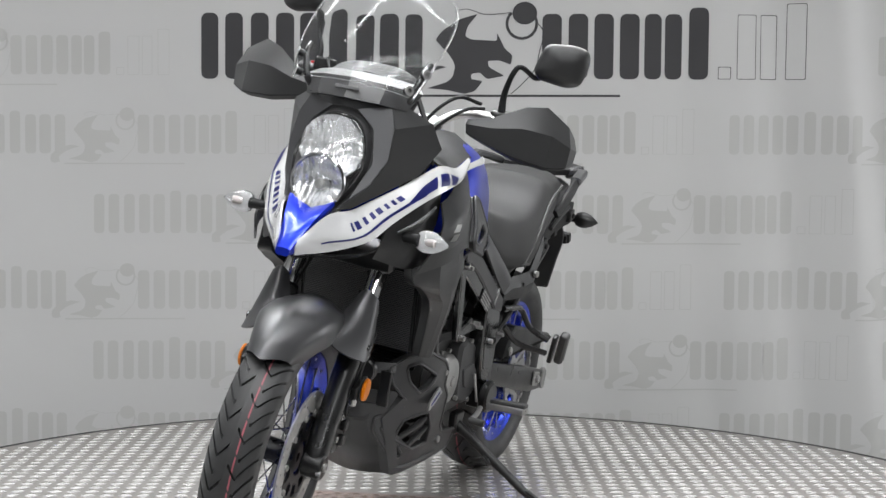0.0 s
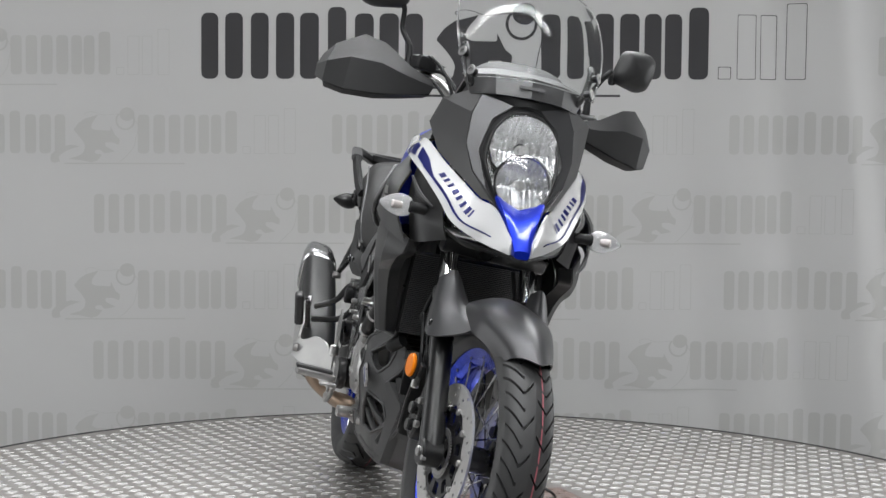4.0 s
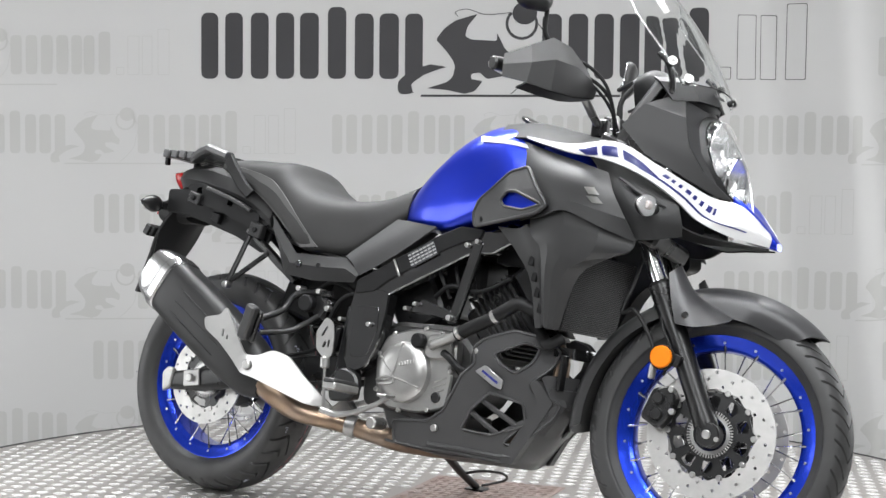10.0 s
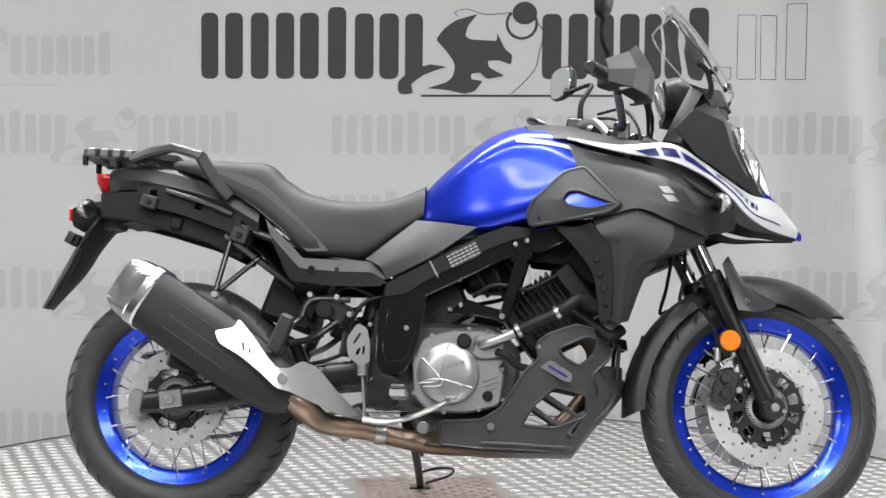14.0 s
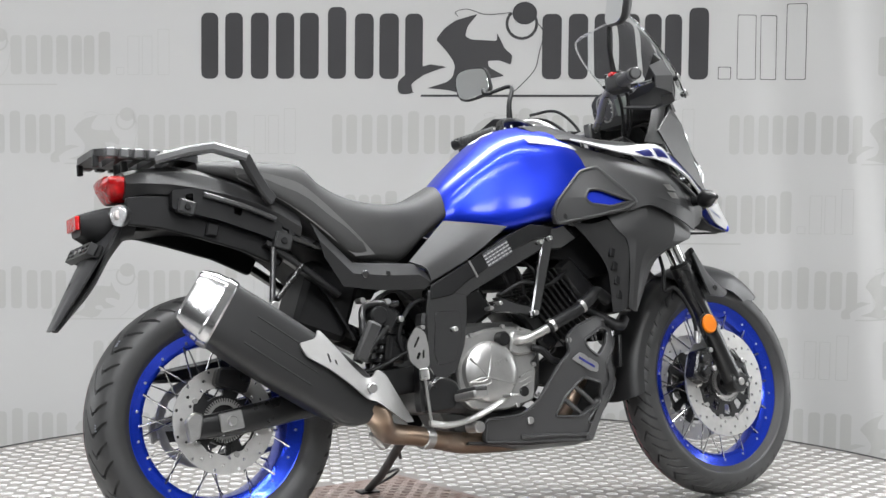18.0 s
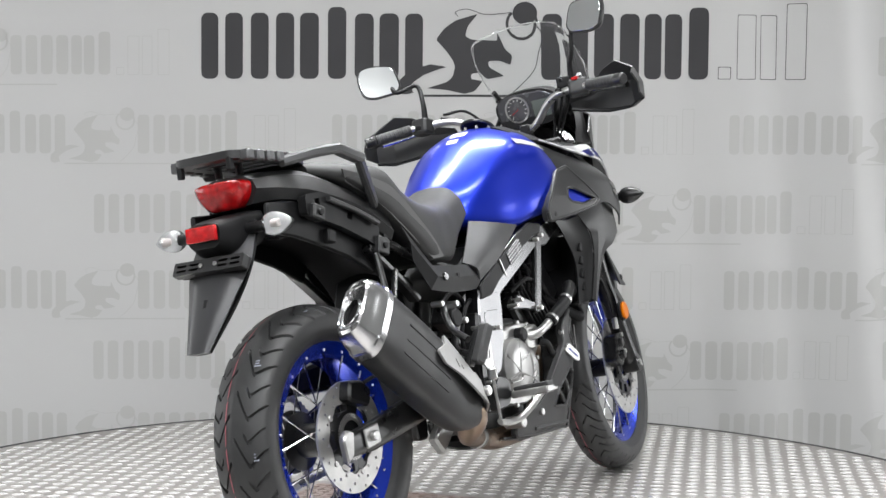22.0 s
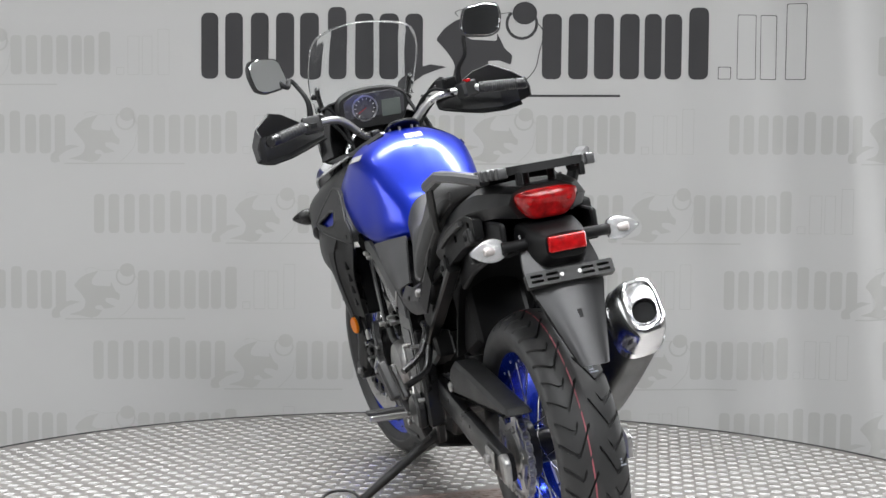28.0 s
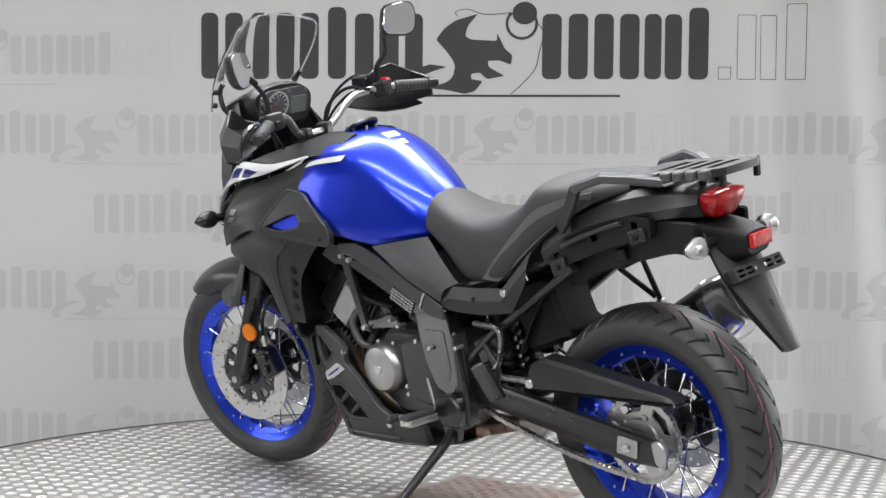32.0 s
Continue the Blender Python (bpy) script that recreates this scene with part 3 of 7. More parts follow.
def drilled_disc(centre, y, ro, ri, parent, steer, n=40, wave=0.0):
    """A brake disc ring with rows of real holes."""
    bm = bmesh.new()
    t = 0.0025
    edges = [ri, ri + (ro - ri) * 0.36, ri + (ro - ri) * 0.68, ro]
    made = {}
    def vert(r, a, q):
        key = (round(r, 5), round(a % (2 * math.pi), 5), q)
        if key not in made:
            rr = r + (wave * math.cos(12 * a) if abs(r - ri) < 1e-6 else 0)
            made[key] = bm.verts.new(centre + Vector((rr * math.cos(a), y + q * t, rr * math.sin(a))))
        return made[key]
    step = 2 * math.pi / n
    for i in range(n):
        for k in range(3):
            r0, r1 = edges[k], edges[k + 1]
            rm, a0, am, a1 = (r0 + r1) / 2, i * step, (i + 0.5) * step, (i + 1) * step
            outer = [(r0, a0), (r0, am), (r0, a1), (rm, a1), (r1, a1), (r1, am), (r1, a0), (rm, a0)]
            hole = (i + k) % 3 == 0
            for q in (-1, 1):
                ov = [vert(r, a, q) for r, a in outer]
                if hole:
                    h = 0.0042
                    inner = [vert(rm - h, am, q), vert(rm - h * .7, am + h * .7 / rm, q), vert(rm, am + h / rm, q), vert(rm + h * .7, am + h * .7 / rm, q),
                             vert(rm + h, am, q), vert(rm + h * .7, am - h * .7 / rm, q), vert(rm, am - h / rm, q), vert(rm - h * .7, am - h * .7 / rm, q)]
                    order = [inner[7], inner[0], inner[1], inner[2], inner[3], inner[4], inner[5], inner[6]]
                    for j in range(8):
                        bm.faces.new((ov[j], ov[(j + 1) % 8], order[(j + 1) % 8], order[j]))
                else:
                    bm.faces.new(ov)
            if hole:
                pts = [(rm - h * .7, am - h * .7 / rm), (rm - h, am), (rm - h * .7, am + h * .7 / rm), (rm, am + h / rm), (rm + h * .7, am + h * .7 / rm), (rm + h, am), (rm + h * .7, am - h * .7 / rm), (rm, am - h / rm)]
                for j in range(8):
                    A, B = pts[j], pts[(j + 1) % 8]
                    bm.faces.new((vert(*A, -1), vert(*B, -1), vert(*B, 1), vert(*A, 1)))
        for r in (ri, ro):
            for A, B in (((r, i * step), (r, (i + 0.5) * step)), ((r, (i + 0.5) * step), (r, (i + 1) * step))):
                bm.faces.new((vert(*A, -1), vert(*B, -1), vert(*B, 1), vert(*A, 1)))
    if steer:
        steered(bm)
    return part("brake_disc", bm, DISC, parent, "drilled steel brake disc", 30)


def disc_carrier(centre, y, r_in, r_out, parent, steer, arms=10):
    """A black carrier ring with lobes at its rivets and an opening between each two."""
    n = arms * 8
    star = []
    for i in range(n):
        a = 2 * math.pi * i / n
        q = r_out - 0.004 + 0.010 * max(0.0, math.cos(arms * a)) ** 0.6
        star.append((centre.x + q * math.cos(a), centre.z + q * math.sin(a)))
    holes = [[(centre.x + r_in * math.cos(2 * math.pi * i / 24), centre.z + r_in * math.sin(2 * math.pi * i / 24)) for i in range(24)]]
    rm, h = (r_in + r_out) / 2 + 0.004, (r_out - r_in) * 0.22
    for k in range(arms):
        a = 2 * math.pi * (k + 0.5) / arms
        w = math.pi / arms * 0.55
        holes.append([(centre.x + r * math.cos(a + d), centre.z + r * math.sin(a + d)) for r, d in ((rm - h, -w), (rm + h, -w), (rm + h * 1.25, 0), (rm + h, w), (rm - h, w), (rm - h * 0.9, 0))])
    bm = plate_holes(star, holes, y - 0.004, y + 0.004, 0.003)
    if steer:
        steered(bm)
    part("disc_carrier", bm, BLACK, parent, "black disc carrier")
    s = 1 if y > 0 else -1
    for i in range(arms):
        a = 2 * math.pi * i / arms
        bm = screw(centre + Vector((r_out * math.cos(a), y + s * 0.006, r_out * math.sin(a))), 0.0075, (0, s, 0))
        part("disc_rivet", steered(bm) if steer else bm, STEEL, parent)


def toothed_ring(centre, y, r, parent, steer):
    bm = bmesh.new()
    n = 50
    lathe([(r - 0.012, y - 0.001), (r - 0.004, y - 0.001), (r - 0.004, y + 0.001), (r - 0.012, y + 0.001)], centre, 50, bm)
    for i in range(n):
        a = 2 * math.pi * i / n
        box((centre.x + r * math.cos(a), y, centre.z + r * math.sin(a)), (0.009, 0.002, 0.0035), 0.0008, (0, -math.degrees(a), 0), bm)
    if steer:
        steered(bm)
    part("sensor_ring", bm, STEEL, parent, "toothed steel sensor ring")


# front wheel
bm = lathe([(0.012, -0.062), (0.034, -0.062), (0.040, -0.052), (0.048, -0.046), (0.048, -0.038), (0.030, -0.030), (0.028, 0.030), (0.048, 0.038), (0.048, 0.046), (0.040, 0.052), (0.034, 0.062), (0.012, 0.062)], F_AXLE, 40)
FW = part("front_wheel", steered(bm), BLACK, BIKE, "spoked front wheel with blue rim and twin drilled discs")
tyre(F_AXLE, 0.3205, 0.058, 0.2455, FW, True, 26, ((0, 0), (0.42, -0.42), (0.97, 0.25)), 0.016)
rim(F_AXLE, 0.2455, 0.038, FW, True)
spokes(F_AXLE, 0.2455, 0.038, 0.045, 0.042, FW, True)
for s in (RIGHT, LEFT):
    drilled_disc(F_AXLE, s * 0.066, 0.156, 0.106, FW, True, 42, 0.003)
    disc_carrier(F_AXLE, s * 0.064, 0.042, 0.104, FW, True)
toothed_ring(F_AXLE, -0.074, 0.052, FW, True)

# rear wheel
bm = lathe([(0.012, -0.085), (0.045, -0.085), (0.050, -0.07), (0.058, -0.058), (0.058, -0.048), (0.040, -0.04), (0.040, 0.04), (0.07, 0.05), (0.075, 0.075), (0.05, 0.085), (0.012, 0.085)], R_AXLE, 40)
RW = part("rear_wheel", bm, BLACK, BIKE, "spoked rear wheel with blue rim and wide tyre")
tyre(R_AXLE, 0.3185, 0.077, 0.2285, RW, False, 19, ((0, 0), (0.10, 0.0), (0.52, 0.62), (0.97, 0.30)), 0.016)
rim(R_AXLE, 0.2285, 0.056, RW, False)
spokes(R_AXLE, 0.2285, 0.056, 0.054, 0.052, RW, False)
drilled_disc(R_AXLE, -0.090, 0.130, 0.084, RW, False, 36, 0.003)
disc_carrier(R_AXLE, -0.086, 0.045, 0.088, RW, False, 5)
toothed_ring(R_AXLE, -0.096, 0.050, RW, False)

# front suspension


def on_fork(d, s, y=0.100, off=0.0):
    """A point d metres up the fork leg from the axle."""
    return Vector((0.790 - 0.42 * d + off, s * y, 0.318 + 0.9075 * d))


for s in (RIGHT, LEFT):
    bm = tube([on_fork(d, s) for d in (-0.015, 0.02, 0.10, 0.30, 0.372, 0.378)], [0.022, 0.029, 0.027, 0.028, 0.031, 0.029], 4, 20)
    cyl(on_fork(0.0, s, 0.078), on_fork(0.0, s, 0.128), 0.030, 24, 0.004, bm)
    leg = part("fork_leg", steered(bm), BLACK, BIKE, "black lower fork leg")
    part("fork_tube", steered(cyl(on_fork(0.36, s), on_fork(0.72, s), 0.0215, 24)), CHROME, leg, "polished fork tube")
    part("dust_seal", steered(cyl(on_fork(0.368, s), on_fork(0.388, s), 0.030, 24, 0.004)), DEEP, leg)
    bm = screw(on_fork(0.0, s, 0.128) , 0.011, (0, s, 0))
    screw(on_fork(-0.01, s, 0.126, 0.02), 0.006, (0, s, 0), bm)
    part("axle_bolt", steered(bm), STEEL, leg, "bright axle bolt")
    c = on_fork(0.185, s, 0.150, -0.045)
    bm = cyl(c - Vector((0, s * 0.004, 0)), c + Vector((0, s * 0.006, 0)), 0.0270, 32, 0.003)
    part("reflector", steered(bm), ORANGE, leg, "round amber side reflector")
    bm = cyl(c - Vector((0, s * 0.012, 0)), c - Vector((0, s * 0.003, 0)), 0.031, 32, 0.002)
    box((c.x + 0.02, c.y - s * 0.014, c.z), (0.05, 0.012, 0.03), 0.003, (0, 20, 0), bm)
    part("reflector_bracket", steered(bm), DEEP, leg)
    # brake caliper and its hose
    q = Vector((0.670, s * 0.092, 0.374))
    bm = plate([(-0.036, -0.046), (0.016, -0.054), (0.028, -0.020), (0.024, 0.034), (-0.002, 0.052), (-0.036, 0.030)], -0.024, 0.022, 0.010, 0.005, None, pose(*q, 0, 20, 0))
    cal = part("brake_caliper", steered(bm), BLACK, BIKE, "black twin-piston front brake caliper")
    bm = bmesh.new()
    for dz in (-0.020, 0.018):
        cyl((q.x - 0.008, q.y + s * 0.02, q.z + dz), (q.x - 0.008, q.y + s * 0.036, q.z + dz), 0.0145, 24, 0.003, bm)
    part("piston_housing", steered(bm), BLACK, cal)
    for dx, dz in ((0.022, 0.040), (0.028, -0.012)):
        part("caliper_bolt", steered(screw((q.x + dx, q.y + s * 0.026, q.z + dz), 0.008, (0, s, 0))), STEEL, cal)
    part("hose_fitting", steered(cyl((q.x - 0.03, q.y + s * 0.03, q.z + 0.060), (q.x - 0.028, q.y + s * 0.03, q.z + 0.095), 0.009, 12, 0.002)), STEEL, cal, "bright hose fitting")
    bm = tube([(q.x - 0.028, q.y + s * 0.03, q.z + 0.09), (q.x - 0.04, q.y + s * 0.03, q.z + 0.15), (q.x - 0.09, q.y + s * 0.03, q.z + 0.22), (q.x - 0.125, q.y + s * 0.02, q.z + 0.215), (q.x - 0.11, q.y + s * 0.01, q.z + 0.28), (0.57, s * 0.07, 0.74)], 0.0052, 6, 8)
    part("brake_hose", steered(bm), DEEP, BIKE, "black rubber brake hose")
    bm = tube([(q.x + 0.0, q.y + s * 0.032, q.z + 0.07), (q.x + 0.012, q.y + s * 0.032, q.z + 0.13), (q.x - 0.02, q.y + s * 0.03, q.z + 0.20), (0.63, s * 0.075, 0.70)], 0.0035, 6, 8)
    part("sensor_cable", steered(bm), DEEP, BIKE, "thin black sensor cable")

# fork yokes
bm = box((0.583, 0, 0.782), (0.08, 0.27, 0.045), 0.012, (0, 24, 0))
part("lower_yoke", steered(bm), BLACK, BIKE, "black lower fork yoke")
bm = box((0.475, 0, 1.005), (0.08, 0.26, 0.03), 0.01, (0, 24, 0))
part("upper_yoke", steered(bm), BLACK, BIKE, "black upper fork yoke")


def fender_rail(y, drop, a0, a1, r0, r1, n=9):
    out = []
    for i in range(n):
        t = i / (n - 1)
        a = radians(a0 + (a1 - a0) * t)
        r = r0 + (r1 - r0) * t - drop
        out.append((F_AXLE.x + r * math.cos(a), y * (0.55 + 0.45 * min(1, t * 2.2 + 0.1)), F_AXLE.z + r * math.sin(a)))
    return out


bm = patch([fender_rail(-0.084, 0.066, 56, 116, 0.338, 0.348), fender_rail(-0.078, 0.022, 52, 116, 0.338, 0.350), fender_rail(-0.042, -0.002, 49, 116, 0.336, 0.350), fender_rail(0, -0.014, 46, 116, 0.334, 0.350),
            fender_rail(0.042, -0.002, 49, 116, 0.336, 0.350), fender_rail(0.078, 0.022, 52, 116, 0.338, 0.350), fender_rail(0.084, 0.066, 56, 116, 0.338, 0.348)], 3, 3, 0.004)
FF = part("front_fender", steered(bm), GUNMETAL, BIKE, "charcoal front fender", 40)
bm = patch([fender_rail(-0.074, 0.04, 112, 182, 0.350, 0.364), fender_rail(-0.06, 0.008, 112, 184, 0.350, 0.364), fender_rail(0, 0, 112, 185, 0.352, 0.366), fender_rail(0.06, 0.008, 112, 184, 0.350, 0.364), fender_rail(0.074, 0.04, 112, 182, 0.350, 0.364)], 4, 3, 0.004)
part("fender_extension", steered(bm), PLASTIC, FF, "black rear extension of the fender", 60)
for s in (RIGHT, LEFT):
    bm = patch([[(0.668, 0.088, 0.700), (0.702, 0.066, 0.648), (0.800, 0.060, 0.618)], [(0.676, 0.106, 0.714), (0.722, 0.098, 0.645), (0.806, 0.098, 0.588)],
                [(0.668, 0.124, 0.700), (0.702, 0.134, 0.632), (0.744, 0.146, 0.564)], [(0.656, 0.130, 0.690), (0.672, 0.140, 0.625), (0.690, 0.146, 0.568)]], 4, 4, 0.005, s)
    part("fork_shield", steered(bm), GUNMETAL, FF, "charcoal fork shield wing", 60)
    part("fender_bolt", steered(screw((0.712, s * 0.146, 0.590), 0.009, (0, s, 0))), FRAME, FF)

# fuel tank
TANK = part("fuel_tank", body([
    (-0.126, [(0, 0.878), (0.045, 0.872), (0.075, 0.850), (0.088, 0.825), (0.086, 0.800), (0.05, 0.79), (0, 0.79)]),
    (-0.085, [(0, 0.925), (0.055, 0.918), (0.098, 0.890), (0.118, 0.850), (0.115, 0.795), (0.06, 0.785), (0, 0.785)]),
    (-0.02, [(0, 0.985), (0.062, 0.976), (0.126, 0.936), (0.143, 0.872), (0.143, 0.788), (0.08, 0.776), (0, 0.776)]),
    (0.055, [(0, 1.043), (0.066, 1.033), (0.140, 0.986), (0.161, 0.896), (0.162, 0.785), (0.10, 0.772), (0, 0.772)]),
    (0.13, [(0, 1.072), (0.070, 1.062), (0.148, 1.016), (0.176, 0.920), (0.182, 0.805), (0.10, 0.785), (0, 0.785)]),
    (0.22, [(0, 1.078), (0.070, 1.066), (0.150, 1.022), (0.188, 0.940), (0.196, 0.83), (0.10, 0.80), (0, 0.80)]),
    (0.31, [(0, 1.060), (0.070, 1.050), (0.130, 1.010), (0.185, 0.940), (0.190, 0.86), (0.10, 0.82), (0, 0.82)])], 6, 5), BLUE, BIKE, "metallic blue fuel tank", 70)
for s in (RIGHT, LEFT):
    bm = patch([[(0.120, 0.140, 1.018), (0.17, 0.150, 1.012), (0.225, 0.152, 1.004), (0.27, 0.150, 0.994)], [(0.128, 0.152, 1.002), (0.17, 0.158, 0.998), (0.225, 0.160, 0.992), (0.285, 0.158, 0.980)]], 3, 4, 0.002, s)
    part("tank_stripe", moved(bm, Matrix.Translation((0, s * 0.006, 0.006))), WHITE, TANK, "white stripe on the tank shoulder")
bm = cyl((0.20, -0.0, 1.074), (0.205, 0, 1.084), 0.052, 32, 0.003)
cap = part("fuel_cap", bm, BLACK, TANK, "black lockable fuel cap")
for i in range(7):
    a = 2 * math.pi * i / 7
    part("cap_screw", screw((0.20 + 0.042 * math.cos(a), 0.042 * math.sin(a), 1.082), 0.004, (0, 0, 1)), STEEL, cap)
for c, sx, sy, mat in (((0.045, 0.0, 1.037), 0.02, 0.034, STICKER), ((0.085, 0.0, 1.057), 0.028, 0.05, STICKER)):
    part("sticker", box(c, (sx, sy, 0.0016), 0.001, (0, -33 if c[0] < 0.06 else -24, 0)), mat, TANK, "small white paper sticker")
for s in (RIGHT, LEFT):
    bm = patch([[(0.150, 0.07, 1.068), (0.25, 0.06, 1.072), (0.36, 0.05, 1.05), (0.46, 0.045, 1.03)], [(0.165, 0.115, 1.045), (0.27, 0.118, 1.042), (0.36, 0.115, 1.028), (0.47, 0.12, 1.02)],
                [(0.20, 0.148, 1.018), (0.28, 0.158, 1.016), (0.38, 0.170, 0.998), (0.50, 0.172, 1.004)]], 5, 5, 0.005, s)
    part("tank_cover", bm, DEEP, BIKE, "black tank shoulder cover", 60)

# seat
SEAT = part("seat", body([
    (-0.795, [(0, 0.968), (0.05, 0.966), (0.085, 0.955), (0.095, 0.94), (0.085, 0.93), (0.04, 0.93), (0, 0.93)]),
    (-0.70, [(0, 0.968), (0.07, 0.965), (0.120, 0.950), (0.138, 0.925), (0.132, 0.905), (0.06, 0.905), (0, 0.905)]),
    (-0.60, [(0, 0.962), (0.08, 0.958), (0.135, 0.940), (0.152, 0.895), (0.148, 0.850), (0.06, 0.86), (0, 0.86)]),
    (-0.535, [(0, 0.957), (0.08, 0.952), (0.138, 0.930), (0.158, 0.87), (0.155, 0.805), (0.07, 0.81), (0, 0.81)]),
    (-0.485, [(0, 0.914), (0.085, 0.910), (0.142, 0.885), (0.163, 0.83), (0.160, 0.765), (0.07, 0.77), (0, 0.77)]),
    (-0.425, [(0, 0.878), (0.09, 0.874), (0.146, 0.852), (0.168, 0.79), (0.164, 0.712), (0.07, 0.71), (0, 0.71)]),
    (-0.35, [(0, 0.860), (0.09, 0.856), (0.142, 0.834), (0.158, 0.78), (0.155, 0.704), (0.07, 0.70), (0, 0.70)]),
    (-0.27, [(0, 0.857), (0.082, 0.852), (0.124, 0.832), (0.138, 0.78), (0.136, 0.705), (0.07, 0.70), (0, 0.70)]),
    (-0.19, [(0, 0.872), (0.07, 0.866), (0.102, 0.845), (0.116, 0.80), (0.115, 0.765), (0.07, 0.75), (0, 0.75)]),
    (-0.115, [(0, 0.910), (0.05, 0.902), (0.082, 0.880), (0.10, 0.845), (0.10, 0.815), (0.05, 0.80), (0, 0.80)])], 5, 4), VINYL, BIKE, "charcoal two-level vinyl seat", 60)
for s in (RIGHT, LEFT):
    bm = patch([[(-0.715, 0.137, 0.938), (-0.60, 0.151, 0.912), (-0.53, 0.1585, 0.880), (-0.42, 0.1695, 0.775), (-0.36, 0.164, 0.712)], [(-0.705, 0.134, 0.908), (-0.60, 0.150, 0.853), (-0.53, 0.156, 0.802), (-0.45, 0.163, 0.735), (-0.415, 0.166, 0.708)]], 3, 4, 0.005, s)
    part("seat_side", bm, VINYL_SIDE, SEAT, "grained seat side panel, its grey lightened for the light it catches")

# side panels and frame
for s in (RIGHT, LEFT):
    bm = patch([[(-0.531, 0.158, 0.794), (-0.427, 0.166, 0.690), (-0.345, 0.168, 0.686), (-0.256, 0.166, 0.684), (-0.205, 0.164, 0.650)], [(-0.514, 0.168, 0.752), (-0.433, 0.182, 0.662), (-0.338, 0.183, 0.655), (-0.245, 0.178, 0.655), (-0.210, 0.170, 0.636)],
                [(-0.495, 0.160, 0.708), (-0.456, 0.172, 0.632), (-0.356, 0.174, 0.619), (-0.276, 0.170, 0.619), (-0.222, 0.164, 0.622)]], 1, 1, 0.006, s)
    sp = part("side_panel", bm, PLASTIC, BIKE, "creased black plastic panel below the seat", 18)
    bm = screw((-0.401, s * 0.186, 0.660) if s == RIGHT else (-0.444, 0.186, 0.684), 0.010, (0, s, 0))
    part("panel_screw", bm, FRAME if s < 0 else STEEL, sp)
    # shade of a small slot, drawn as a black block on the uncut panel
    part("panel_slot_shade", box((-0.335, s * 0.1845, 0.660), (0.012, 0.004, 0.014), 0.002), DEEP, sp)
    bm = patch([[(-0.262, 0.158, 0.690), (-0.20, 0.140, 0.742), (-0.132, 0.118, 0.800)], [(-0.225, 0.176, 0.672), (-0.13, 0.170, 0.730), (-0.055, 0.150, 0.790)], [(-0.205, 0.168, 0.640), (-0.09, 0.174, 0.698), (0.03, 0.172, 0.778)]], 4, 4, 0.006, s)
    part("frame_cover", bm, GREYPL, BIKE, "smooth grey plastic cover over the frame", 60)
    # twin-spar frame: the upper beam and the plate down to the swing arm pivot
    bm = plate([(-0.205, 0.628), (0.03, 0.752), (0.104, 0.782), (0.185, 0.775), (0.26, 0.80), (0.30, 0.77), (0.20, 0.715), (0.14, 0.715), (-0.095, 0.600), (-0.150, 0.560), (-0.215, 0.560)], s * 0.125, s * 0.166, 0.012, 0.004)
    spar = part("frame_spar", bm, FRAME, BIKE, "satin grey cast alloy frame spar")
    bm = plate([(-0.208, 0.628), (0.03, 0.754), (0.104, 0.784), (0.175, 0.778), (0.165, 0.752), (0.125, 0.746), (0.05, 0.716), (-0.105, 0.632), (-0.150, 0.600), (-0.212, 0.590)], s * 0.163, s * 0.172, 0.008, 0.003)
    # same cover on both sides; the left one's glancing sheen is put into lighter paint
    part("spar_cover", bm, GUNMETAL if s == LEFT else DEEP, spar, "satin dark cover on the upper spar, lighter on the left for its glancing sheen")
    bm = plate([(-0.150, 0.555), (-0.115, 0.500), (-0.190, 0.420), (-0.190, 0.310), (-0.255, 0.300), (-0.255, 0.40), (-0.235, 0.56)], s * 0.118, s * 0.165, 0.012, 0.007)
    part("pivot_plate", bm, BLACK, spar, "black pivot plate of the frame")
    bm = plate([(-0.212, 0.622), (-0.100, 0.603), (-0.104, 0.545), (-0.118, 0.470), (-0.150, 0.400), (-0.205, 0.375), (-0.232, 0.420), (-0.228, 0.545)], s * 0.124, s * 0.167, 0.010, 0.004)
    part("spar_leg", bm, FRAME, spar, "dark grey leg of the frame spar")
    bm = plate([(-0.200, 0.560), (-0.128, 0.560), (-0.126, 0.500), (-0.150, 0.430), (-0.200, 0.420), (-0.212, 0.450)], s * 0.166, s * 0.169, 0.010, 0.0012)
    part("leg_panel", bm, FRAME, spar, "satin grey raised panel of the spar leg")
    sx, sz = (-0.082, 0.667) if s == RIGHT else (-0.138, 0.640)
    bm = box((sx, s * 0.174, sz), (0.005, 0.004, 0.050), 0.001, (0, -28, 0))
    part("spar_seam", bm, STEEL, spar, "bright seam on the spar")
    spot = Vector((-0.005, -0.1735, 0.706)) if s == RIGHT else Vector((-0.057, 0.1685, 0.634))
    bm = box(spot, (0.085, 0.003, 0.040), 0.002, (0, -27, 0))
    lab = part("warning_label", bm, DIAL, spar, "dark label with grey printed bars")
    bm = bmesh.new()
    for j in range(4):
        for i in range(7):
            c = pose(*spot, 0, -27, 0) @ Vector((-0.038 + i * 0.0125, s * 0.002, -0.0135 + j * 0.009))
            box(c, (0.0095, 0.001, 0.0038), 0.0005, (0, -27, 0), bm)
    part("label_bars", bm, LABEL, lab, "unreadable grey print")
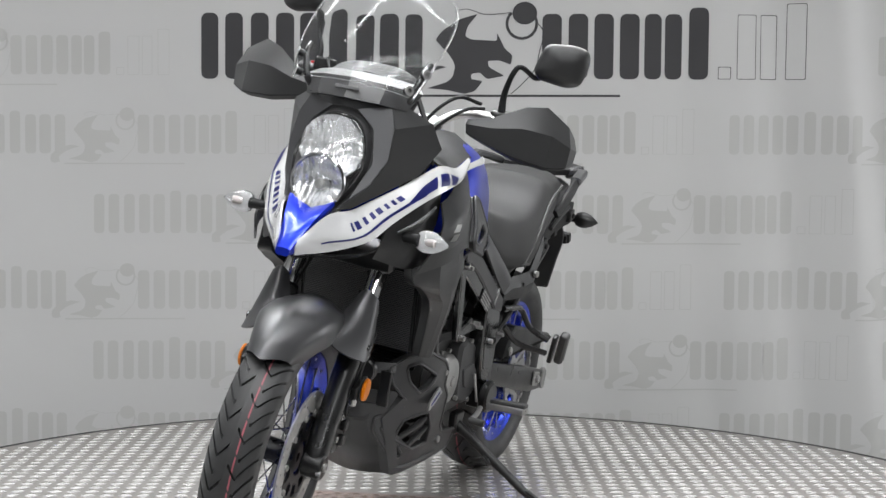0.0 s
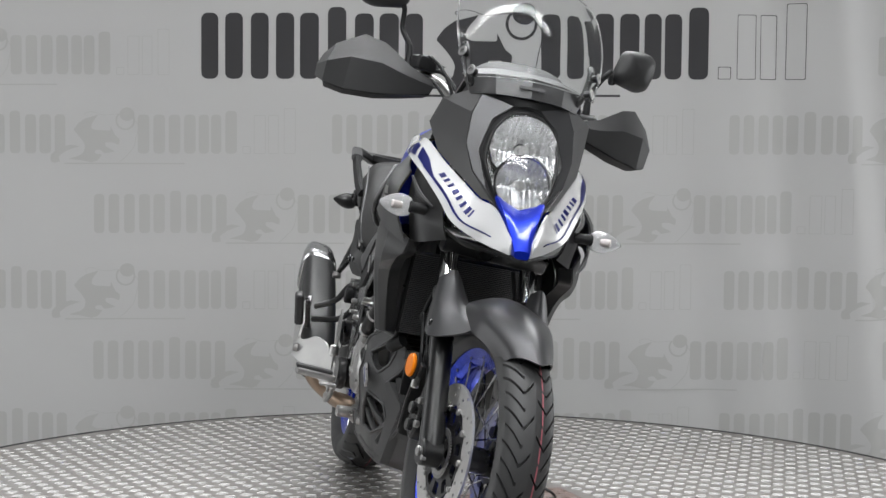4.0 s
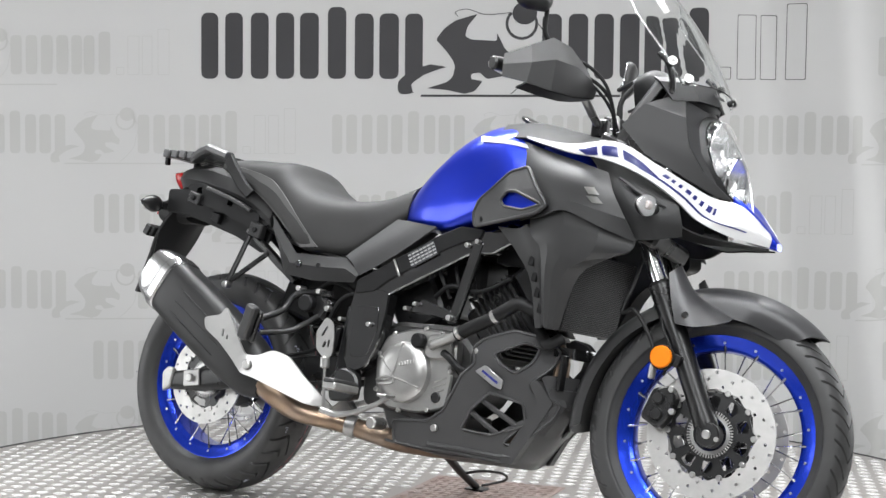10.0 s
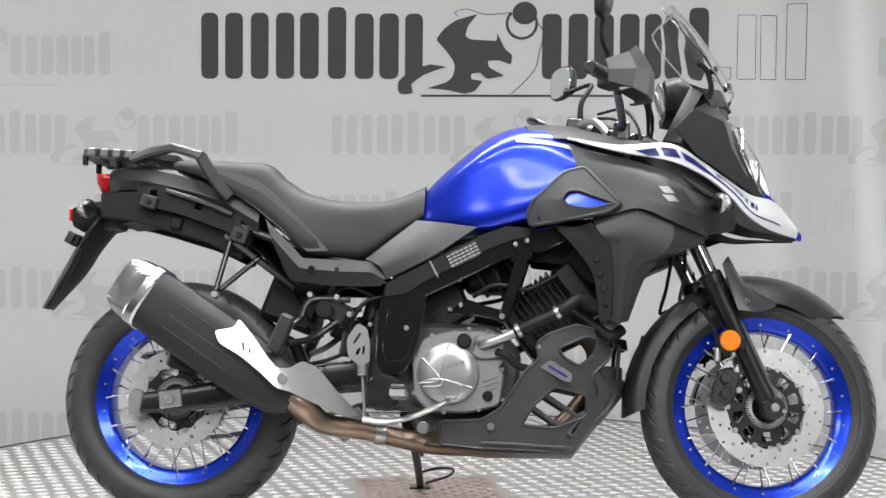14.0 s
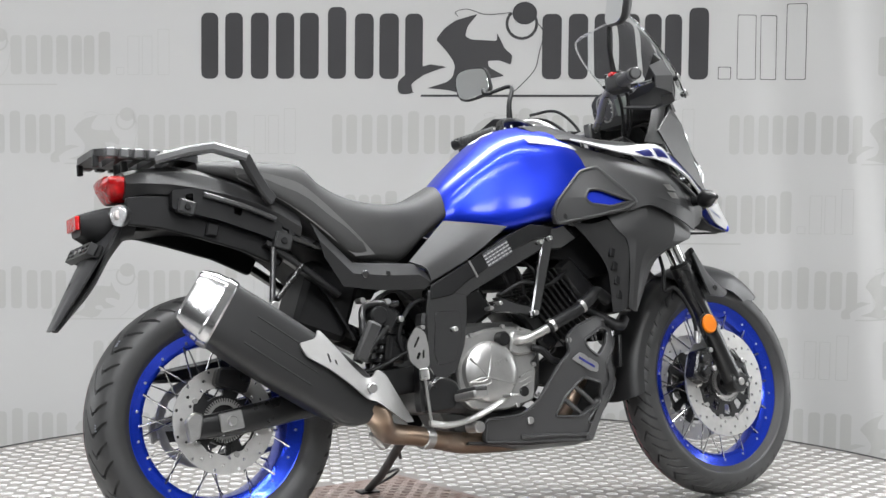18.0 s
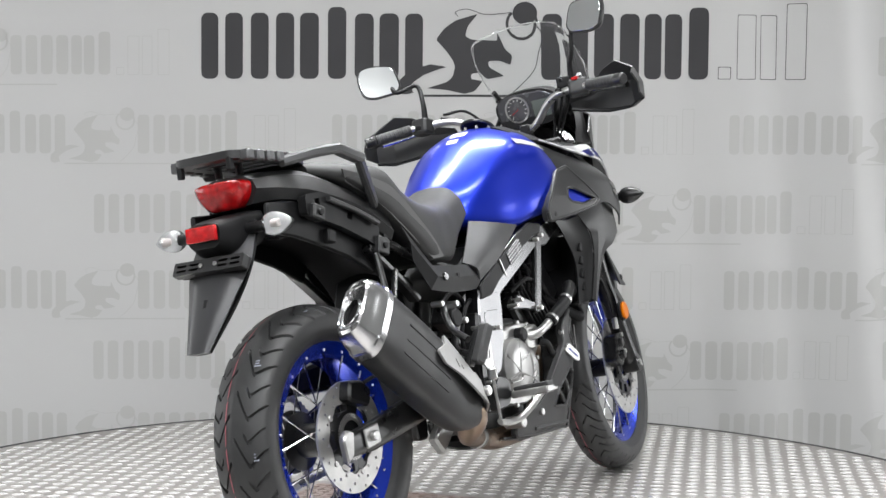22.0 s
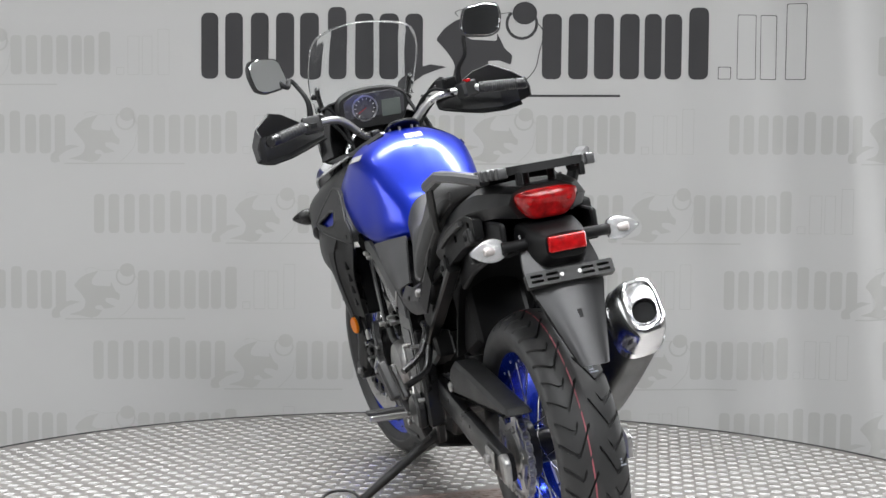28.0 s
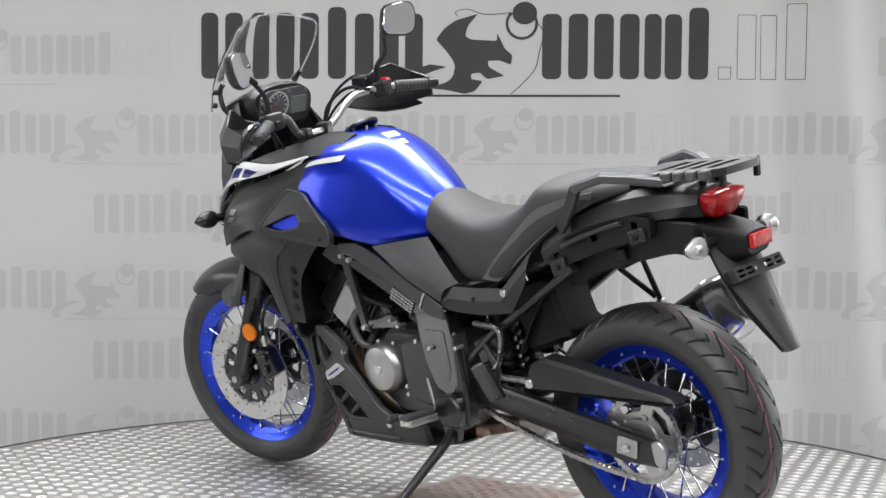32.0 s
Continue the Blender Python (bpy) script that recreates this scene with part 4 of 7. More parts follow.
    for x, z, r in ((0.098, 0.546, 0.013), (0.160, 0.745, 0.011), (0.130, 0.735, 0.011), (-0.01, 0.575, 0.010), (-0.038, 0.562, 0.010), (-0.245, 0.520, 0.010), (-0.150, 0.512, 0.012), (-0.235, 0.375, 0.012), (-0.2, 0.335, 0.009)):
        part("frame_bolt", screw((x, s * 0.178, z), r * 0.58, (0, s, 0), None, 0.03), STEEL, spar, "bright frame bolt")
    bm = plate([(0.085, 0.530), (0.115, 0.535), (0.178, 0.745), (0.145, 0.757)], s * 0.150, s * 0.168, 0.010, 0.004)
    plate([(-0.05, 0.552), (0.005, 0.592), (0.05, 0.575), (0.115, 0.56), (0.105, 0.535), (0.03, 0.548)], s * 0.148, s * 0.164, 0.010, 0.004, bm)
    part("engine_hanger", bm, FRAME, spar, "satin grey engine hanger bracket")
    # rear subframe
    bm = ribbon([(-0.24, s * 0.128, 0.470), (-0.36, s * 0.140, 0.565), (-0.64, s * 0.136, 0.752)] if s == LEFT else [(-0.45, s * 0.120, 0.615), (-0.52, s * 0.124, 0.665), (-0.64, s * 0.120, 0.752)], 0.018, 0.034, 1, (0, 1, 0))
    tube([(-0.20, s * 0.13, 0.66), (-0.5, s * 0.125, 0.74), (-0.80, s * 0.10, 0.87)], 0.0125, 5, 10, bm)
    part("subframe_tube", bm, BLACK, BIKE, "black rear subframe tube")


# ---- fairing ----
def bezel_bend(s):
    """Lays a plate on the swelling flank of the fairing."""
    def bend(v):
        d = v.x - 0.2
        return Vector((v.x, s * (0.203 + 0.25 * d - 0.30 * d * d - 0.40 * max(0, v.z - 0.85) - 0.10 * max(0, 0.82 - v.z) + v.y), v.z))
    return bend


def nose_u(u):
    """From the nose panel's length to its rail parameter."""
    X = [0.274, 0.40, 0.53, 0.653, 0.752, 0.818, 0.878]
    Y = [0.262, 0.40, 0.53, 0.62, 0.69, 0.752, 0.818, 0.878]
    i = min(int(u * 6), 5)
    x = X[i] + (X[i + 1] - X[i]) * (u * 6 - i)
    j = max(k for k in range(7) if Y[k] <= max(x, Y[0]))
    return (j + (x - Y[j]) / (Y[j + 1] - Y[j])) / 7


def lamp_point(a, q):
    """On the slanted lens: an upright egg, q from 0 at its middle to 1 at its edge."""
    c, d = math.cos(a), math.sin(a)
    y = 0.081 * q * math.copysign(abs(c) ** 0.85, c) * (1.0 - 0.30 * max(0, -d))
    z = 0.978 + 0.112 * q * d
    x = 0.786 - (z - 0.95) * 0.46 - 0.030 * q ** 2 * abs(c) + 0.020 * (1 - q * q)
    return Vector((x, y, z))


for s in (RIGHT, LEFT):
    u0 = [(0.255, 0.150, 1.010), (0.34, 0.172, 0.980), (0.42, 0.192, 0.957), (0.48, 0.204, 0.938), (0.530, 0.206, 0.922)]
    u1 = [(0.272, 0.178, 0.945), (0.36, 0.214, 0.925), (0.44, 0.238, 0.905), (0.51, 0.246, 0.885), (0.563, 0.232, 0.868)]
    u2 = [(0.280, 0.198, 0.870), (0.37, 0.232, 0.858), (0.46, 0.252, 0.845), (0.535, 0.248, 0.825), (0.598, 0.226, 0.808)]
    u3 = [(0.300, 0.210, 0.798), (0.38, 0.240, 0.808), (0.445, 0.254, 0.822), (0.535, 0.246, 0.788), (0.622, 0.205, 0.757)]
    FAIR = part("side_fairing", patch([u2, u3], 1, 4, 0.005, s, patch([u0, u1, u2], 5, 4, 0.005, s)), MATT, BIKE, "charcoal side fairing with a sharp crease", 30)
    c0 = [(0.325, 0.206, 0.806), (0.38, 0.226, 0.818), (0.440, 0.238, 0.832), (0.53, 0.230, 0.800), (0.612, 0.194, 0.768)]
    c1 = [(0.345, 0.224, 0.762), (0.39, 0.236, 0.765), (0.44, 0.241, 0.765), (0.53, 0.234, 0.746), (0.606, 0.201, 0.738)]
    c2 = [(0.374, 0.226, 0.732), (0.40, 0.234, 0.725), (0.44, 0.238, 0.718), (0.50, 0.232, 0.705), (0.558, 0.210, 0.720)]
    c3 = [(0.383, 0.220, 0.661), (0.395, 0.226, 0.665), (0.415, 0.227, 0.668), (0.44, 0.222, 0.668), (0.474, 0.203, 0.670)]
    c4 = [(0.384, 0.195, 0.548), (0.393, 0.200, 0.540), (0.402, 0.200, 0.537), (0.411, 0.192, 0.537), (0.420, 0.180, 0.538)]
    part("fairing_leg", patch([c0, c1, c2, c3, c4], 4, 1, 0.005, s), MATT, FAIR, "charcoal lower radiator shroud", 12)
    part("shroud_flange", patch([[r[-1] for r in (c0, c1, c2, c3, c4)], [(r[-1][0] - 0.020, r[-1][1] - 0.026, r[-1][2] - 0.002) for r in (c0, c1, c2, c3, c4)]], 2, 5, 0.004, s), PLASTIC, FAIR, "", 60)
    d0 = [(0.325, 0.214, 0.790), (0.374, 0.222, 0.732), (0.383, 0.216, 0.661), (0.384, 0.192, 0.548)]
    d1 = [(0.285, 0.196, 0.780), (0.340, 0.204, 0.722), (0.366, 0.198, 0.655), (0.372, 0.176, 0.540)]
    d2 = [(0.225, 0.190, 0.785), (0.282, 0.188, 0.728), (0.332, 0.184, 0.655), (0.350, 0.168, 0.538)]
    part("shroud_rear_edge", patch([d0, d1, d2], 3, 5, 0.004, s), PLASTIC, FAIR, "black stepped rear edge of the shroud", 25)
    # no openings are cut: black blocks give the shade of the vents
    for i in range(4):
        part("vent_slot_shade", box((0.340 + 0.009 * i, s * (0.199 - 0.006 * i), 0.700 - 0.038 * i), (0.016, 0.014, 0.024), 0.003, (0, 14, 0)), DEEP, FAIR, "black block for the shade in a shroud edge slot")
    part("inner_shroud", plate([(0.17, 0.700), (0.19, 0.800), (0.42, 0.830), (0.43, 0.660), (0.33, 0.640), (0.27, 0.690)], s * 0.082, s * 0.094, 0.012, 0.003), DEEP, FAIR, "black inner panel beside the radiator")
    outline = [(0.160, 0.813), (0.174, 0.843), (0.255, 0.922), (0.306, 0.934), (0.350, 0.882), (0.396, 0.832), (0.365, 0.813), (0.233, 0.790), (0.167, 0.780)]
    window = [(0.246, 0.845), (0.262, 0.870), (0.291, 0.870), (0.382, 0.834), (0.321, 0.820), (0.262, 0.829)]
    part("window_surround", plate_holes(outline, [window], 0.019, -0.004, 0.008, bezel_bend(s)), MATT, FAIR, "raised charcoal frame round the blue inset", 30)
    for L, r in ((outline, 0.0055), (window, 0.0045)):
        P = [(p.x, p.y) for p in rounded(L, 0.008, 2)]
        part("surround_rim", tube([bezel_bend(s)(Vector((x, 0.016, z))) for x, z in P + P[:1]], r, 1, 8), MATT, FAIR, "rounded edge of the raised frame", 60)
    mid = Vector((0.295, 0.845))
    part("blue_inset", plate_holes([tuple(mid + (Vector(p) - mid) * 1.12) for p in window], [], 0.008, 0.002, 0.004, bezel_bend(s)), BLUE, FAIR, "small blue triangular inset")
    A4 = [u0, u1, u2, u3]
    for q in ([(0.660, 0.40), (0.770, 0.36), (0.810, 0.44), (0.690, 0.475)], [(0.660, 0.51), (0.780, 0.475), (0.815, 0.545), (0.700, 0.585)]):
        part("badge", decal(A4, q, s, 0.0042, 4, 3, 0.0015), ALLOY, FAIR, "small silver badge")
    bolts([(0.194, s * 0.212, 0.800)], 0.011, s, DEEP, FAIR, "fairing_screw")
    # white nose panel with navy graphics
    a = [(0.262, 0.158, 1.020), (0.40, 0.178, 0.998), (0.53, 0.182, 1.003), (0.62, 0.150, 0.958), (0.69, 0.112, 0.918), (0.752, 0.080, 0.886), (0.818, 0.056, 0.872), (0.878, 0.022, 0.812)]
    b = [(0.275, 0.168, 1.014), (0.41, 0.198, 0.982), (0.53, 0.203, 0.978), (0.625, 0.176, 0.934), (0.698, 0.140, 0.889), (0.757, 0.106, 0.840), (0.83, 0.058, 0.825), (0.885, 0.024, 0.798)]
    c = [(0.30, 0.176, 1.004), (0.42, 0.205, 0.972), (0.53, 0.211, 0.952), (0.62, 0.190, 0.916), (0.690, 0.158, 0.868), (0.735, 0.130, 0.826), (0.80, 0.076, 0.796), (0.880, 0.022, 0.780)]
    NOSE = part("nose_panel", patch([a, b, c], 5, 5, 0.005, s), WHITE, BIKE, "glossy white nose panel with navy stripes", 50)
    W3 = [a, b, c]
    for q, lab in (([(0.20, 0.50), (0.275, 0.36), (0.285, 0.86), (0.235, 0.97)], "slanted navy stripe"), ([(0.29, 0.34), (0.345, 0.30), (0.36, 0.72), (0.305, 0.84)], "slanted navy stripe"),
                   ([(0.36, 0.30), (0.42, 0.36), (0.50, 0.70), (0.375, 0.70)], "broad navy stripe"), ([(0.42, 0.60), (0.86, 0.66), (0.86, 0.70), (0.42, 0.74)], "thin navy stripe")):
        part("stripe", decal(W3, [(nose_u(u), v) for u, v in q], s), NAVY, NOSE, lab)
    for i in range(8):
        u = 0.49 + 0.027 * i
        wd = 0.012 if i % 3 else 0.017
        q = [(u, 0.26 - 0.002 * i), (u + wd, 0.26 - 0.002 * i), (u + wd - 0.006, 0.44), (u - 0.006, 0.44)]
        part("name_bar", decal(W3, [(nose_u(x), v) for x, v in q], s, 0.0036, 3, 3), NAVY, NOSE, "short navy printed bar")
    # charcoal cowl beside the headlamp, in flat facets
    ring = [lamp_point(radians(w), 1.20) for w in (78, 42, 6, -30, -60)]
    r0 = [(0.636, 0.116, 1.130), (0.592, 0.174, 1.100), (0.540, 0.186, 1.045), (0.600, 0.164, 0.978), (0.758, 0.082, 0.890)]
    r1 = [(0.662, 0.098, 1.124), (0.676, 0.118, 1.075), (0.694, 0.122, 1.005), (0.730, 0.104, 0.945), (0.790, 0.060, 0.884)]
    COWL = part("headlamp_cowl", patch([r0, r1], 1, 1, 0.005, s), MATT, BIKE, "charcoal faceted cowl beside the headlamp", 10)
    part("cowl_facet", patch([r1, [tuple(p) for p in ring]], 1, 1, 0.005, s), GUNMETAL, COWL, "inner charcoal facet of the cowl", 10)
    # inner cockpit side
    part("cockpit_side", patch([[(0.515, 0.150, 1.018), (0.535, 0.165, 1.012), (0.556, 0.180, 1.006)], [(0.545, 0.146, 1.080), (0.562, 0.158, 1.080), (0.585, 0.156, 1.086)], [(0.590, 0.116, 1.170), (0.602, 0.128, 1.168), (0.622, 0.134, 1.156)]], 4, 4, 0.005, s), PLASTIC, BIKE, "black cockpit side panel", 60)
    part("chin_panel", patch([[(0.64, 0.168, 0.845), (0.725, 0.122, 0.797), (0.80, 0.068, 0.784), (0.88, 0.02, 0.775)], [(0.625, 0.12, 0.80), (0.72, 0.085, 0.778), (0.79, 0.045, 0.776), (0.85, 0.01, 0.773)]], 3, 5, 0.004, s), DEEP, BIKE, "black underside of the nose", 60)
    part("signal_panel", patch([[(0.440, 0.165, 0.985), (0.560, 0.160, 0.950), (0.690, 0.130, 0.870)], [(0.490, 0.186, 0.935), (0.59, 0.186, 0.895), (0.694, 0.146, 0.856)], [(0.530, 0.200, 0.870), (0.62, 0.192, 0.838), (0.704, 0.140, 0.812)], [(0.585, 0.188, 0.768), (0.64, 0.174, 0.768), (0.700, 0.128, 0.785)]], 4, 4, 0.004, s), PLASTIC, BIKE, "black panel behind the turn signal", 60)
    part("panel_ridge", tube([(0.560, s * 0.206, 0.912), (0.62, s * 0.194, 0.875), (0.672, s * 0.168, 0.850)], [0.003, 0.007, 0.003], 4, 8), MATT, BIKE, "raised ridge over the turn signal")

part("beak", moved(body([
    (0.792, [(0, 0.866), (0.028, 0.878), (0.054, 0.890), (0.053, 0.872), (0.02, 0.850), (0, 0.850)]),
    (0.832, [(0, 0.850), (0.020, 0.854), (0.040, 0.856), (0.037, 0.83), (0.02, 0.822), (0, 0.822)]),
    (0.872, [(0, 0.812), (0.014, 0.812), (0.024, 0.806), (0.023, 0.780), (0.015, 0.772), (0, 0.772)]),
    (0.897, [(0, 0.782), (0.010, 0.781), (0.017, 0.778), (0.016, 0.768), (0.01, 0.764), (0, 0.764)])], 5, 2), Matrix.Translation((0, 0, 0.011))), BLUE, BIKE, "blue painted beak under the headlamp", 30)

# ---- headlamp ----


def lamp_shell(back, depth):
    rings = []
    for q in (0.02, 0.3, 0.6, 0.85, 1.0):
        rings.append([lamp_point(2 * math.pi * i / 48, q) - Vector((back, 0, 0)) for i in range(48)])
    rings.append([lamp_point(2 * math.pi * i / 48, 1.0) - Vector((back + depth, 0, 0)) for i in range(48)])
    for q in (0.85, 0.6, 0.3, 0.02):
        rings.append([lamp_point(2 * math.pi * i / 48, q) - Vector((back + depth, 0, 0)) for i in range(48)])
    return loft(rings)


HEAD = part("headlamp", lamp_shell(0.105, 0.02), DEEP, BIKE, "clear egg-shaped double headlamp with chrome reflectors", 50)
lens = part("lens", lamp_shell(0.0, 0.0025), LENS, HEAD, "clear headlamp lens", 60)
lens.visible_shadow = False
rings = []
for q, dx in ((1.00, -0.040), (1.01, -0.006), (1.03, -0.004), (1.10, -0.012), (1.20, 0.002), (1.23, -0.012)):
    rings.append([lamp_point(2 * math.pi * i / 48, q) + Vector((dx, 0, 0)) for i in range(48)])
part("lamp_surround", loft(rings, caps=False), PLASTIC, HEAD, "black moulded headlamp surround", 30)


def reflector(c, R, depth, flutes):
    """A chrome bowl that opens forwards, with upright flutes."""
    rings = []
    n = 144
    for k in range(17):
        q = 0.16 + 0.84 * k / 16
        ring = []
        for i in range(n):
            a = 2 * math.pi * i / n
            y, z = R * q * math.cos(a), R * q * math.sin(a) * 0.95
            dx = -depth * (1 - q * q) + 0.0048 * abs(math.sin(y / R * flutes)) + 0.0015 * math.sin(z * 160)
            ring.append(Vector(c) + Vector((dx, y, z)))
        rings.append(ring)
    back = [[p - Vector((0.004, 0, 0)) for p in r] for r in rings[::-1]]
    return loft(rings + back + [rings[0]], caps=False)


for c, R in (((0.732, 0, 1.014), 0.076), ((0.772, 0, 0.936), 0.063)):
    part("reflector_bowl", reflector(c, R, 0.045, 19), BOWL, HEAD, "fluted chrome reflector", 25)
    part("bulb_shield", cyl((c[0] - 0.04, 0, c[2] - 0.006), (c[0] - 0.002, 0, c[2] - 0.006), 0.013, 16, 0.003), STEEL, HEAD)
part("bowl_bezel", tube([(0.777, 0.063 * math.cos(a), 0.936 + 0.060 * math.sin(a)) for a in (math.pi * i / 10 for i in range(-2, 13))], 0.004, 2, 6), CHROME, HEAD)
part("position_bulb", cyl((0.77, 0, 0.872), (0.784, 0, 0.872), 0.008, 12, 0.002), STEEL, HEAD)
part("lamp_top_panel", patch([[(0.655, -0.112, 1.126), (0.690, -0.05, 1.126), (0.700, 0, 1.126), (0.690, 0.05, 1.126), (0.655, 0.112, 1.126)], [(0.690, -0.040, 1.104), (0.700, -0.02, 1.106), (0.704, 0, 1.108), (0.700, 0.02, 1.106), (0.690, 0.040, 1.104)]], 1, 1, 0.005), DEEP, HEAD, "", 40)

# ---- windscreen ----
SCREEN = part("screen_base", patch([[(0.640, -0.124, 1.118), (0.690, -0.076, 1.124), (0.712, 0, 1.126), (0.690, 0.076, 1.124), (0.640, 0.124, 1.118)],
                                    [(0.612, -0.146, 1.160), (0.670, -0.080, 1.168), (0.692, 0, 1.172), (0.670, 0.080, 1.168), (0.612, 0.146, 1.160)],
                                    [(0.585, -0.126, 1.176), (0.625, -0.07, 1.184), (0.640, 0, 1.186), (0.625, 0.07, 1.184), (0.585, 0.126, 1.176)]], 1, 1, 0.005), MATT, BIKE, "charcoal faceted windscreen base panel", 10)
part("name_plate", box((0.7065, 0, 1.150), (0.002, 0.060, 0.008), 0.0006, (0, -24, 0)), GREYPL, SCREEN, "faint raised printed bar")
pane = part("windscreen", patch([[(0.676, -0.150, 1.150), (0.705, -0.090, 1.160), (0.715, 0, 1.165), (0.705, 0.090, 1.160), (0.676, 0.150, 1.150)],
                                 [(0.622, -0.170, 1.235), (0.658, -0.105, 1.242), (0.678, 0, 1.246), (0.658, 0.105, 1.242), (0.622, 0.170, 1.235)],
                                 [(0.552, -0.172, 1.318), (0.596, -0.105, 1.332), (0.618, 0, 1.338), (0.596, 0.105, 1.332), (0.552, 0.172, 1.318)],
                                 [(0.512, -0.148, 1.376), (0.542, -0.080, 1.402), (0.560, 0, 1.412), (0.542, 0.080, 1.402), (0.512, 0.148, 1.376)]], 6, 6, 0.0035), ACRYLIC, BIKE, "clear acrylic windscreen with four fixing bolts", 60)
pane.visible_shadow = False
rim_half = [(0.676, 0.150, 1.150), (0.622, 0.170, 1.235), (0.552, 0.172, 1.318), (0.512, 0.148, 1.376), (0.542, 0.080, 1.402), (0.560, 0, 1.412)]
rim_line = rim_half + [(x, -y, z) for x, y, z in rim_half[-2::-1]]
edge = part("screen_edge", tube(rim_line, 0.0026, 6, 8), EDGE, pane, "pale polished edge of the windscreen")
edge.visible_shadow = False
for s in (RIGHT, LEFT):
    for x, y, z in ((0.646, 0.158, 1.207), (0.684, 0.138, 1.166)):
        o = Vector((0.55, s * 0.8, 0.25)).normalized()
        c = Vector((x, s * y, z))
        bm = cyl(c - o * 0.014, c + o * 0.006, 0.0085, 20, 0.003)
        bo = part("screen_bolt", bm, DEEP, pane, "black rubber screen bolt")
        part("washer", cyl(c + o * 0.0035, c + o * 0.006, 0.0120, 24, 0.001), STEEL, bo)
    part("screen_stay", tube([(0.60, s * 0.10, 1.11), (0.64, s * 0.130, 1.15), (0.630, s * 0.146, 1.205), (0.605, s * 0.150, 1.230)], 0.008, 5, 8), BLACK, SCREEN, "black screen stay")

# ---- instruments ----
DASH = part("instrument_panel", body([
    (0.525, [(0, 1.206), (0.060, 1.200), (0.100, 1.180), (0.108, 1.150), (0.085, 1.100), (0.04, 1.092), (0, 1.092)]),
    (0.560, [(0, 1.214), (0.065, 1.208), (0.106, 1.186), (0.114, 1.150), (0.092, 1.098), (0.04, 1.09), (0, 1.09)]),
    (0.615, [(0, 1.190), (0.060, 1.185), (0.092, 1.170), (0.098, 1.145), (0.09, 1.105), (0.04, 1.10), (0, 1.10)])], 4, 3), DEEP, BIKE, "black instrument panel with round dial and grey display", 50)
face = pose(0.522, 0, 1.150, 0, -14, 0) @ pose(0, 0, 0, 0, 0, -90)
part("dial_face", plate([(-0.094, -0.034), (-0.070, -0.048), (0.070, -0.048), (0.094, -0.034), (0.096, 0.026), (0.060, 0.046), (-0.060, 0.046), (-0.096, 0.026)], -0.004, 0.002, 0.008, 0.001, None, face), DIAL, DASH, "dark instrument face")


def facing(bm):
    return moved(bm, face)


part("tachometer", facing(lathe([(0.036, -0.004), (0.041, -0.004), (0.041, -0.0075), (0.036, -0.0075)], (-0.030, 0, 0.0), 40)), STEEL, DASH, "bright tachometer ring")
part("tachometer_face", facing(cyl((-0.030, -0.0035, 0), (-0.030, -0.0052, 0), 0.036, 32)), DIAL, DASH)
for i in range(11):
    a = radians(230 - 26 * i)
    part("dial_mark", facing(box((-0.030 + 0.030 * math.cos(a), -0.0056, 0.030 * math.sin(a)), (0.007, 0.0008, 0.0018), 0.0003, (0, -math.degrees(a), 0))), STICKER, DASH)
part("needle", facing(box((-0.038, -0.0068, -0.006), (0.030, 0.001, 0.002), 0.0004, (0, 150, 0))), RED, DASH)
part("display", facing(box((0.053, -0.0045, -0.008), (0.060, 0.003, 0.052), 0.002)), LCD, DASH, "grey liquid crystal display")

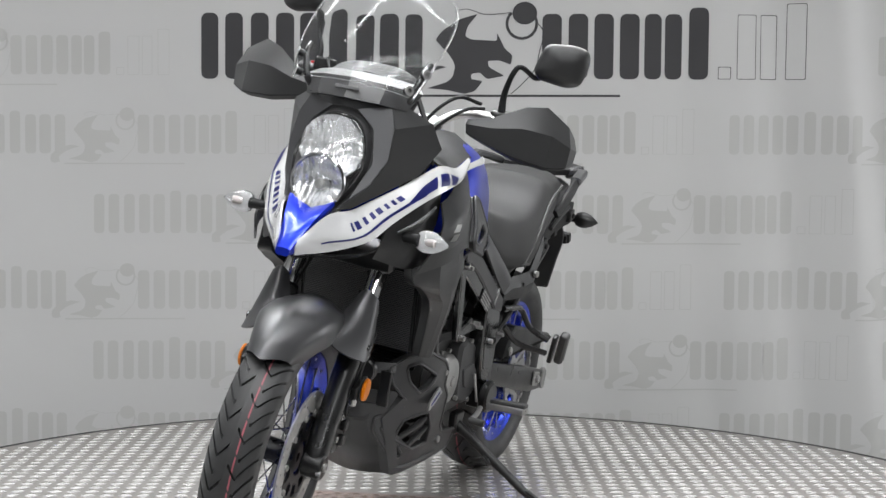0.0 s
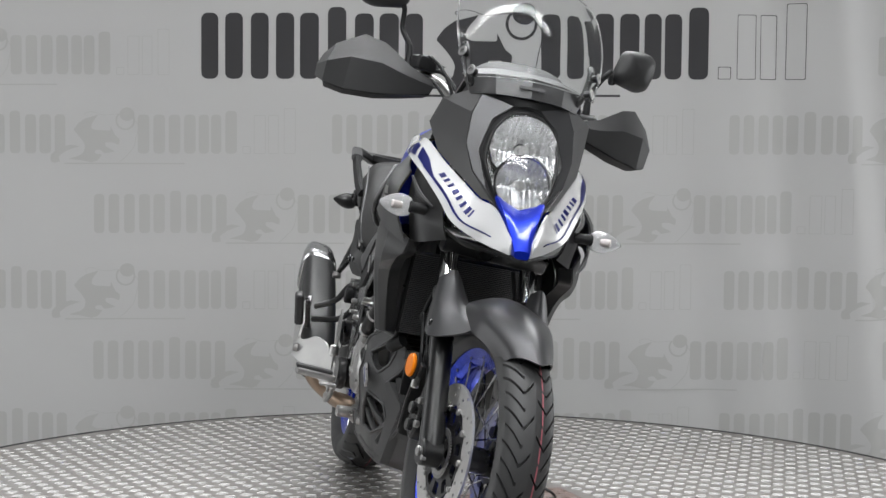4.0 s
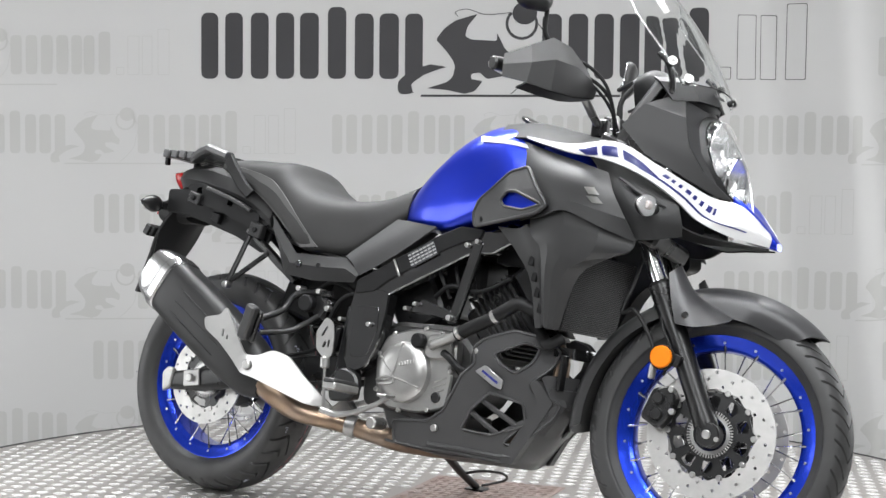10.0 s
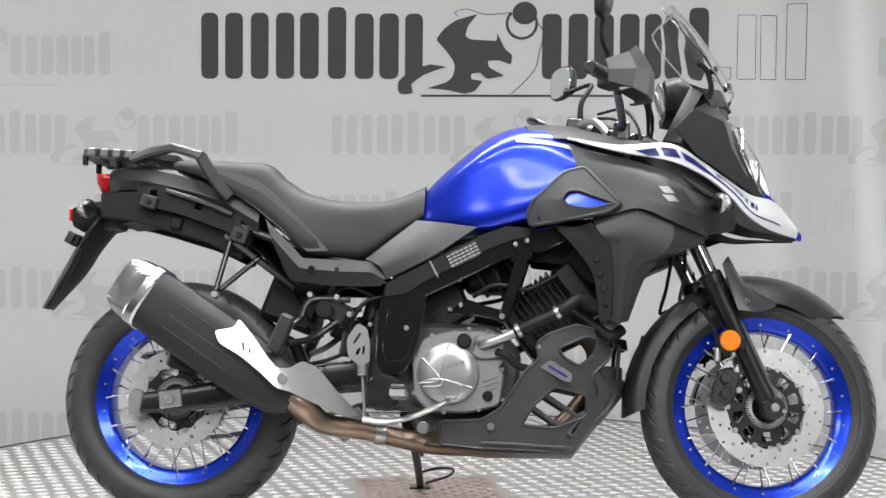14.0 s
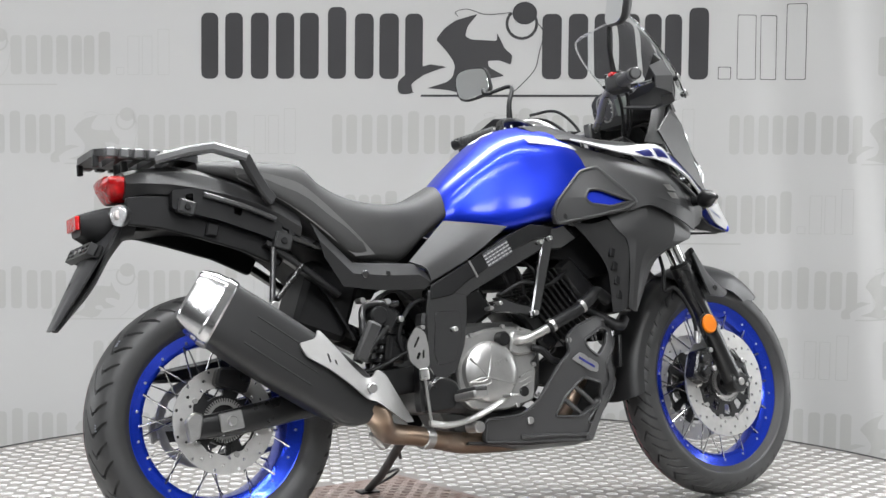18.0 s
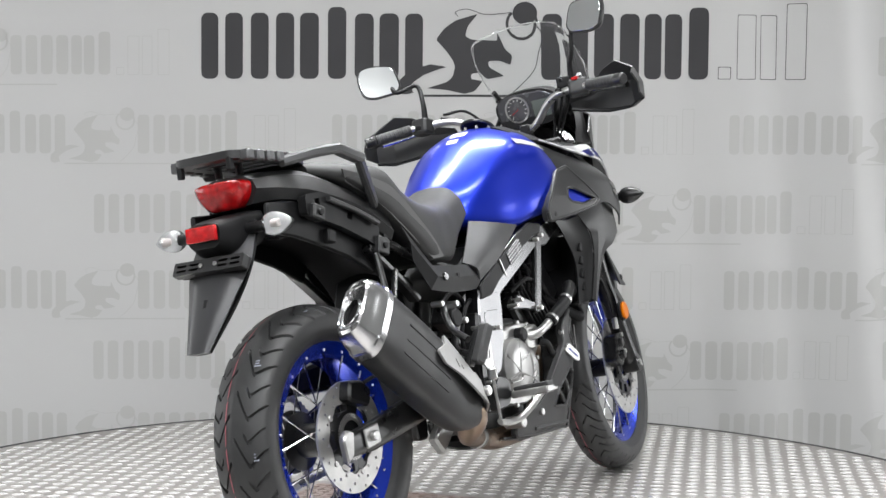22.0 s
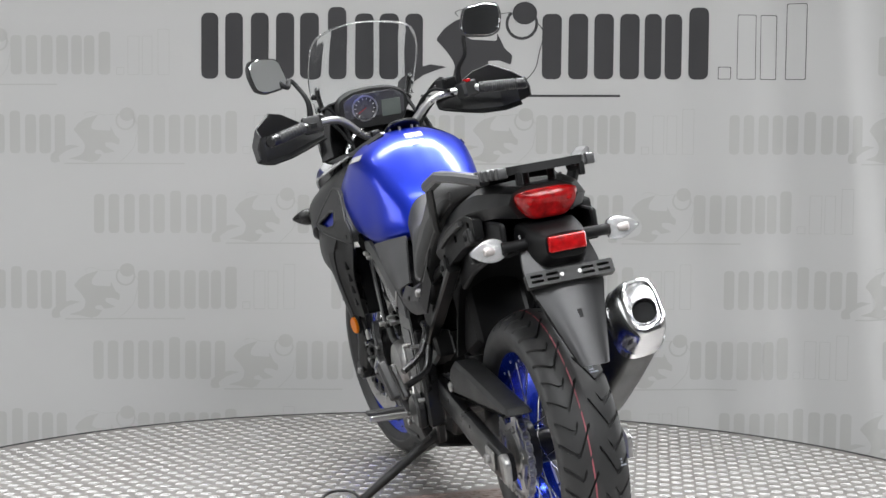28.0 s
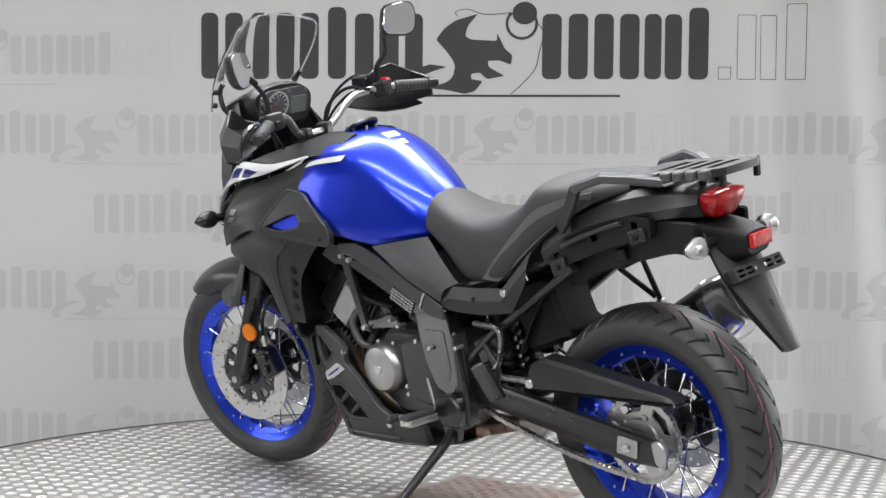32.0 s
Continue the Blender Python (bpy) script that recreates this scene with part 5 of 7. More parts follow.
# ---- handlebar ----
BAR_PTS = [(0.405, 0.0, 1.062), (0.405, 0.045, 1.062), (0.398, 0.085, 1.080), (0.378, 0.135, 1.125), (0.358, 0.185, 1.143), (0.316, 0.285, 1.140), (0.262, 0.385, 1.127)]
bm = tube([(x, -y, z) for x, y, z in BAR_PTS[:0:-1]] + BAR_PTS, 0.0112, 5, 14)
BAR = part("handlebar", steered(bm), STEEL, BIKE, "bare steel handlebar")
for s in (RIGHT, LEFT):
    part("bar_clamp", steered(box((0.405, s * 0.045, 1.058), (0.042, 0.030, 0.05), 0.006)), BLACK, BAR, "black handlebar clamp")
    g = [Vector((0.316, s * 0.285, 1.140)), Vector((0.264, s * 0.382, 1.127))]
    d = (g[1] - g[0]).normalized()
    grip = part("grip", steered(cyl(g[0], g[1], 0.0168, 20, 0.003)), RUBBER, BAR, "black ribbed rubber grip")
    for i in range(9):
        c = g[0] + d * (0.012 + 0.0125 * i)
        part("grip_rib", steered(cyl(c, c + d * 0.005, 0.0178, 16, 0.001)), RUBBER, grip)
    part("bar_end", steered(cyl(g[1], g[1] + d * 0.034, 0.017, 20, 0.004)), BLACK, BAR, "black bar end weight")
    part("switch_housing", steered(box((0.332, s * 0.252, 1.142), (0.048, 0.060, 0.048), 0.010, (0, 10, -s * 18))), PLASTIC, BAR, "black switch housing")
    if s == RIGHT:
        part("stop_switch", steered(box((0.318, s * 0.250, 1.168), (0.022, 0.018, 0.010), 0.003)), RED, BAR, "red engine stop switch")
    else:
        part("horn_switch", steered(box((0.306, s * 0.256, 1.140), (0.008, 0.020, 0.014), 0.003)), DEEP, BAR)
    part("lever", steered(tube([(0.370, s * 0.235, 1.140), (0.386, s * 0.28, 1.136), (0.362, s * 0.345, 1.124), (0.330, s * 0.395, 1.116)], [0.009, 0.008, 0.0065, 0.008], 5, 10)), CHROME, BAR, "bright brake and clutch lever")
    if s == RIGHT:
        part("fluid_reservoir", steered(box((0.372, s * 0.205, 1.172), (0.042, 0.055, 0.034), 0.006, (0, 0, -s * 15))), DEEP, BAR, "black brake fluid reservoir")
    # wind guard round the grip
    gu = [[(0.425, 0.188, 1.130), (0.430, 0.250, 1.150), (0.405, 0.315, 1.190), (0.375, 0.360, 1.200), (0.345, 0.415, 1.165), (0.285, 0.425, 1.140)],
          [(0.432, 0.186, 1.118), (0.445, 0.255, 1.125), (0.430, 0.320, 1.140), (0.400, 0.388, 1.138), (0.360, 0.432, 1.118), (0.290, 0.438, 1.110)],
          [(0.430, 0.190, 1.100), (0.436, 0.250, 1.085), (0.428, 0.312, 1.070), (0.398, 0.390, 1.062), (0.352, 0.430, 1.070), (0.290, 0.436, 1.082)]]
    hg = part("wind_guard", steered(patch(gu, 1, 1, 0.005, s)), MATT, BAR, "charcoal plastic wind guard round the grip", 22)
    gl = [gu[2][:5], [(0.395, 0.195, 1.092), (0.395, 0.250, 1.076), (0.388, 0.312, 1.060), (0.362, 0.380, 1.054), (0.320, 0.418, 1.062)]]
    part("guard_lower_edge", steered(patch(gl, 1, 1, 0.005, s)), DEEP, hg, "", 40)
    # mirror
    mc = Vector((0.335, -0.322, 1.352)) if s == RIGHT else Vector((0.262, 0.352, 1.283))
    stem = [Vector((0.342 - s * 0.030, s * 0.238, 1.160 - s * 0.012)), Vector((0.340 - s * 0.024, s * 0.240, 1.212 - s * 0.010)), Vector((0.345, s * (0.262 if s == RIGHT else 0.272), 1.262)), Vector((mc.x + 0.012, mc.y - s * 0.055, mc.z - 0.040)), Vector((mc.x + 0.018, mc.y - s * 0.030, mc.z - 0.020))]
    MS = part("mirror_stem", tube(stem, [0.010, 0.0075, 0.0065, 0.0065, 0.009], 6, 10), DEEP, BAR, "black mirror stem")
    shape = [(-0.066, -0.020), (-0.052, -0.040), (0.020, -0.050), (0.052, -0.040), (0.066, 0.010), (0.060, 0.046), (0.020, 0.054), (-0.048, 0.046)]
    shape = [(x * -s, z) for x, z in shape]
    tw = pose(*mc, 0, 0, -90 + (-14 if s == RIGHT else 32)) @ pose(0, 0, 0, -6, 0, s * -4)
    rings = []
    for off, k in ((-0.004, 1.0), (0.004, 1.03), (0.016, 0.94), (0.028, 0.66), (0.034, 0.25)):
        rings.append([tw @ Vector((p.x * k, off, p.y * k)) for p in rounded(shape, 0.02, 4)])
    part("mirror_shell", loft(rings), PLASTIC, MS, "black mirror shell", 50)
    part("mirror_glass", plate([(x * 0.93, z * 0.93) for x, z in shape], -0.0062, -0.0035, 0.018, 0.0006, None, tw), MIRROR, MS, "clear mirror glass")

# cables round the handlebar
for pts, r in (([(0.36, -0.20, 1.16), (0.42, -0.16, 1.17), (0.47, -0.12, 1.12), (0.48, -0.10, 1.03)], 0.005), ([(0.36, -0.21, 1.15), (0.44, -0.19, 1.15), (0.485, -0.14, 1.09), (0.485, -0.11, 1.02)], 0.004),
               ([(0.36, 0.20, 1.16), (0.43, 0.16, 1.165), (0.47, 0.11, 1.10), (0.47, 0.09, 1.02)], 0.0045), ([(0.36, 0.21, 1.15), (0.41, 0.18, 1.14), (0.44, 0.13, 1.09), (0.43, 0.10, 1.03)], 0.0045),
               ([(0.37, -0.20, 1.19), (0.42, -0.19, 1.20), (0.47, -0.15, 1.15), (0.49, -0.11, 1.05)], 0.0045)):
    part("control_cable", tube(pts, r, 8, 8), DEEP, BIKE, "black control cable")
part("ignition_lock", cyl((0.455, 0, 1.02), (0.440, 0, 1.06), 0.020, 20, 0.003), BLACK, BIKE, "black ignition lock")


# ---- turn signals ----
def egg(c, s, fwd, bm_half):
    """Half of a pointed egg along y; fwd +1 is its front half, -1 its rear half."""
    rings = []
    for i in range(13):
        t = i / 12
        r = 0.030 * (math.sin(math.pi * (0.10 + 0.90 * t) ** 0.80)) ** 0.72 if 0 < t < 1 else 0.004
        y = s * (-0.036 + 0.078 * t)
        ring = []
        for j in range(13):
            a = math.pi * j / 12
            ring.append(Vector(c) + Vector((fwd * r * 0.95 * math.sin(a) * bm_half, y, r * 0.86 * math.cos(a))))
        rings.append(ring)
    return loft(rings)


def signal(c, s, fwd, stalk):
    c = Vector(c)
    SG = part("turn_signal", egg(c, s, -fwd, 0.75), BLACK, BIKE, "clear-lens turn signal on a black stalk", 60)
    ln = part("lens", egg(c + Vector((fwd * 0.0015, 0, 0)), s, fwd, 1.0), LENS, SG, "clear faceted turn signal lens", 60)
    ln.visible_shadow = False
    part("signal_reflector", moved(egg((0, 0, 0), s, fwd, 0.30), Matrix.Translation(c + Vector((fwd * 0.0005, 0, 0))) @ Matrix.Diagonal((1, 0.9, 0.9, 1))), MILKY, SG, "", 60)
    part("bulb", cyl(c + Vector((fwd * 0.004, -s * 0.01, 0)), c + Vector((fwd * 0.010, s * 0.012, 0)), 0.007, 12, 0.002), PALE, SG)
    part("stalk", cyl(Vector(stalk), c - Vector((0, s * 0.022, 0)), 0.0125, 16, 0.002), DEEP, SG, "black rubber stalk")


for s in (RIGHT, LEFT):
    signal((0.650, s * 0.244, 0.842), s, 1, (0.642, s * 0.150, 0.840))
    signal((-1.008, s * 0.152, 0.818), s, -1, (-0.998, s * 0.050, 0.818))

# ---- tail ----
TAIL = part("tail_cowl", body([
    (-0.972, [(0, 0.940), (0.045, 0.938), (0.070, 0.926), (0.080, 0.905), (0.062, 0.872), (0, 0.868)]),
    (-0.92, [(0, 0.946), (0.070, 0.943), (0.098, 0.930), (0.116, 0.900), (0.104, 0.876), (0, 0.862)]),
    (-0.82, [(0, 0.944), (0.095, 0.940), (0.120, 0.924), (0.140, 0.886), (0.128, 0.862), (0, 0.845)]),
    (-0.66, [(0, 0.898), (0.10, 0.895), (0.130, 0.880), (0.146, 0.845), (0.134, 0.822), (0, 0.80)]),
    (-0.55, [(0, 0.838), (0.10, 0.835), (0.138, 0.818), (0.150, 0.785), (0.140, 0.762), (0, 0.75)])], 4, 1), PLASTIC, BIKE, "black tail cowl", 14)
for s in (RIGHT, LEFT):
    bm = plate_holes([(-0.878, 0.880), (-0.812, 0.886), (-0.70, 0.850), (-0.585, 0.812), (-0.556, 0.775), (-0.600, 0.745), (-0.650, 0.768), (-0.760, 0.806), (-0.880, 0.835)],
                     [[(-0.845, 0.850), (-0.825, 0.853), (-0.825, 0.872), (-0.845, 0.870)], [(-0.725, 0.822), (-0.705, 0.816), (-0.700, 0.834), (-0.720, 0.840)], [(-0.600, 0.772), (-0.582, 0.768), (-0.578, 0.795), (-0.598, 0.798)]], s * 0.118, s * 0.140, 0.008)
    part("tail_side_panel", bm, DEEP, TAIL, "black side panel with luggage mounts", 30)
    for x, z, w, h in ((-0.845, 0.838, 0.044, 0.034), (-0.600, 0.752, 0.046, 0.042)):
        m = part("luggage_mount", box((x, s * 0.138, z), (w, 0.028, h), 0.005, (0, 16, 0)), PLASTIC, TAIL, "black luggage mount")
        bolts([(x, s * 0.154, z)], 0.008, s, DEEP, m, "mount_bolt")
    part("panel_rib", ribbon([(-0.80, s * 0.146, 0.868), (-0.70, s * 0.150, 0.838), (-0.62, s * 0.152, 0.806)], 0.012, 0.014, 2, (0, 1, 0)), MATT, TAIL)
    part("lower_lug", box((-0.775, s * 0.118, 0.785), (0.030, 0.02, 0.032), 0.005, (0, 12, 0)), DEEP, TAIL)
    part("fender_side", plate([(-0.56, 0.76), (-0.66, 0.80), (-0.77, 0.845), (-0.87, 0.872), (-0.985, 0.868), (-0.985, 0.800), (-0.90, 0.790), (-0.82, 0.770), (-0.70, 0.735), (-0.60, 0.690)], s * 0.098, s * 0.112, 0.01, 0.004), DEEP, TAIL, "black inner fender side")
part("inner_fender", patch([[(-0.40, -0.10, 0.50), (-0.50, -0.10, 0.66), (-0.62, -0.10, 0.755), (-0.78, -0.10, 0.80), (-0.93, -0.09, 0.79)], [(-0.40, 0, 0.52), (-0.50, 0, 0.70), (-0.62, 0, 0.80), (-0.78, 0, 0.83), (-0.95, 0, 0.80)],
                            [(-0.40, 0.10, 0.50), (-0.50, 0.10, 0.66), (-0.62, 0.10, 0.755), (-0.78, 0.10, 0.80), (-0.93, 0.09, 0.79)]], 5, 5, 0.006), DEEP, BIKE, "black inner rear fender", 60)
part("tool_box", box((-0.455, 0.005, 0.605), (0.15, 0.15, 0.18), 0.02, (0, 20, 0)), DEEP, BIKE, "black box under the seat")

# tail light
rear = pose(-0.990, 0, 0.895, 0, 0, -90)
tl = [(-0.072, 0.030), (-0.040, 0.036), (0.040, 0.036), (0.072, 0.030), (0.064, -0.004), (0.040, -0.030), (-0.040, -0.030), (-0.064, -0.004)]
rings = []
for off, k in ((0.03, 0.95), (0.0, 1.0), (-0.012, 0.96), (-0.018, 0.80), (-0.020, 0.4)):
    rings.append([rear @ Vector((p.x * k, off - p.y * 0.25 * (off < 0), p.y * k)) for p in rounded(tl, 0.014, 4)])
LIGHT = part("tail_light", loft(rings), RED, BIKE, "red tail light lens", 50)
for i in range(6):
    part("lens_rib", cyl(rear @ Vector((-0.045 + 0.018 * i, -0.0205, 0.010)), rear @ Vector((-0.045 + 0.018 * i, -0.0225, 0.010)), 0.0075, 12, 0.0008), RED, LIGHT)

# rack and grab rails
RK = pose(-0.915, 0, 0.972, 0, 3.5, 0) @ pose(0, 0, 0, 90, 0, 0)
slots = [[(x - 0.012, -0.060), (x + 0.012, -0.060), (x + 0.012, 0.060), (x - 0.012, 0.060)] for x in (-0.085, -0.04, 0.005, 0.05)]
RACK = part("luggage_rack", plate_holes([(-0.135, -0.075), (-0.10, -0.098), (0.06, -0.110), (0.13, -0.085), (0.13, 0.085), (0.06, 0.110), (-0.10, 0.098), (-0.135, 0.075)], slots, -0.008, 0.010, 0.014, None, RK), PLASTIC, BIKE, "black slotted luggage rack")
for s in (RIGHT, LEFT):
    for i in range(5):
        part("rack_rib", box((-1.015 + 0.034 * i, s * (0.100 + 0.002 * i), 0.977 - 0.002 * i), (0.025, 0.024, 0.024), 0.005, (0, 3.5, 0)), GRAB, RACK, "raised grey rib")
    part("rack_hook", box((-1.042, s * 0.070, 0.962), (0.014, 0.014, 0.03), 0.003), DEEP, RACK)
    gr = [(-0.900, 0.104, 0.960), (-0.835, 0.146, 0.974), (-0.780, 0.174, 0.980), (-0.700, 0.181, 0.956)]
    GR = part("grab_rail", ribbon([(x, s * y, z) for x, y, z in gr], 0.034, 0.024, 1), GRAB, RACK, "silver-grey cast grab rail", 30)
    part("rail_leg", ribbon([(-0.704, s * 0.181, 0.956), (-0.684, s * 0.176, 0.922), (-0.652, s * 0.166, 0.876), (-0.628, s * 0.156, 0.852)], 0.018, 0.032, 1), PLASTIC, GR, "dark leg of the grab rail", 30)
    part("rack_post", cyl((-0.96, s * 0.03, 0.942), (-0.96, s * 0.03, 0.968), 0.009, 12), DEEP, RACK)

# plate holder and rear fender
PH = part("rear_fender", patch([[(-0.975, -0.070, 0.835), (-1.03, -0.085, 0.748), (-1.080, -0.062, 0.665), (-1.146, -0.030, 0.560)], [(-0.985, -0.03, 0.838), (-1.046, -0.045, 0.750), (-1.094, -0.036, 0.668), (-1.154, -0.020, 0.560)],
                                [(-0.988, 0, 0.838), (-1.050, 0, 0.750), (-1.098, 0, 0.668), (-1.156, 0, 0.560)],
                                [(-0.985, 0.03, 0.838), (-1.046, 0.045, 0.750), (-1.094, 0.036, 0.668), (-1.154, 0.020, 0.560)], [(-0.975, 0.070, 0.835), (-1.03, 0.085, 0.748), (-1.080, 0.062, 0.665), (-1.146, 0.030, 0.560)]], 3, 5, 0.005), GUNMETAL, BIKE, "long charcoal rear fender without number plate", 25)
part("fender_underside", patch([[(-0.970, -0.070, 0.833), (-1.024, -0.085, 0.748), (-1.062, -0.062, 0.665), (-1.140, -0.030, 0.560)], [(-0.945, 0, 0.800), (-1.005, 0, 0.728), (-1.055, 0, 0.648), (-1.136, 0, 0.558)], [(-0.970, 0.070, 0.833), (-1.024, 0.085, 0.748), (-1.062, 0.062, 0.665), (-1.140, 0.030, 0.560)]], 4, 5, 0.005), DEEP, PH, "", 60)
hold = pose(-1.062, 0, 0.742, 0, 28, 0) @ pose(0, 0, 0, 0, 0, -90)
slots = [[(x - 0.014, z - 0.003), (x + 0.014, z - 0.003), (x + 0.014, z + 0.003), (x - 0.014, z + 0.003)] for x in (-0.075, -0.04, 0.04, 0.075) for z in (-0.006, 0.006)]
part("plate_holder", plate_holes([(-0.098, -0.016), (0.098, -0.016), (0.098, 0.016), (-0.098, 0.016)], slots, -0.016, 0.002, 0.004, None, hold), PLASTIC, PH, "black slotted plate holder")
part("holder_back", box((-1.050, 0, 0.740), (0.012, 0.185, 0.030), 0.003, (0, 28, 0)), DEEP, PH)
for y in (-0.02, 0.02):
    part("holder_screw", screw(hold @ Vector((y, -0.017, 0)), 0.005, (-1, 0, 0.3)), STEEL, PH)
# the fender is whole here; a black plate draws the slot's shade
part("fender_hole_shade", box((-1.1025, 0, 0.662), (0.004, 0.011, 0.026), 0.002, (0, 24, 0)), DEEP, PH, "small black plate for the shade in a fender slot")
part("light_bracket", body([
    (-1.078, [(0, 0.838), (0.03, 0.836), (0.045, 0.828), (0.045, 0.80), (0.03, 0.785), (0, 0.785)]),
    (-1.03, [(0, 0.850), (0.04, 0.848), (0.058, 0.838), (0.058, 0.79), (0.04, 0.765), (0, 0.765)]),
    (-0.95, [(0, 0.862), (0.05, 0.860), (0.070, 0.850), (0.070, 0.80), (0.04, 0.78), (0, 0.78)])], 4, 3), DEEP, PH, "black block that carries the reflector and signals", 45)
part("rear_reflector", box((-1.084, 0, 0.816), (0.012, 0.084, 0.034), 0.004), RED, PH, "red rear reflector")


# ---- exhaust ----
def ring_at(c, u, v, hu, hv, n, power=2.6):
    out = []
    for i in range(n):
        a = 2 * math.pi * i / n
        x, y = math.cos(a), math.sin(a)
        k = (abs(x) ** power + abs(y) ** power) ** (-1 / power)
        out.append(c + u * (hu * x * k) + v * (hv * y * k))
    return out


M0, M1 = Vector((-0.872, -0.226, 0.612)), Vector((-0.455, -0.220, 0.336))
MD = (M1 - M0).normalized()
MV = Vector((0, 1, 0))
MU = MD.cross(MV).normalized() * -1
L = (M1 - M0).length
secs = [(0.052, 0.080, 0.047), (0.12, 0.083, 0.050), (0.24, 0.084, 0.051), (0.38, 0.081, 0.050), (0.455, 0.074, 0.047), (L, 0.062, 0.043), (L + 0.03, 0.040, 0.036)]
secs = [(a.x, a.y, a.z) for a in spline(secs, 4)]
SIL = part("silencer", loft([ring_at(M0 + MD * d, MU, MV, hu, hv, 40, 4.0) for d, hu, hv in secs]), PLASTIC, BIKE, "black silencer with polished end cap", 40)


def cap_ring(d, hu, hv, slant, shift=0.0, power=3.4):
    """A rounded ring of the end cap; slant turns it outwards."""
    out = []
    for i in range(40):
        a = 2 * math.pi * i / 40
        x, y = math.cos(a), math.sin(a)
        k = (abs(x) ** power + abs(y) ** power) ** (-1 / power)
        out.append(M0 + MD * (d - slant * y * k) + MU * (hu * x * k + shift) + MV * (hv * y * k))
    return out


rings = [cap_ring(d, hu, hv, sl) for d, hu, hv, sl in ((0.088, 0.083, 0.051, -0.016), (0.082, 0.087, 0.055, -0.016), (0.060, 0.087, 0.055, -0.015), (0.056, 0.084, 0.0525, -0.015), (0.026, 0.080, 0.050, -0.013), (0.006, 0.074, 0.046, -0.010), (-0.006, 0.067, 0.042, -0.012), (-0.010, 0.060, 0.038, -0.012), (-0.009, 0.056, 0.0355, -0.012), (-0.003, 0.053, 0.033, -0.012))]
rings += [cap_ring(-0.002, 0.050, 0.031, -0.012, 0.002), cap_ring(-0.002, 0.034, 0.0290, -0.012, 0.014, 2.2), cap_ring(-0.008, 0.0325, 0.0280, -0.012, 0.014, 2.2), cap_ring(-0.008, 0.0300, 0.0258, -0.012, 0.014, 2.2), cap_ring(0.050, 0.0275, 0.0240, -0.012, 0.014, 2.2)]
part("end_cap", loft(rings), CAP, SIL, "polished rounded end cap with a round outlet", 28)
# closed black plug that gives the outlet its dark depth
part("outlet_shade_plug", loft([cap_ring(0.006, 0.0290, 0.0250, -0.012, 0.014, 2.2), cap_ring(0.045, 0.0270, 0.0235, -0.012, 0.014, 2.2)]), DEEP, SIL)
for k in (-0.45, 0.05, 0.5):
    a = M0 + MD * 0.15 + MU * 0.075 * k - MV * 0.0505
    part("pressed_rib", tube([a, a + MD * 0.12, a + MD * 0.20], 0.0020, 3, 8), PLASTIC, SIL)
sh = [(-0.632, 0.490), (-0.583, 0.500), (-0.573, 0.524), (-0.535, 0.480), (-0.496, 0.428), (-0.468, 0.398), (-0.440, 0.398), (-0.411, 0.419), (-0.375, 0.405), (-0.330, 0.350), (-0.266, 0.282), (-0.315, 0.282), (-0.437, 0.340), (-0.466, 0.346), (-0.509, 0.385), (-0.560, 0.425), (-0.618, 0.458)]


def hug(v):
    if v.x < -0.47:
        y = -0.292 + 0.010 * min(1.0, (-0.47 - v.x) / 0.16)
    else:
        y = -0.292 + 0.140 * ((v.x + 0.47) / 0.20) ** 1.3
    rise = max(0.0, v.z - (0.612 - (v.x + 0.872) * 0.662) - 0.02)
    return Vector((v.x, y + 0.30 * rise + (v.y + 0.263) * 0.7, v.z))


slot = [[(-0.561, 0.462), (-0.556, 0.462), (-0.552, 0.440), (-0.557, 0.440)], [(-0.543, 0.446), (-0.538, 0.446), (-0.536, 0.434), (-0.541, 0.434)]]
part("heat_shield", plate_holes(sh, slot, -0.268, -0.258, 0.010, hug), SHIELD, SIL, "bare aluminium heat shield", 40)
part("shield_bolt", screw((-0.452, -0.291, 0.372), 0.013, (0, -1, 0)), STEEL, SIL)
part("link_pipe", tube([M1 - MD * 0.03, M1 + MD * 0.05, (-0.36, -0.165, 0.262), (-0.26, -0.120, 0.246), (-0.16, -0.085, 0.226)], [0.036, 0.034, 0.028, 0.0255, 0.0255], 6, 18), HEATED, BIKE, "heat-tinted exhaust link pipe")
part("collector", tube([(-0.16, -0.085, 0.226), (-0.08, -0.07, 0.214), (0.06, -0.06, 0.208), (0.14, -0.05, 0.215), (0.24, -0.03, 0.26), (0.325, -0.01, 0.36), (0.345, 0, 0.46), (0.31, 0, 0.52)], [0.026, 0.028, 0.024, 0.022, 0.021, 0.021, 0.021, 0.022], 6, 16), HEATED, BIKE, "heat-tinted front exhaust header")
part("pipe_clamp", cyl((-0.235, -0.108, 0.240), (-0.205, -0.098, 0.236), 0.030, 20, 0.003), STEEL, BIKE, "steel pipe clamp")
part("collector_box", box((-0.04, -0.055, 0.218), (0.16, 0.09, 0.05), 0.02), HEATED, BIKE, "heat-tinted collector box")
HB = part("silencer_hanger", tube([(-0.625, -0.140, 0.735), (-0.652, -0.178, 0.600)], 0.0075, 4, 10), BLACK, BIKE, "black V-shaped silencer hanger")
part("hanger_arm", tube([(-0.550, -0.138, 0.690), (-0.640, -0.178, 0.604)], 0.0075, 4, 10), BLACK, HB)
part("hanger_bolt", screw((-0.652, -0.190, 0.590), 0.010, (0, -1, 0), None, 0.02), STEEL, HB)

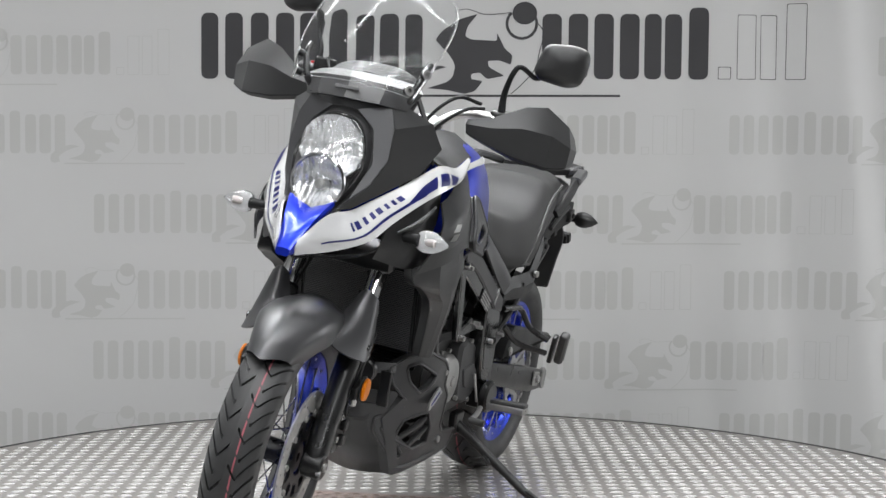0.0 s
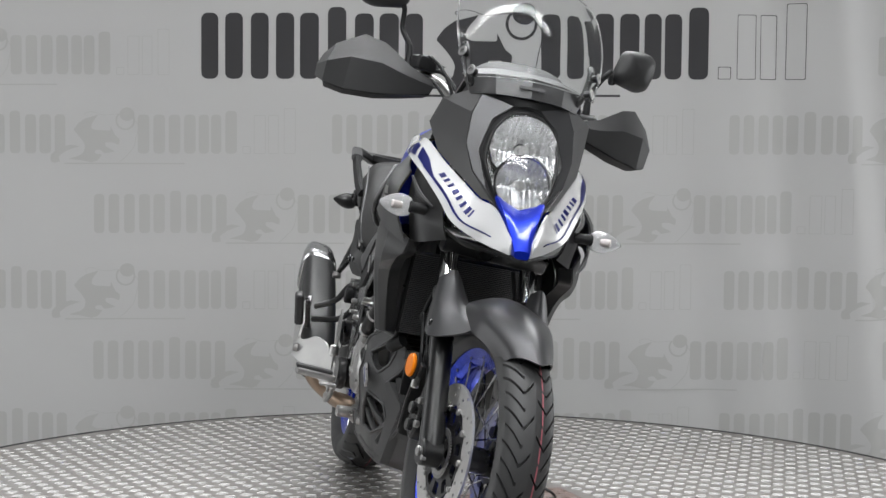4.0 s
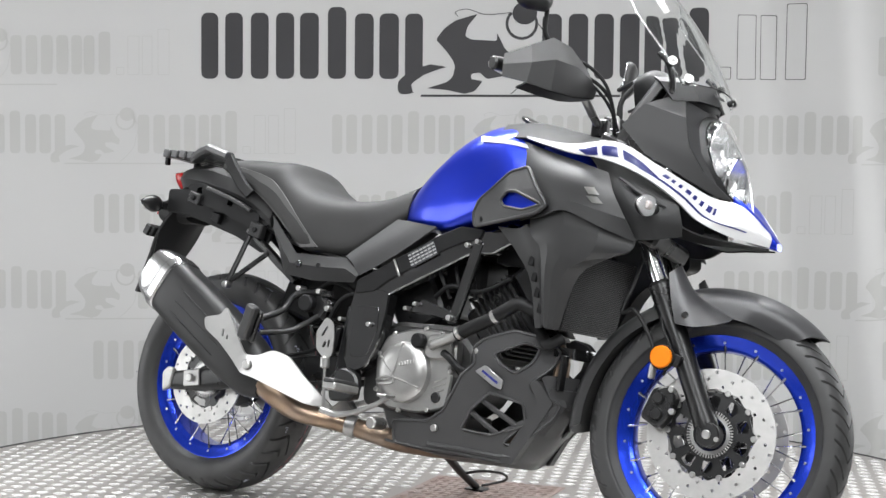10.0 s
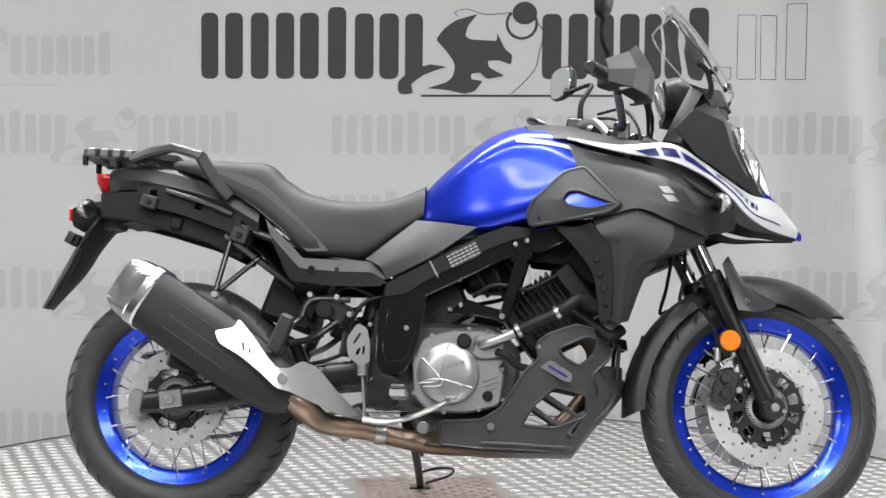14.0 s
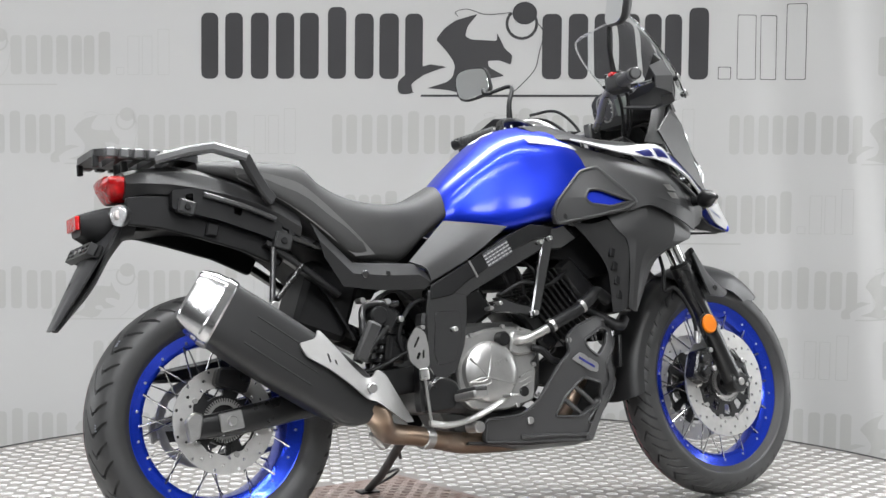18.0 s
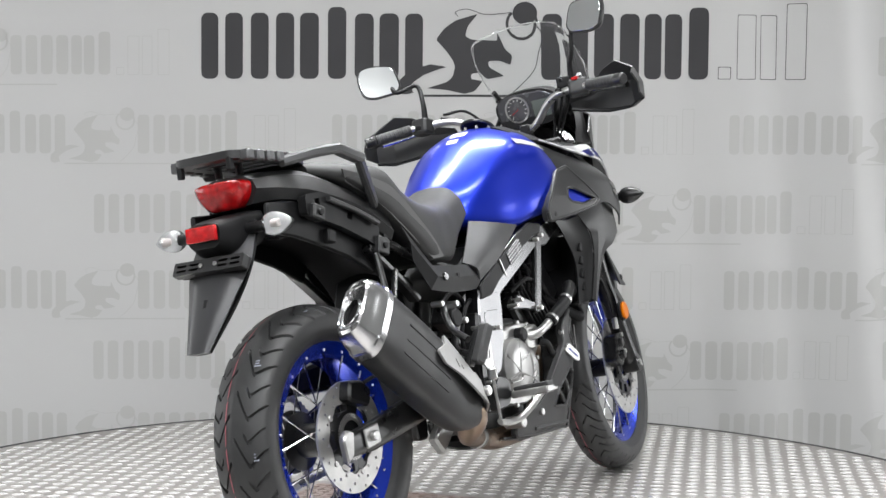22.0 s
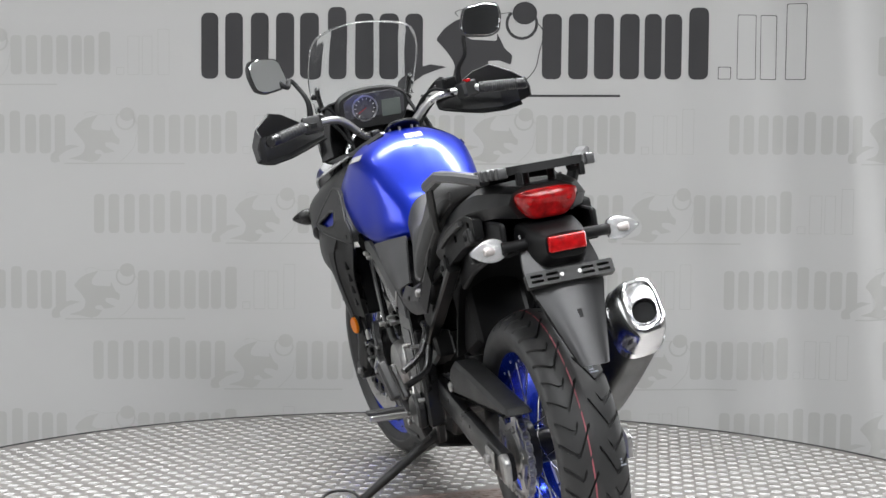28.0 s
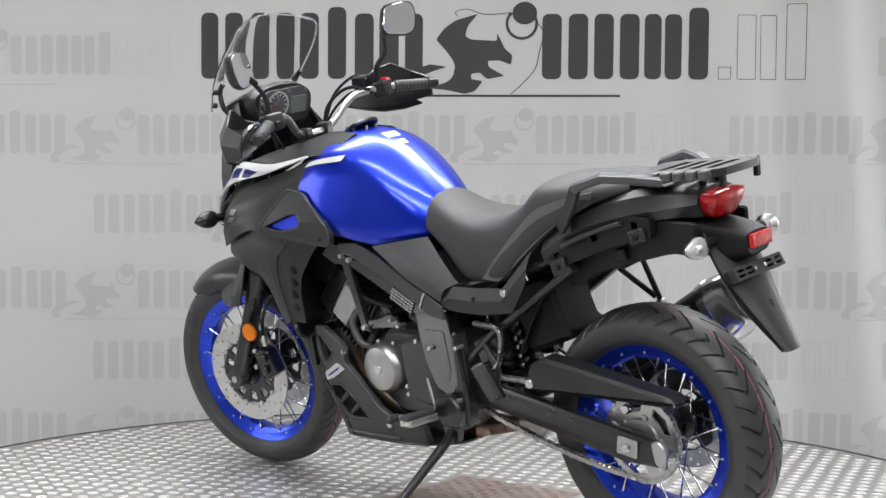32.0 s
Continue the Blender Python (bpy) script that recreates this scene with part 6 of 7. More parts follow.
# ---- engine ----
ENG = part("engine_block", plate([(-0.20, 0.30), (0.06, 0.285), (0.14, 0.34), (0.15, 0.46), (0.08, 0.53), (-0.12, 0.53), (-0.21, 0.46)], -0.105, 0.105, 0.03, 0.012), GREYPAINT, BIKE, "grey painted twin-cylinder engine")
part("sump", plate([(-0.12, 0.235), (0.10, 0.235), (0.12, 0.30), (-0.16, 0.31)], -0.075, 0.075, 0.02, 0.01), GREYPAINT, ENG, "grey sump")
tilt = pose(0.135, 0, 0.50, 0, 52, 0)
part("front_cylinder", moved(box((0, 0, 0.085), (0.16, 0.17, 0.17), 0.015), tilt), BLACK, ENG, "black front cylinder")
for i in range(8):
    part("cooling_fin", moved(box((0, 0, 0.045 + 0.017 * i), (0.180, 0.205, 0.005), 0.002), tilt), BLACK, ENG)
part("front_head", moved(box((0, 0, 0.205), (0.17, 0.20, 0.07), 0.02), tilt), BLACK, ENG, "black front cylinder head")
part("rear_cylinder", box((-0.075, 0, 0.585), (0.15, 0.17, 0.15), 0.015, (0, -30, 0)), BLACK, ENG, "black rear cylinder")
part("rear_head", box((-0.115, 0, 0.67), (0.16, 0.19, 0.08), 0.02, (0, -30, 0)), GREYPAINT, ENG, "grey rear cylinder head")
part("throttle_body", box((0.06, 0, 0.665), (0.13, 0.13, 0.09), 0.02), DEEP, ENG)
part("air_box", box((0.10, 0, 0.745), (0.34, 0.19, 0.07), 0.02, (0, -12, 0)), DEEP, BIKE, "black air box under the tank")
for i in range(3):
    part("spark_lead", tube([(0.10 - 0.05 * i, -0.10, 0.70), (0.13 - 0.05 * i, -0.13, 0.66), (0.14 - 0.04 * i, -0.12, 0.60)], 0.0055, 5, 8), DEEP, ENG)
# right side: clutch cover
for y0, y1, k in ((-0.105, -0.142, 1.0),):
    part("clutch_housing", plate([(-0.130, 0.335), (-0.138, 0.430), (-0.110, 0.490), (-0.03, 0.512), (0.018, 0.514), (0.075, 0.512), (0.108, 0.495), (0.112, 0.430), (0.090, 0.415), (0.108, 0.400), (0.095, 0.315), (0.005, 0.294), (-0.09, 0.300)], y0, y1, 0.016, 0.005), ALLOY, ENG, "bare aluminium clutch housing")
part("clutch_cover", lathe([(0.0005, -0.172), (0.045, -0.172), (0.066, -0.168), (0.078, -0.158), (0.081, -0.146), (0.081, -0.138), (0.0005, -0.138)], (-0.040, 0, 0.397), 56), ALLOY, ENG, "round brushed aluminium clutch cover")
for a0, a1, d in ((200, 90, 0.0), (200, 330, 0.0), (150, 210, 0.01)):
    p = [(-0.040 + 0.078 * math.cos(radians(a0)), -0.166, 0.397 + 0.078 * math.sin(radians(a0))), (-0.063 + d, -0.1735, 0.381 - d), (-0.040 + 0.074 * math.cos(radians(a1)), -0.166, 0.397 + 0.074 * math.sin(radians(a1)))]
    part("cover_rib", tube(p, 0.0032, 8, 8), ALLOY, ENG)
for i in range(7):
    part("cover_mark", box((-0.051 + 0.0085 * i, -0.1722, 0.413 + 0.0022 * i), (0.0055, 0.002, 0.010), 0.0008, (0, -14, 0)), STEEL, ENG)
part("oil_filler", cyl((0.0, -0.140, 0.482), (0.0, -0.168, 0.482), 0.019, 24, 0.004), DEEP, ENG, "black oil filler cap")
for x, z in ((-0.128, 0.345), (-0.128, 0.44), (-0.085, 0.495), (0.06, 0.507), (0.104, 0.488), (0.105, 0.330), (0.04, 0.305), (-0.05, 0.297), (0.012, 0.514), (0.10, 0.41)):
    part("case_screw", screw((x, -0.1425, z), 0.0065, (0, -1, 0)), STEEL, ENG)
part("oil_window", cyl((0.063, -0.140, 0.340), (0.063, -0.147, 0.340), 0.014, 20, 0.002), BLACK, ENG, "round black oil window")
for i in range(3):
    part("case_rib", box((0.070, -0.1425, 0.385 - 0.014 * i), (0.040, 0.004, 0.0035), 0.001, (0, -22, 0)), STEEL, ENG)
part("water_pump", plate([(0.02, 0.445), (0.045, 0.435), (0.100, 0.440), (0.108, 0.480), (0.09, 0.505), (0.03, 0.500)], -0.140, -0.158, 0.012, 0.005), ALLOY, ENG, "aluminium water pump cover")
part("water_pipe", tube([(0.045, -0.150, 0.474), (0.060, -0.170, 0.476), (0.10, -0.176, 0.490), (0.142, -0.178, 0.508)], [0.016, 0.0125, 0.012, 0.013], 6, 14), ALLOY, ENG, "aluminium water pipe")
part("water_hose", tube([(0.130, -0.178, 0.503), (0.18, -0.182, 0.528), (0.232, -0.182, 0.552), (0.270, -0.178, 0.578), (0.300, -0.168, 0.594), (0.345, -0.150, 0.575)], 0.0175, 6, 14), DEEP, BIKE, "black rubber radiator hose")
for x, z in ((0.140, 0.509), (0.240, 0.557)):
    part("hose_clip", cyl((x - 0.004, -0.181, z - 0.002), (x + 0.005, -0.182, z + 0.003), 0.0192, 20), STEEL, BIKE, "steel hose clip")
part("lower_hose", tube([(0.085, -0.160, 0.455), (0.11, -0.172, 0.445), (0.14, -0.165, 0.42), (0.18, -0.15, 0.41)], 0.010, 5, 10), DEEP, ENG)
# left side
LC = (0.078, 0, 0.424)
part("alternator_cover", lathe([(0.0005, 0.162), (0.040, 0.162), (0.060, 0.157), (0.070, 0.145), (0.073, 0.125), (0.073, 0.10), (0.0005, 0.10)], LC, 48), ALLOY, ENG, "round bare aluminium alternator cover")
part("cover_plug", cyl((LC[0], 0.160, LC[2]), (LC[0], 0.166, LC[2]), 0.014, 20, 0.002), STEEL, ENG, "bright inspection plug")
part("sprocket_cover", plate([(0.00, 0.510), (-0.075, 0.525), (-0.175, 0.470), (-0.190, 0.370), (-0.115, 0.330), (-0.02, 0.350), (-0.005, 0.42)], 0.10, 0.148, 0.022, 0.010), GREYPL, ENG, "dark grey sprocket cover")
part("sprocket_cover_rib", plate([(-0.03, 0.440), (-0.11, 0.450), (-0.160, 0.41), (-0.150, 0.375), (-0.06, 0.385)], 0.146, 0.153, 0.014, 0.004), GREYPL, ENG)
for x, z in ((0.005, 0.375), (0.145, 0.45), (0.10, 0.495), (0.04, 0.495), (-0.17, 0.46), (-0.12, 0.345), (-0.02, 0.362), (-0.07, 0.515)):
    part("case_screw", screw((x, 0.149 if x < 0 else 0.128, z), 0.0065, (0, 1, 0)), STEEL, ENG)
part("starter_pipe", tube([(0.15, 0.11, 0.60), (0.19, 0.13, 0.55), (0.165, 0.135, 0.49), (0.12, 0.12, 0.47)], 0.011, 6, 10), GREYPAINT, ENG, "grey coolant pipe")
part("head_cover_left", box((0.215, 0.112, 0.590), (0.13, 0.04, 0.085), 0.018, (0, 52, 0)), ALLOY, ENG, "aluminium cylinder head side")

# ---- radiator ----
RAD = part("radiator", box((0.412, 0, 0.640), (0.030, 0.31, 0.205), 0.008, (0, 12, 0)), DEEP, BIKE, "black radiator with fine fins")
vs, fs = [], []
rm = pose(0.412, 0, 0.640, 0, 12, 0)
for i in range(44):
    n = len(vs)
    z = -0.098 + 0.196 * i / 43
    for x in (0.0152, 0.0185):
        for y in (-0.145, 0.145):
            for dz in (-0.0011, 0.0011):
                vs.append(tuple(rm @ Vector((x, y, z + dz))))
    fs += [(n, n + 1, n + 3, n + 2), (n + 4, n + 6, n + 7, n + 5), (n, n + 4, n + 5, n + 1), (n + 2, n + 3, n + 7, n + 6), (n, n + 2, n + 6, n + 4), (n + 1, n + 5, n + 7, n + 3)]
tagged(mesh_part("fin_relief", vs, fs, GRAB, RAD, "fine grey cooling fins"), kind="stuff")
for s in (RIGHT, LEFT):
    part("radiator_tank", box((0.408, s * 0.165, 0.640), (0.034, 0.03, 0.205), 0.008, (0, 12, 0)), BLACK, RAD)
part("radiator_hose", tube([(0.41, -0.13, 0.52), (0.38, -0.15, 0.50), (0.35, -0.13, 0.52), (0.28, -0.09, 0.57)], 0.015, 5, 12), DEEP, RAD)
part("horn", cyl((0.47, 0.07, 0.49), (0.49, 0.07, 0.485), 0.032, 24, 0.004), BLACK, BIKE, "black horn below the radiator")

# ---- engine guard ----


def lean_in(s):
    def bend(v):
        t = (v.z - 0.20) / 0.33
        front = max(0.0, (v.x - 0.18) / 0.18)
        return Vector((v.x, s * (abs(v.y) - 0.055 * (1 - min(max(t * 1.6, 0), 1)) - 0.058 * front * front), v.z))
    return bend


outer = [(-0.060, 0.272), (0.048, 0.278), (0.099, 0.310), (0.160, 0.407), (0.195, 0.437), (0.187, 0.477), (0.213, 0.500), (0.288, 0.528), (0.352, 0.517), (0.393, 0.487), (0.378, 0.444), (0.332, 0.399),
         (0.346, 0.374), (0.398, 0.357), (0.382, 0.320), (0.292, 0.232), (0.279, 0.195), (0.240, 0.200), (0.158, 0.204), (0.054, 0.206), (-0.060, 0.214)]
holes = [[(0.242, 0.465), (0.316, 0.501), (0.351, 0.491), (0.336, 0.451), (0.299, 0.421), (0.261, 0.441)], [(0.237, 0.368), (0.318, 0.350), (0.322, 0.295), (0.236, 0.261), (0.151, 0.267), (0.183, 0.322)],
         [(0.358, 0.339), (0.372, 0.329), (0.284, 0.240), (0.266, 0.246)]]
for s in (RIGHT, LEFT):
    G = part("engine_guard", plate_holes(outer, holes, 0.164, 0.182, 0.012, lean_in(s)), GREYPL, BIKE, "dark grey moulded engine guard with openings", 30)
    for p, q in (((0.168, 0.322), (0.255, 0.262)), ((0.198, 0.355), (0.305, 0.287))):
        lean = lean_in(s)
        bm = ribbon([lean(Vector((x, 0.172, z))) for x, z in (p, ((p[0] + q[0]) / 2, (p[1] + q[1]) / 2), q)], 0.012, 0.014, 1, (0, 1, 0))
        part("guard_slat", bm, GREYPL, G, "dark grey slat across the guard opening")
    part("guard_lip", tube([lean_in(s)(Vector((x, 0.182, z))) for x, z in ((0.048, 0.220), (0.158, 0.217), (0.245, 0.212), (0.282, 0.214))], 0.006, 3, 8), GREYPL, G, "grey lower lip of the guard")
    for L in [outer] + holes:
        P = [(p.x, p.y) for p in rounded(L, 0.010, 2)]
        bm = tube([lean_in(s)(Vector((x, 0.181, z))) for x, z in P + P[:1]], 0.0045, 1, 6)
        part("guard_rim", bm, GREYPL, G, "rounded moulded edge of the guard", 60)
    plug = pose(0.244, s * 0.1785, 0.408, 0, 30, 0) @ pose(0, 0, 0, s * -2, 0, 0)
    part("guard_badge", plate([(-0.046, -0.016), (-0.030, 0.014), (0.036, 0.012), (0.044, -0.010), (0.02, -0.016)], -0.003, 0.003, 0.006, 0.001, None, plug), STEEL, G, "bright metal badge plate")
    part("badge_line", box(plug @ Vector((0.0, s * 0.0035, -0.002)), (0.056, 0.001, 0.006), 0.0004, (0, 30, 0)), NAVY, G, "unreadable printed bar")
    part("guard_bolt", screw((0.072, s * 0.148, 0.262), 0.010, (0, s, 0)), STEEL, G)
    part("guard_bolt", screw((0.192, s * 0.180, 0.468), 0.008, (0, s, 0)), STEEL, G)
    part("guard_prow", plate_holes([(0.352, 0.412), (0.384, 0.357), (0.288, 0.194), (0.258, 0.200), (0.352, 0.355), (0.336, 0.402)], [], 0.164, 0.188, 0.006, lean_in(s)), GREYPL, G, "", 30)
part("skid_plate", patch([[(-0.10, -0.115, 0.216), (0.06, -0.120, 0.200), (0.268, -0.112, 0.198), (0.330, -0.105, 0.280), (0.366, -0.098, 0.355)], [(-0.10, 0, 0.196), (0.06, 0, 0.182), (0.285, 0, 0.184), (0.355, 0, 0.275), (0.392, 0, 0.355)], [(-0.10, 0.115, 0.216), (0.06, 0.120, 0.200), (0.268, 0.112, 0.198), (0.330, 0.105, 0.280), (0.366, 0.098, 0.355)]], 4, 1, 0.006), GREYPL, BIKE, "dark grey skid plate below the engine", 60)
GB = part("guard_bridge", patch([[(0.366, -0.104, 0.350), (0.402, -0.06, 0.345), (0.412, 0, 0.344), (0.402, 0.06, 0.345), (0.366, 0.104, 0.350)], [(0.375, -0.104, 0.395), (0.415, -0.06, 0.392), (0.424, 0, 0.392), (0.415, 0.06, 0.392), (0.375, 0.104, 0.395)]], 3, 4, 0.008), GREYPL, BIKE, "dark front bridge of the engine guard", 60)
part("bridge_top", patch([[(0.378, -0.112, 0.475), (0.423, -0.06, 0.470), (0.430, 0, 0.470), (0.423, 0.06, 0.470), (0.378, 0.112, 0.475)], [(0.380, -0.110, 0.500), (0.420, -0.06, 0.497), (0.426, 0, 0.497), (0.420, 0.06, 0.497), (0.380, 0.110, 0.500)]], 3, 4, 0.008), FRAME, GB, "", 60)
for y in (-0.10, 0.10):
    part("bridge_strut", box((0.402, y, 0.434), (0.010, 0.028, 0.09), 0.003, (0, 4, 0)), BLACK, GB)
for s in (RIGHT, LEFT):
    part("guard_front", patch([[(0.352, 0.122, 0.425), (0.392, 0.085, 0.425), (0.415, 0.035, 0.425)], [(0.378, 0.098, 0.357), (0.404, 0.070, 0.352), (0.418, 0.025, 0.350)], [(0.330, 0.100, 0.280), (0.348, 0.066, 0.275), (0.356, 0.020, 0.272)]], 1, 1, 0.006, s), GREYPL, GB, "dark grey front facet of the engine guard", 20)

# ---- swing arm, chain and rear brake ----
SW = part("swing_arm", cyl((-0.225, -0.13, 0.395), (-0.225, 0.13, 0.395), 0.030, 24, 0.004), BLACK, BIKE, "black swing arm")
for s in (RIGHT, LEFT):
    h = (0.036, 0.041) if s == LEFT else (0.036, 0.034)
    pts = [((-0.215, s * 0.110, 0.395), h[0]), ((-0.36, s * 0.122, 0.380), h[0]), ((-0.56, s * 0.130, 0.348), h[0] * 1.05), ((-0.74, s * 0.134, 0.316), h[1]), ((-0.842, s * 0.134, 0.306), h[1] * 0.8)]
    rings = []
    for p, hh in pts:
        rings.append(ring_at(Vector(p), Vector((0.12, 0, 0.99)), Vector((0, 1, 0)), hh, 0.016, 20, 4.5))
    part("arm", loft(rings), BLACK, SW, "black box-section arm", 50)
    part("axle_plate", box((-0.765, s * 0.1535, 0.318), (0.060, 0.006, 0.046), 0.005, (0, -8, 0)), ALLOY, SW, "bare aluminium axle plate")
    part("axle_nut", screw((-0.765, s * 0.162, 0.318), 0.012, (0, s, 0), None, 0.01), STEEL, SW)
    part("arm_end", plate([(-0.835, 0.338), (-0.845, 0.284), (-0.872, 0.270), (-0.880, 0.325), (-0.86, 0.345)], s * 0.138, s * 0.156, 0.008, 0.004), ALLOY, SW, "bare aluminium arm end cap")
part("arm_brace", box((-0.38, 0, 0.385), (0.06, 0.22, 0.05), 0.012, (0, 8, 0)), BLACK, SW)
part("chain_guard", plate([(-0.430, 0.418), (-0.466, 0.490), (-0.505, 0.510), (-0.62, 0.494), (-0.890, 0.450), (-0.908, 0.434), (-0.860, 0.424), (-0.70, 0.424), (-0.55, 0.424)], 0.078, 0.142, 0.006, 0.008), PLASTIC, SW, "black angular chain guard", 20)
part("guard_screw", screw((-0.462, 0.143, 0.440), 0.013, (0, 1, 0)), STEEL, SW)
part("sprocket_carrier", lathe([(0.030, 0.070), (0.060, 0.074), (0.064, 0.082), (0.060, 0.0835), (0.050, 0.098), (0.030, 0.100)], R_AXLE, 40), ALLOY, RW, "bare aluminium sprocket carrier")
part("rear_sprocket", plate_holes([(R_AXLE.x + (0.112 if i % 2 else 0.105) * math.cos(math.pi * i / 44), R_AXLE.z + (0.112 if i % 2 else 0.105) * math.sin(math.pi * i / 44)) for i in range(88)],
                                  [[(R_AXLE.x + r * math.cos(2 * math.pi * k / 5 + d), R_AXLE.z + r * math.sin(2 * math.pi * k / 5 + d)) for r, d in ((0.070, -0.38), (0.094, -0.45), (0.097, 0), (0.094, 0.45), (0.070, 0.38), (0.068, 0))] for k in range(5)], 0.086, 0.093, 0.001), DISC, RW, "steel rear sprocket with openings")
for k in range(5):
    a = 2 * math.pi * (k + 0.5) / 5
    part("sprocket_nut", screw((R_AXLE.x + 0.058 * math.cos(a), 0.094, R_AXLE.z + 0.058 * math.sin(a)), 0.009, (0, 1, 0)), STEEL, RW)
FS = Vector((-0.215, 0, 0.385))
loop = []
ra, rb = 0.108, 0.040
for i in range(25):
    a = radians(84 + 186 * i / 24)
    loop.append(R_AXLE + Vector((ra * math.cos(a), 0.0895, ra * math.sin(a))))
low_end = loop[24]
for q in (0.2, 0.4, 0.6, 0.8):
    p = low_end.lerp(FS + Vector((0.006, 0.0895, -0.040)), q)
    loop.append(p - Vector((0, 0, 0.085 * q * (1 - q))))
for i in range(13):
    a = radians(-82 + 172 * i / 12)
    loop.append(FS + Vector((rb * math.cos(a), 0.0895, rb * math.sin(a))))
loop.append(loop[0])
dist = [0]
for p, q in zip(loop, loop[1:]):
    dist.append(dist[-1] + (q - p).length)
bm = bmesh.new()
count = 112
for k in range(count):
    d = dist[-1] * k / count
    i = max(j for j in range(len(dist) - 1) if dist[j] <= d)
    t = (d - dist[i]) / max(dist[i + 1] - dist[i], 1e-9)
    p = loop[i].lerp(loop[i + 1], t)
    w = loop[i + 1] - loop[i]
    ang = -math.degrees(math.atan2(w.z, w.x))
    for y in ((-0.008, 0.008) if k % 2 else (-0.0055, 0.0055)):
        box((p.x, p.y + y, p.z), (0.019, 0.0022, 0.0125), 0.005, (0, ang, 0), bm)
    cyl((p.x, p.y - 0.006, p.z), (p.x, p.y + 0.006, p.z), 0.0045, 8, 0, bm)
tagged(part("drive_chain", bm, STEEL, BIKE, "steel roller drive chain"), kind="stuff")
part("front_sprocket", cyl((FS.x, 0.084, FS.z), (FS.x, 0.095, FS.z), 0.040, 28, 0.003), STEEL, BIKE, "steel front sprocket")
q = Vector((-0.742, -0.098, 0.418))
RC = part("rear_caliper", plate([(-0.045, -0.022), (0.04, -0.030), (0.048, 0.014), (0.01, 0.030), (-0.042, 0.024)], -0.024, 0.028, 0.012, 0.006, None, pose(*q, 0, 12, 0)), BLACK, BIKE, "black rear brake caliper")
part("rear_hose", tube([q + Vector((0.02, -0.02, 0.02)), q + Vector((0.08, -0.035, 0.03)), (-0.55, -0.145, 0.40), (-0.38, -0.145, 0.42), (-0.28, -0.15, 0.46)], 0.005, 6, 8), DEEP, RC, "black brake hose")
part("shock", tube([(-0.30, 0, 0.36), (-0.24, 0, 0.60)], 0.030, 8, 14), BLACK, BIKE, "black rear shock absorber")
for i in range(7):
    z = 0.40 + 0.024 * i
    part("spring_coil", lathe([(0.036, -0.005), (0.046, -0.005), (0.046, 0.005), (0.036, 0.005)], (0, 0, 0), 24), BLACK, BIKE).matrix_local = pose(-0.30 + 0.25 * (z - 0.36), 0, z, 90, 0, 0)
part("linkage", box((-0.30, -0.05, 0.265), (0.10, 0.03, 0.06), 0.01, (0, -40, 0)), ALLOY, BIKE, "aluminium suspension linkage")

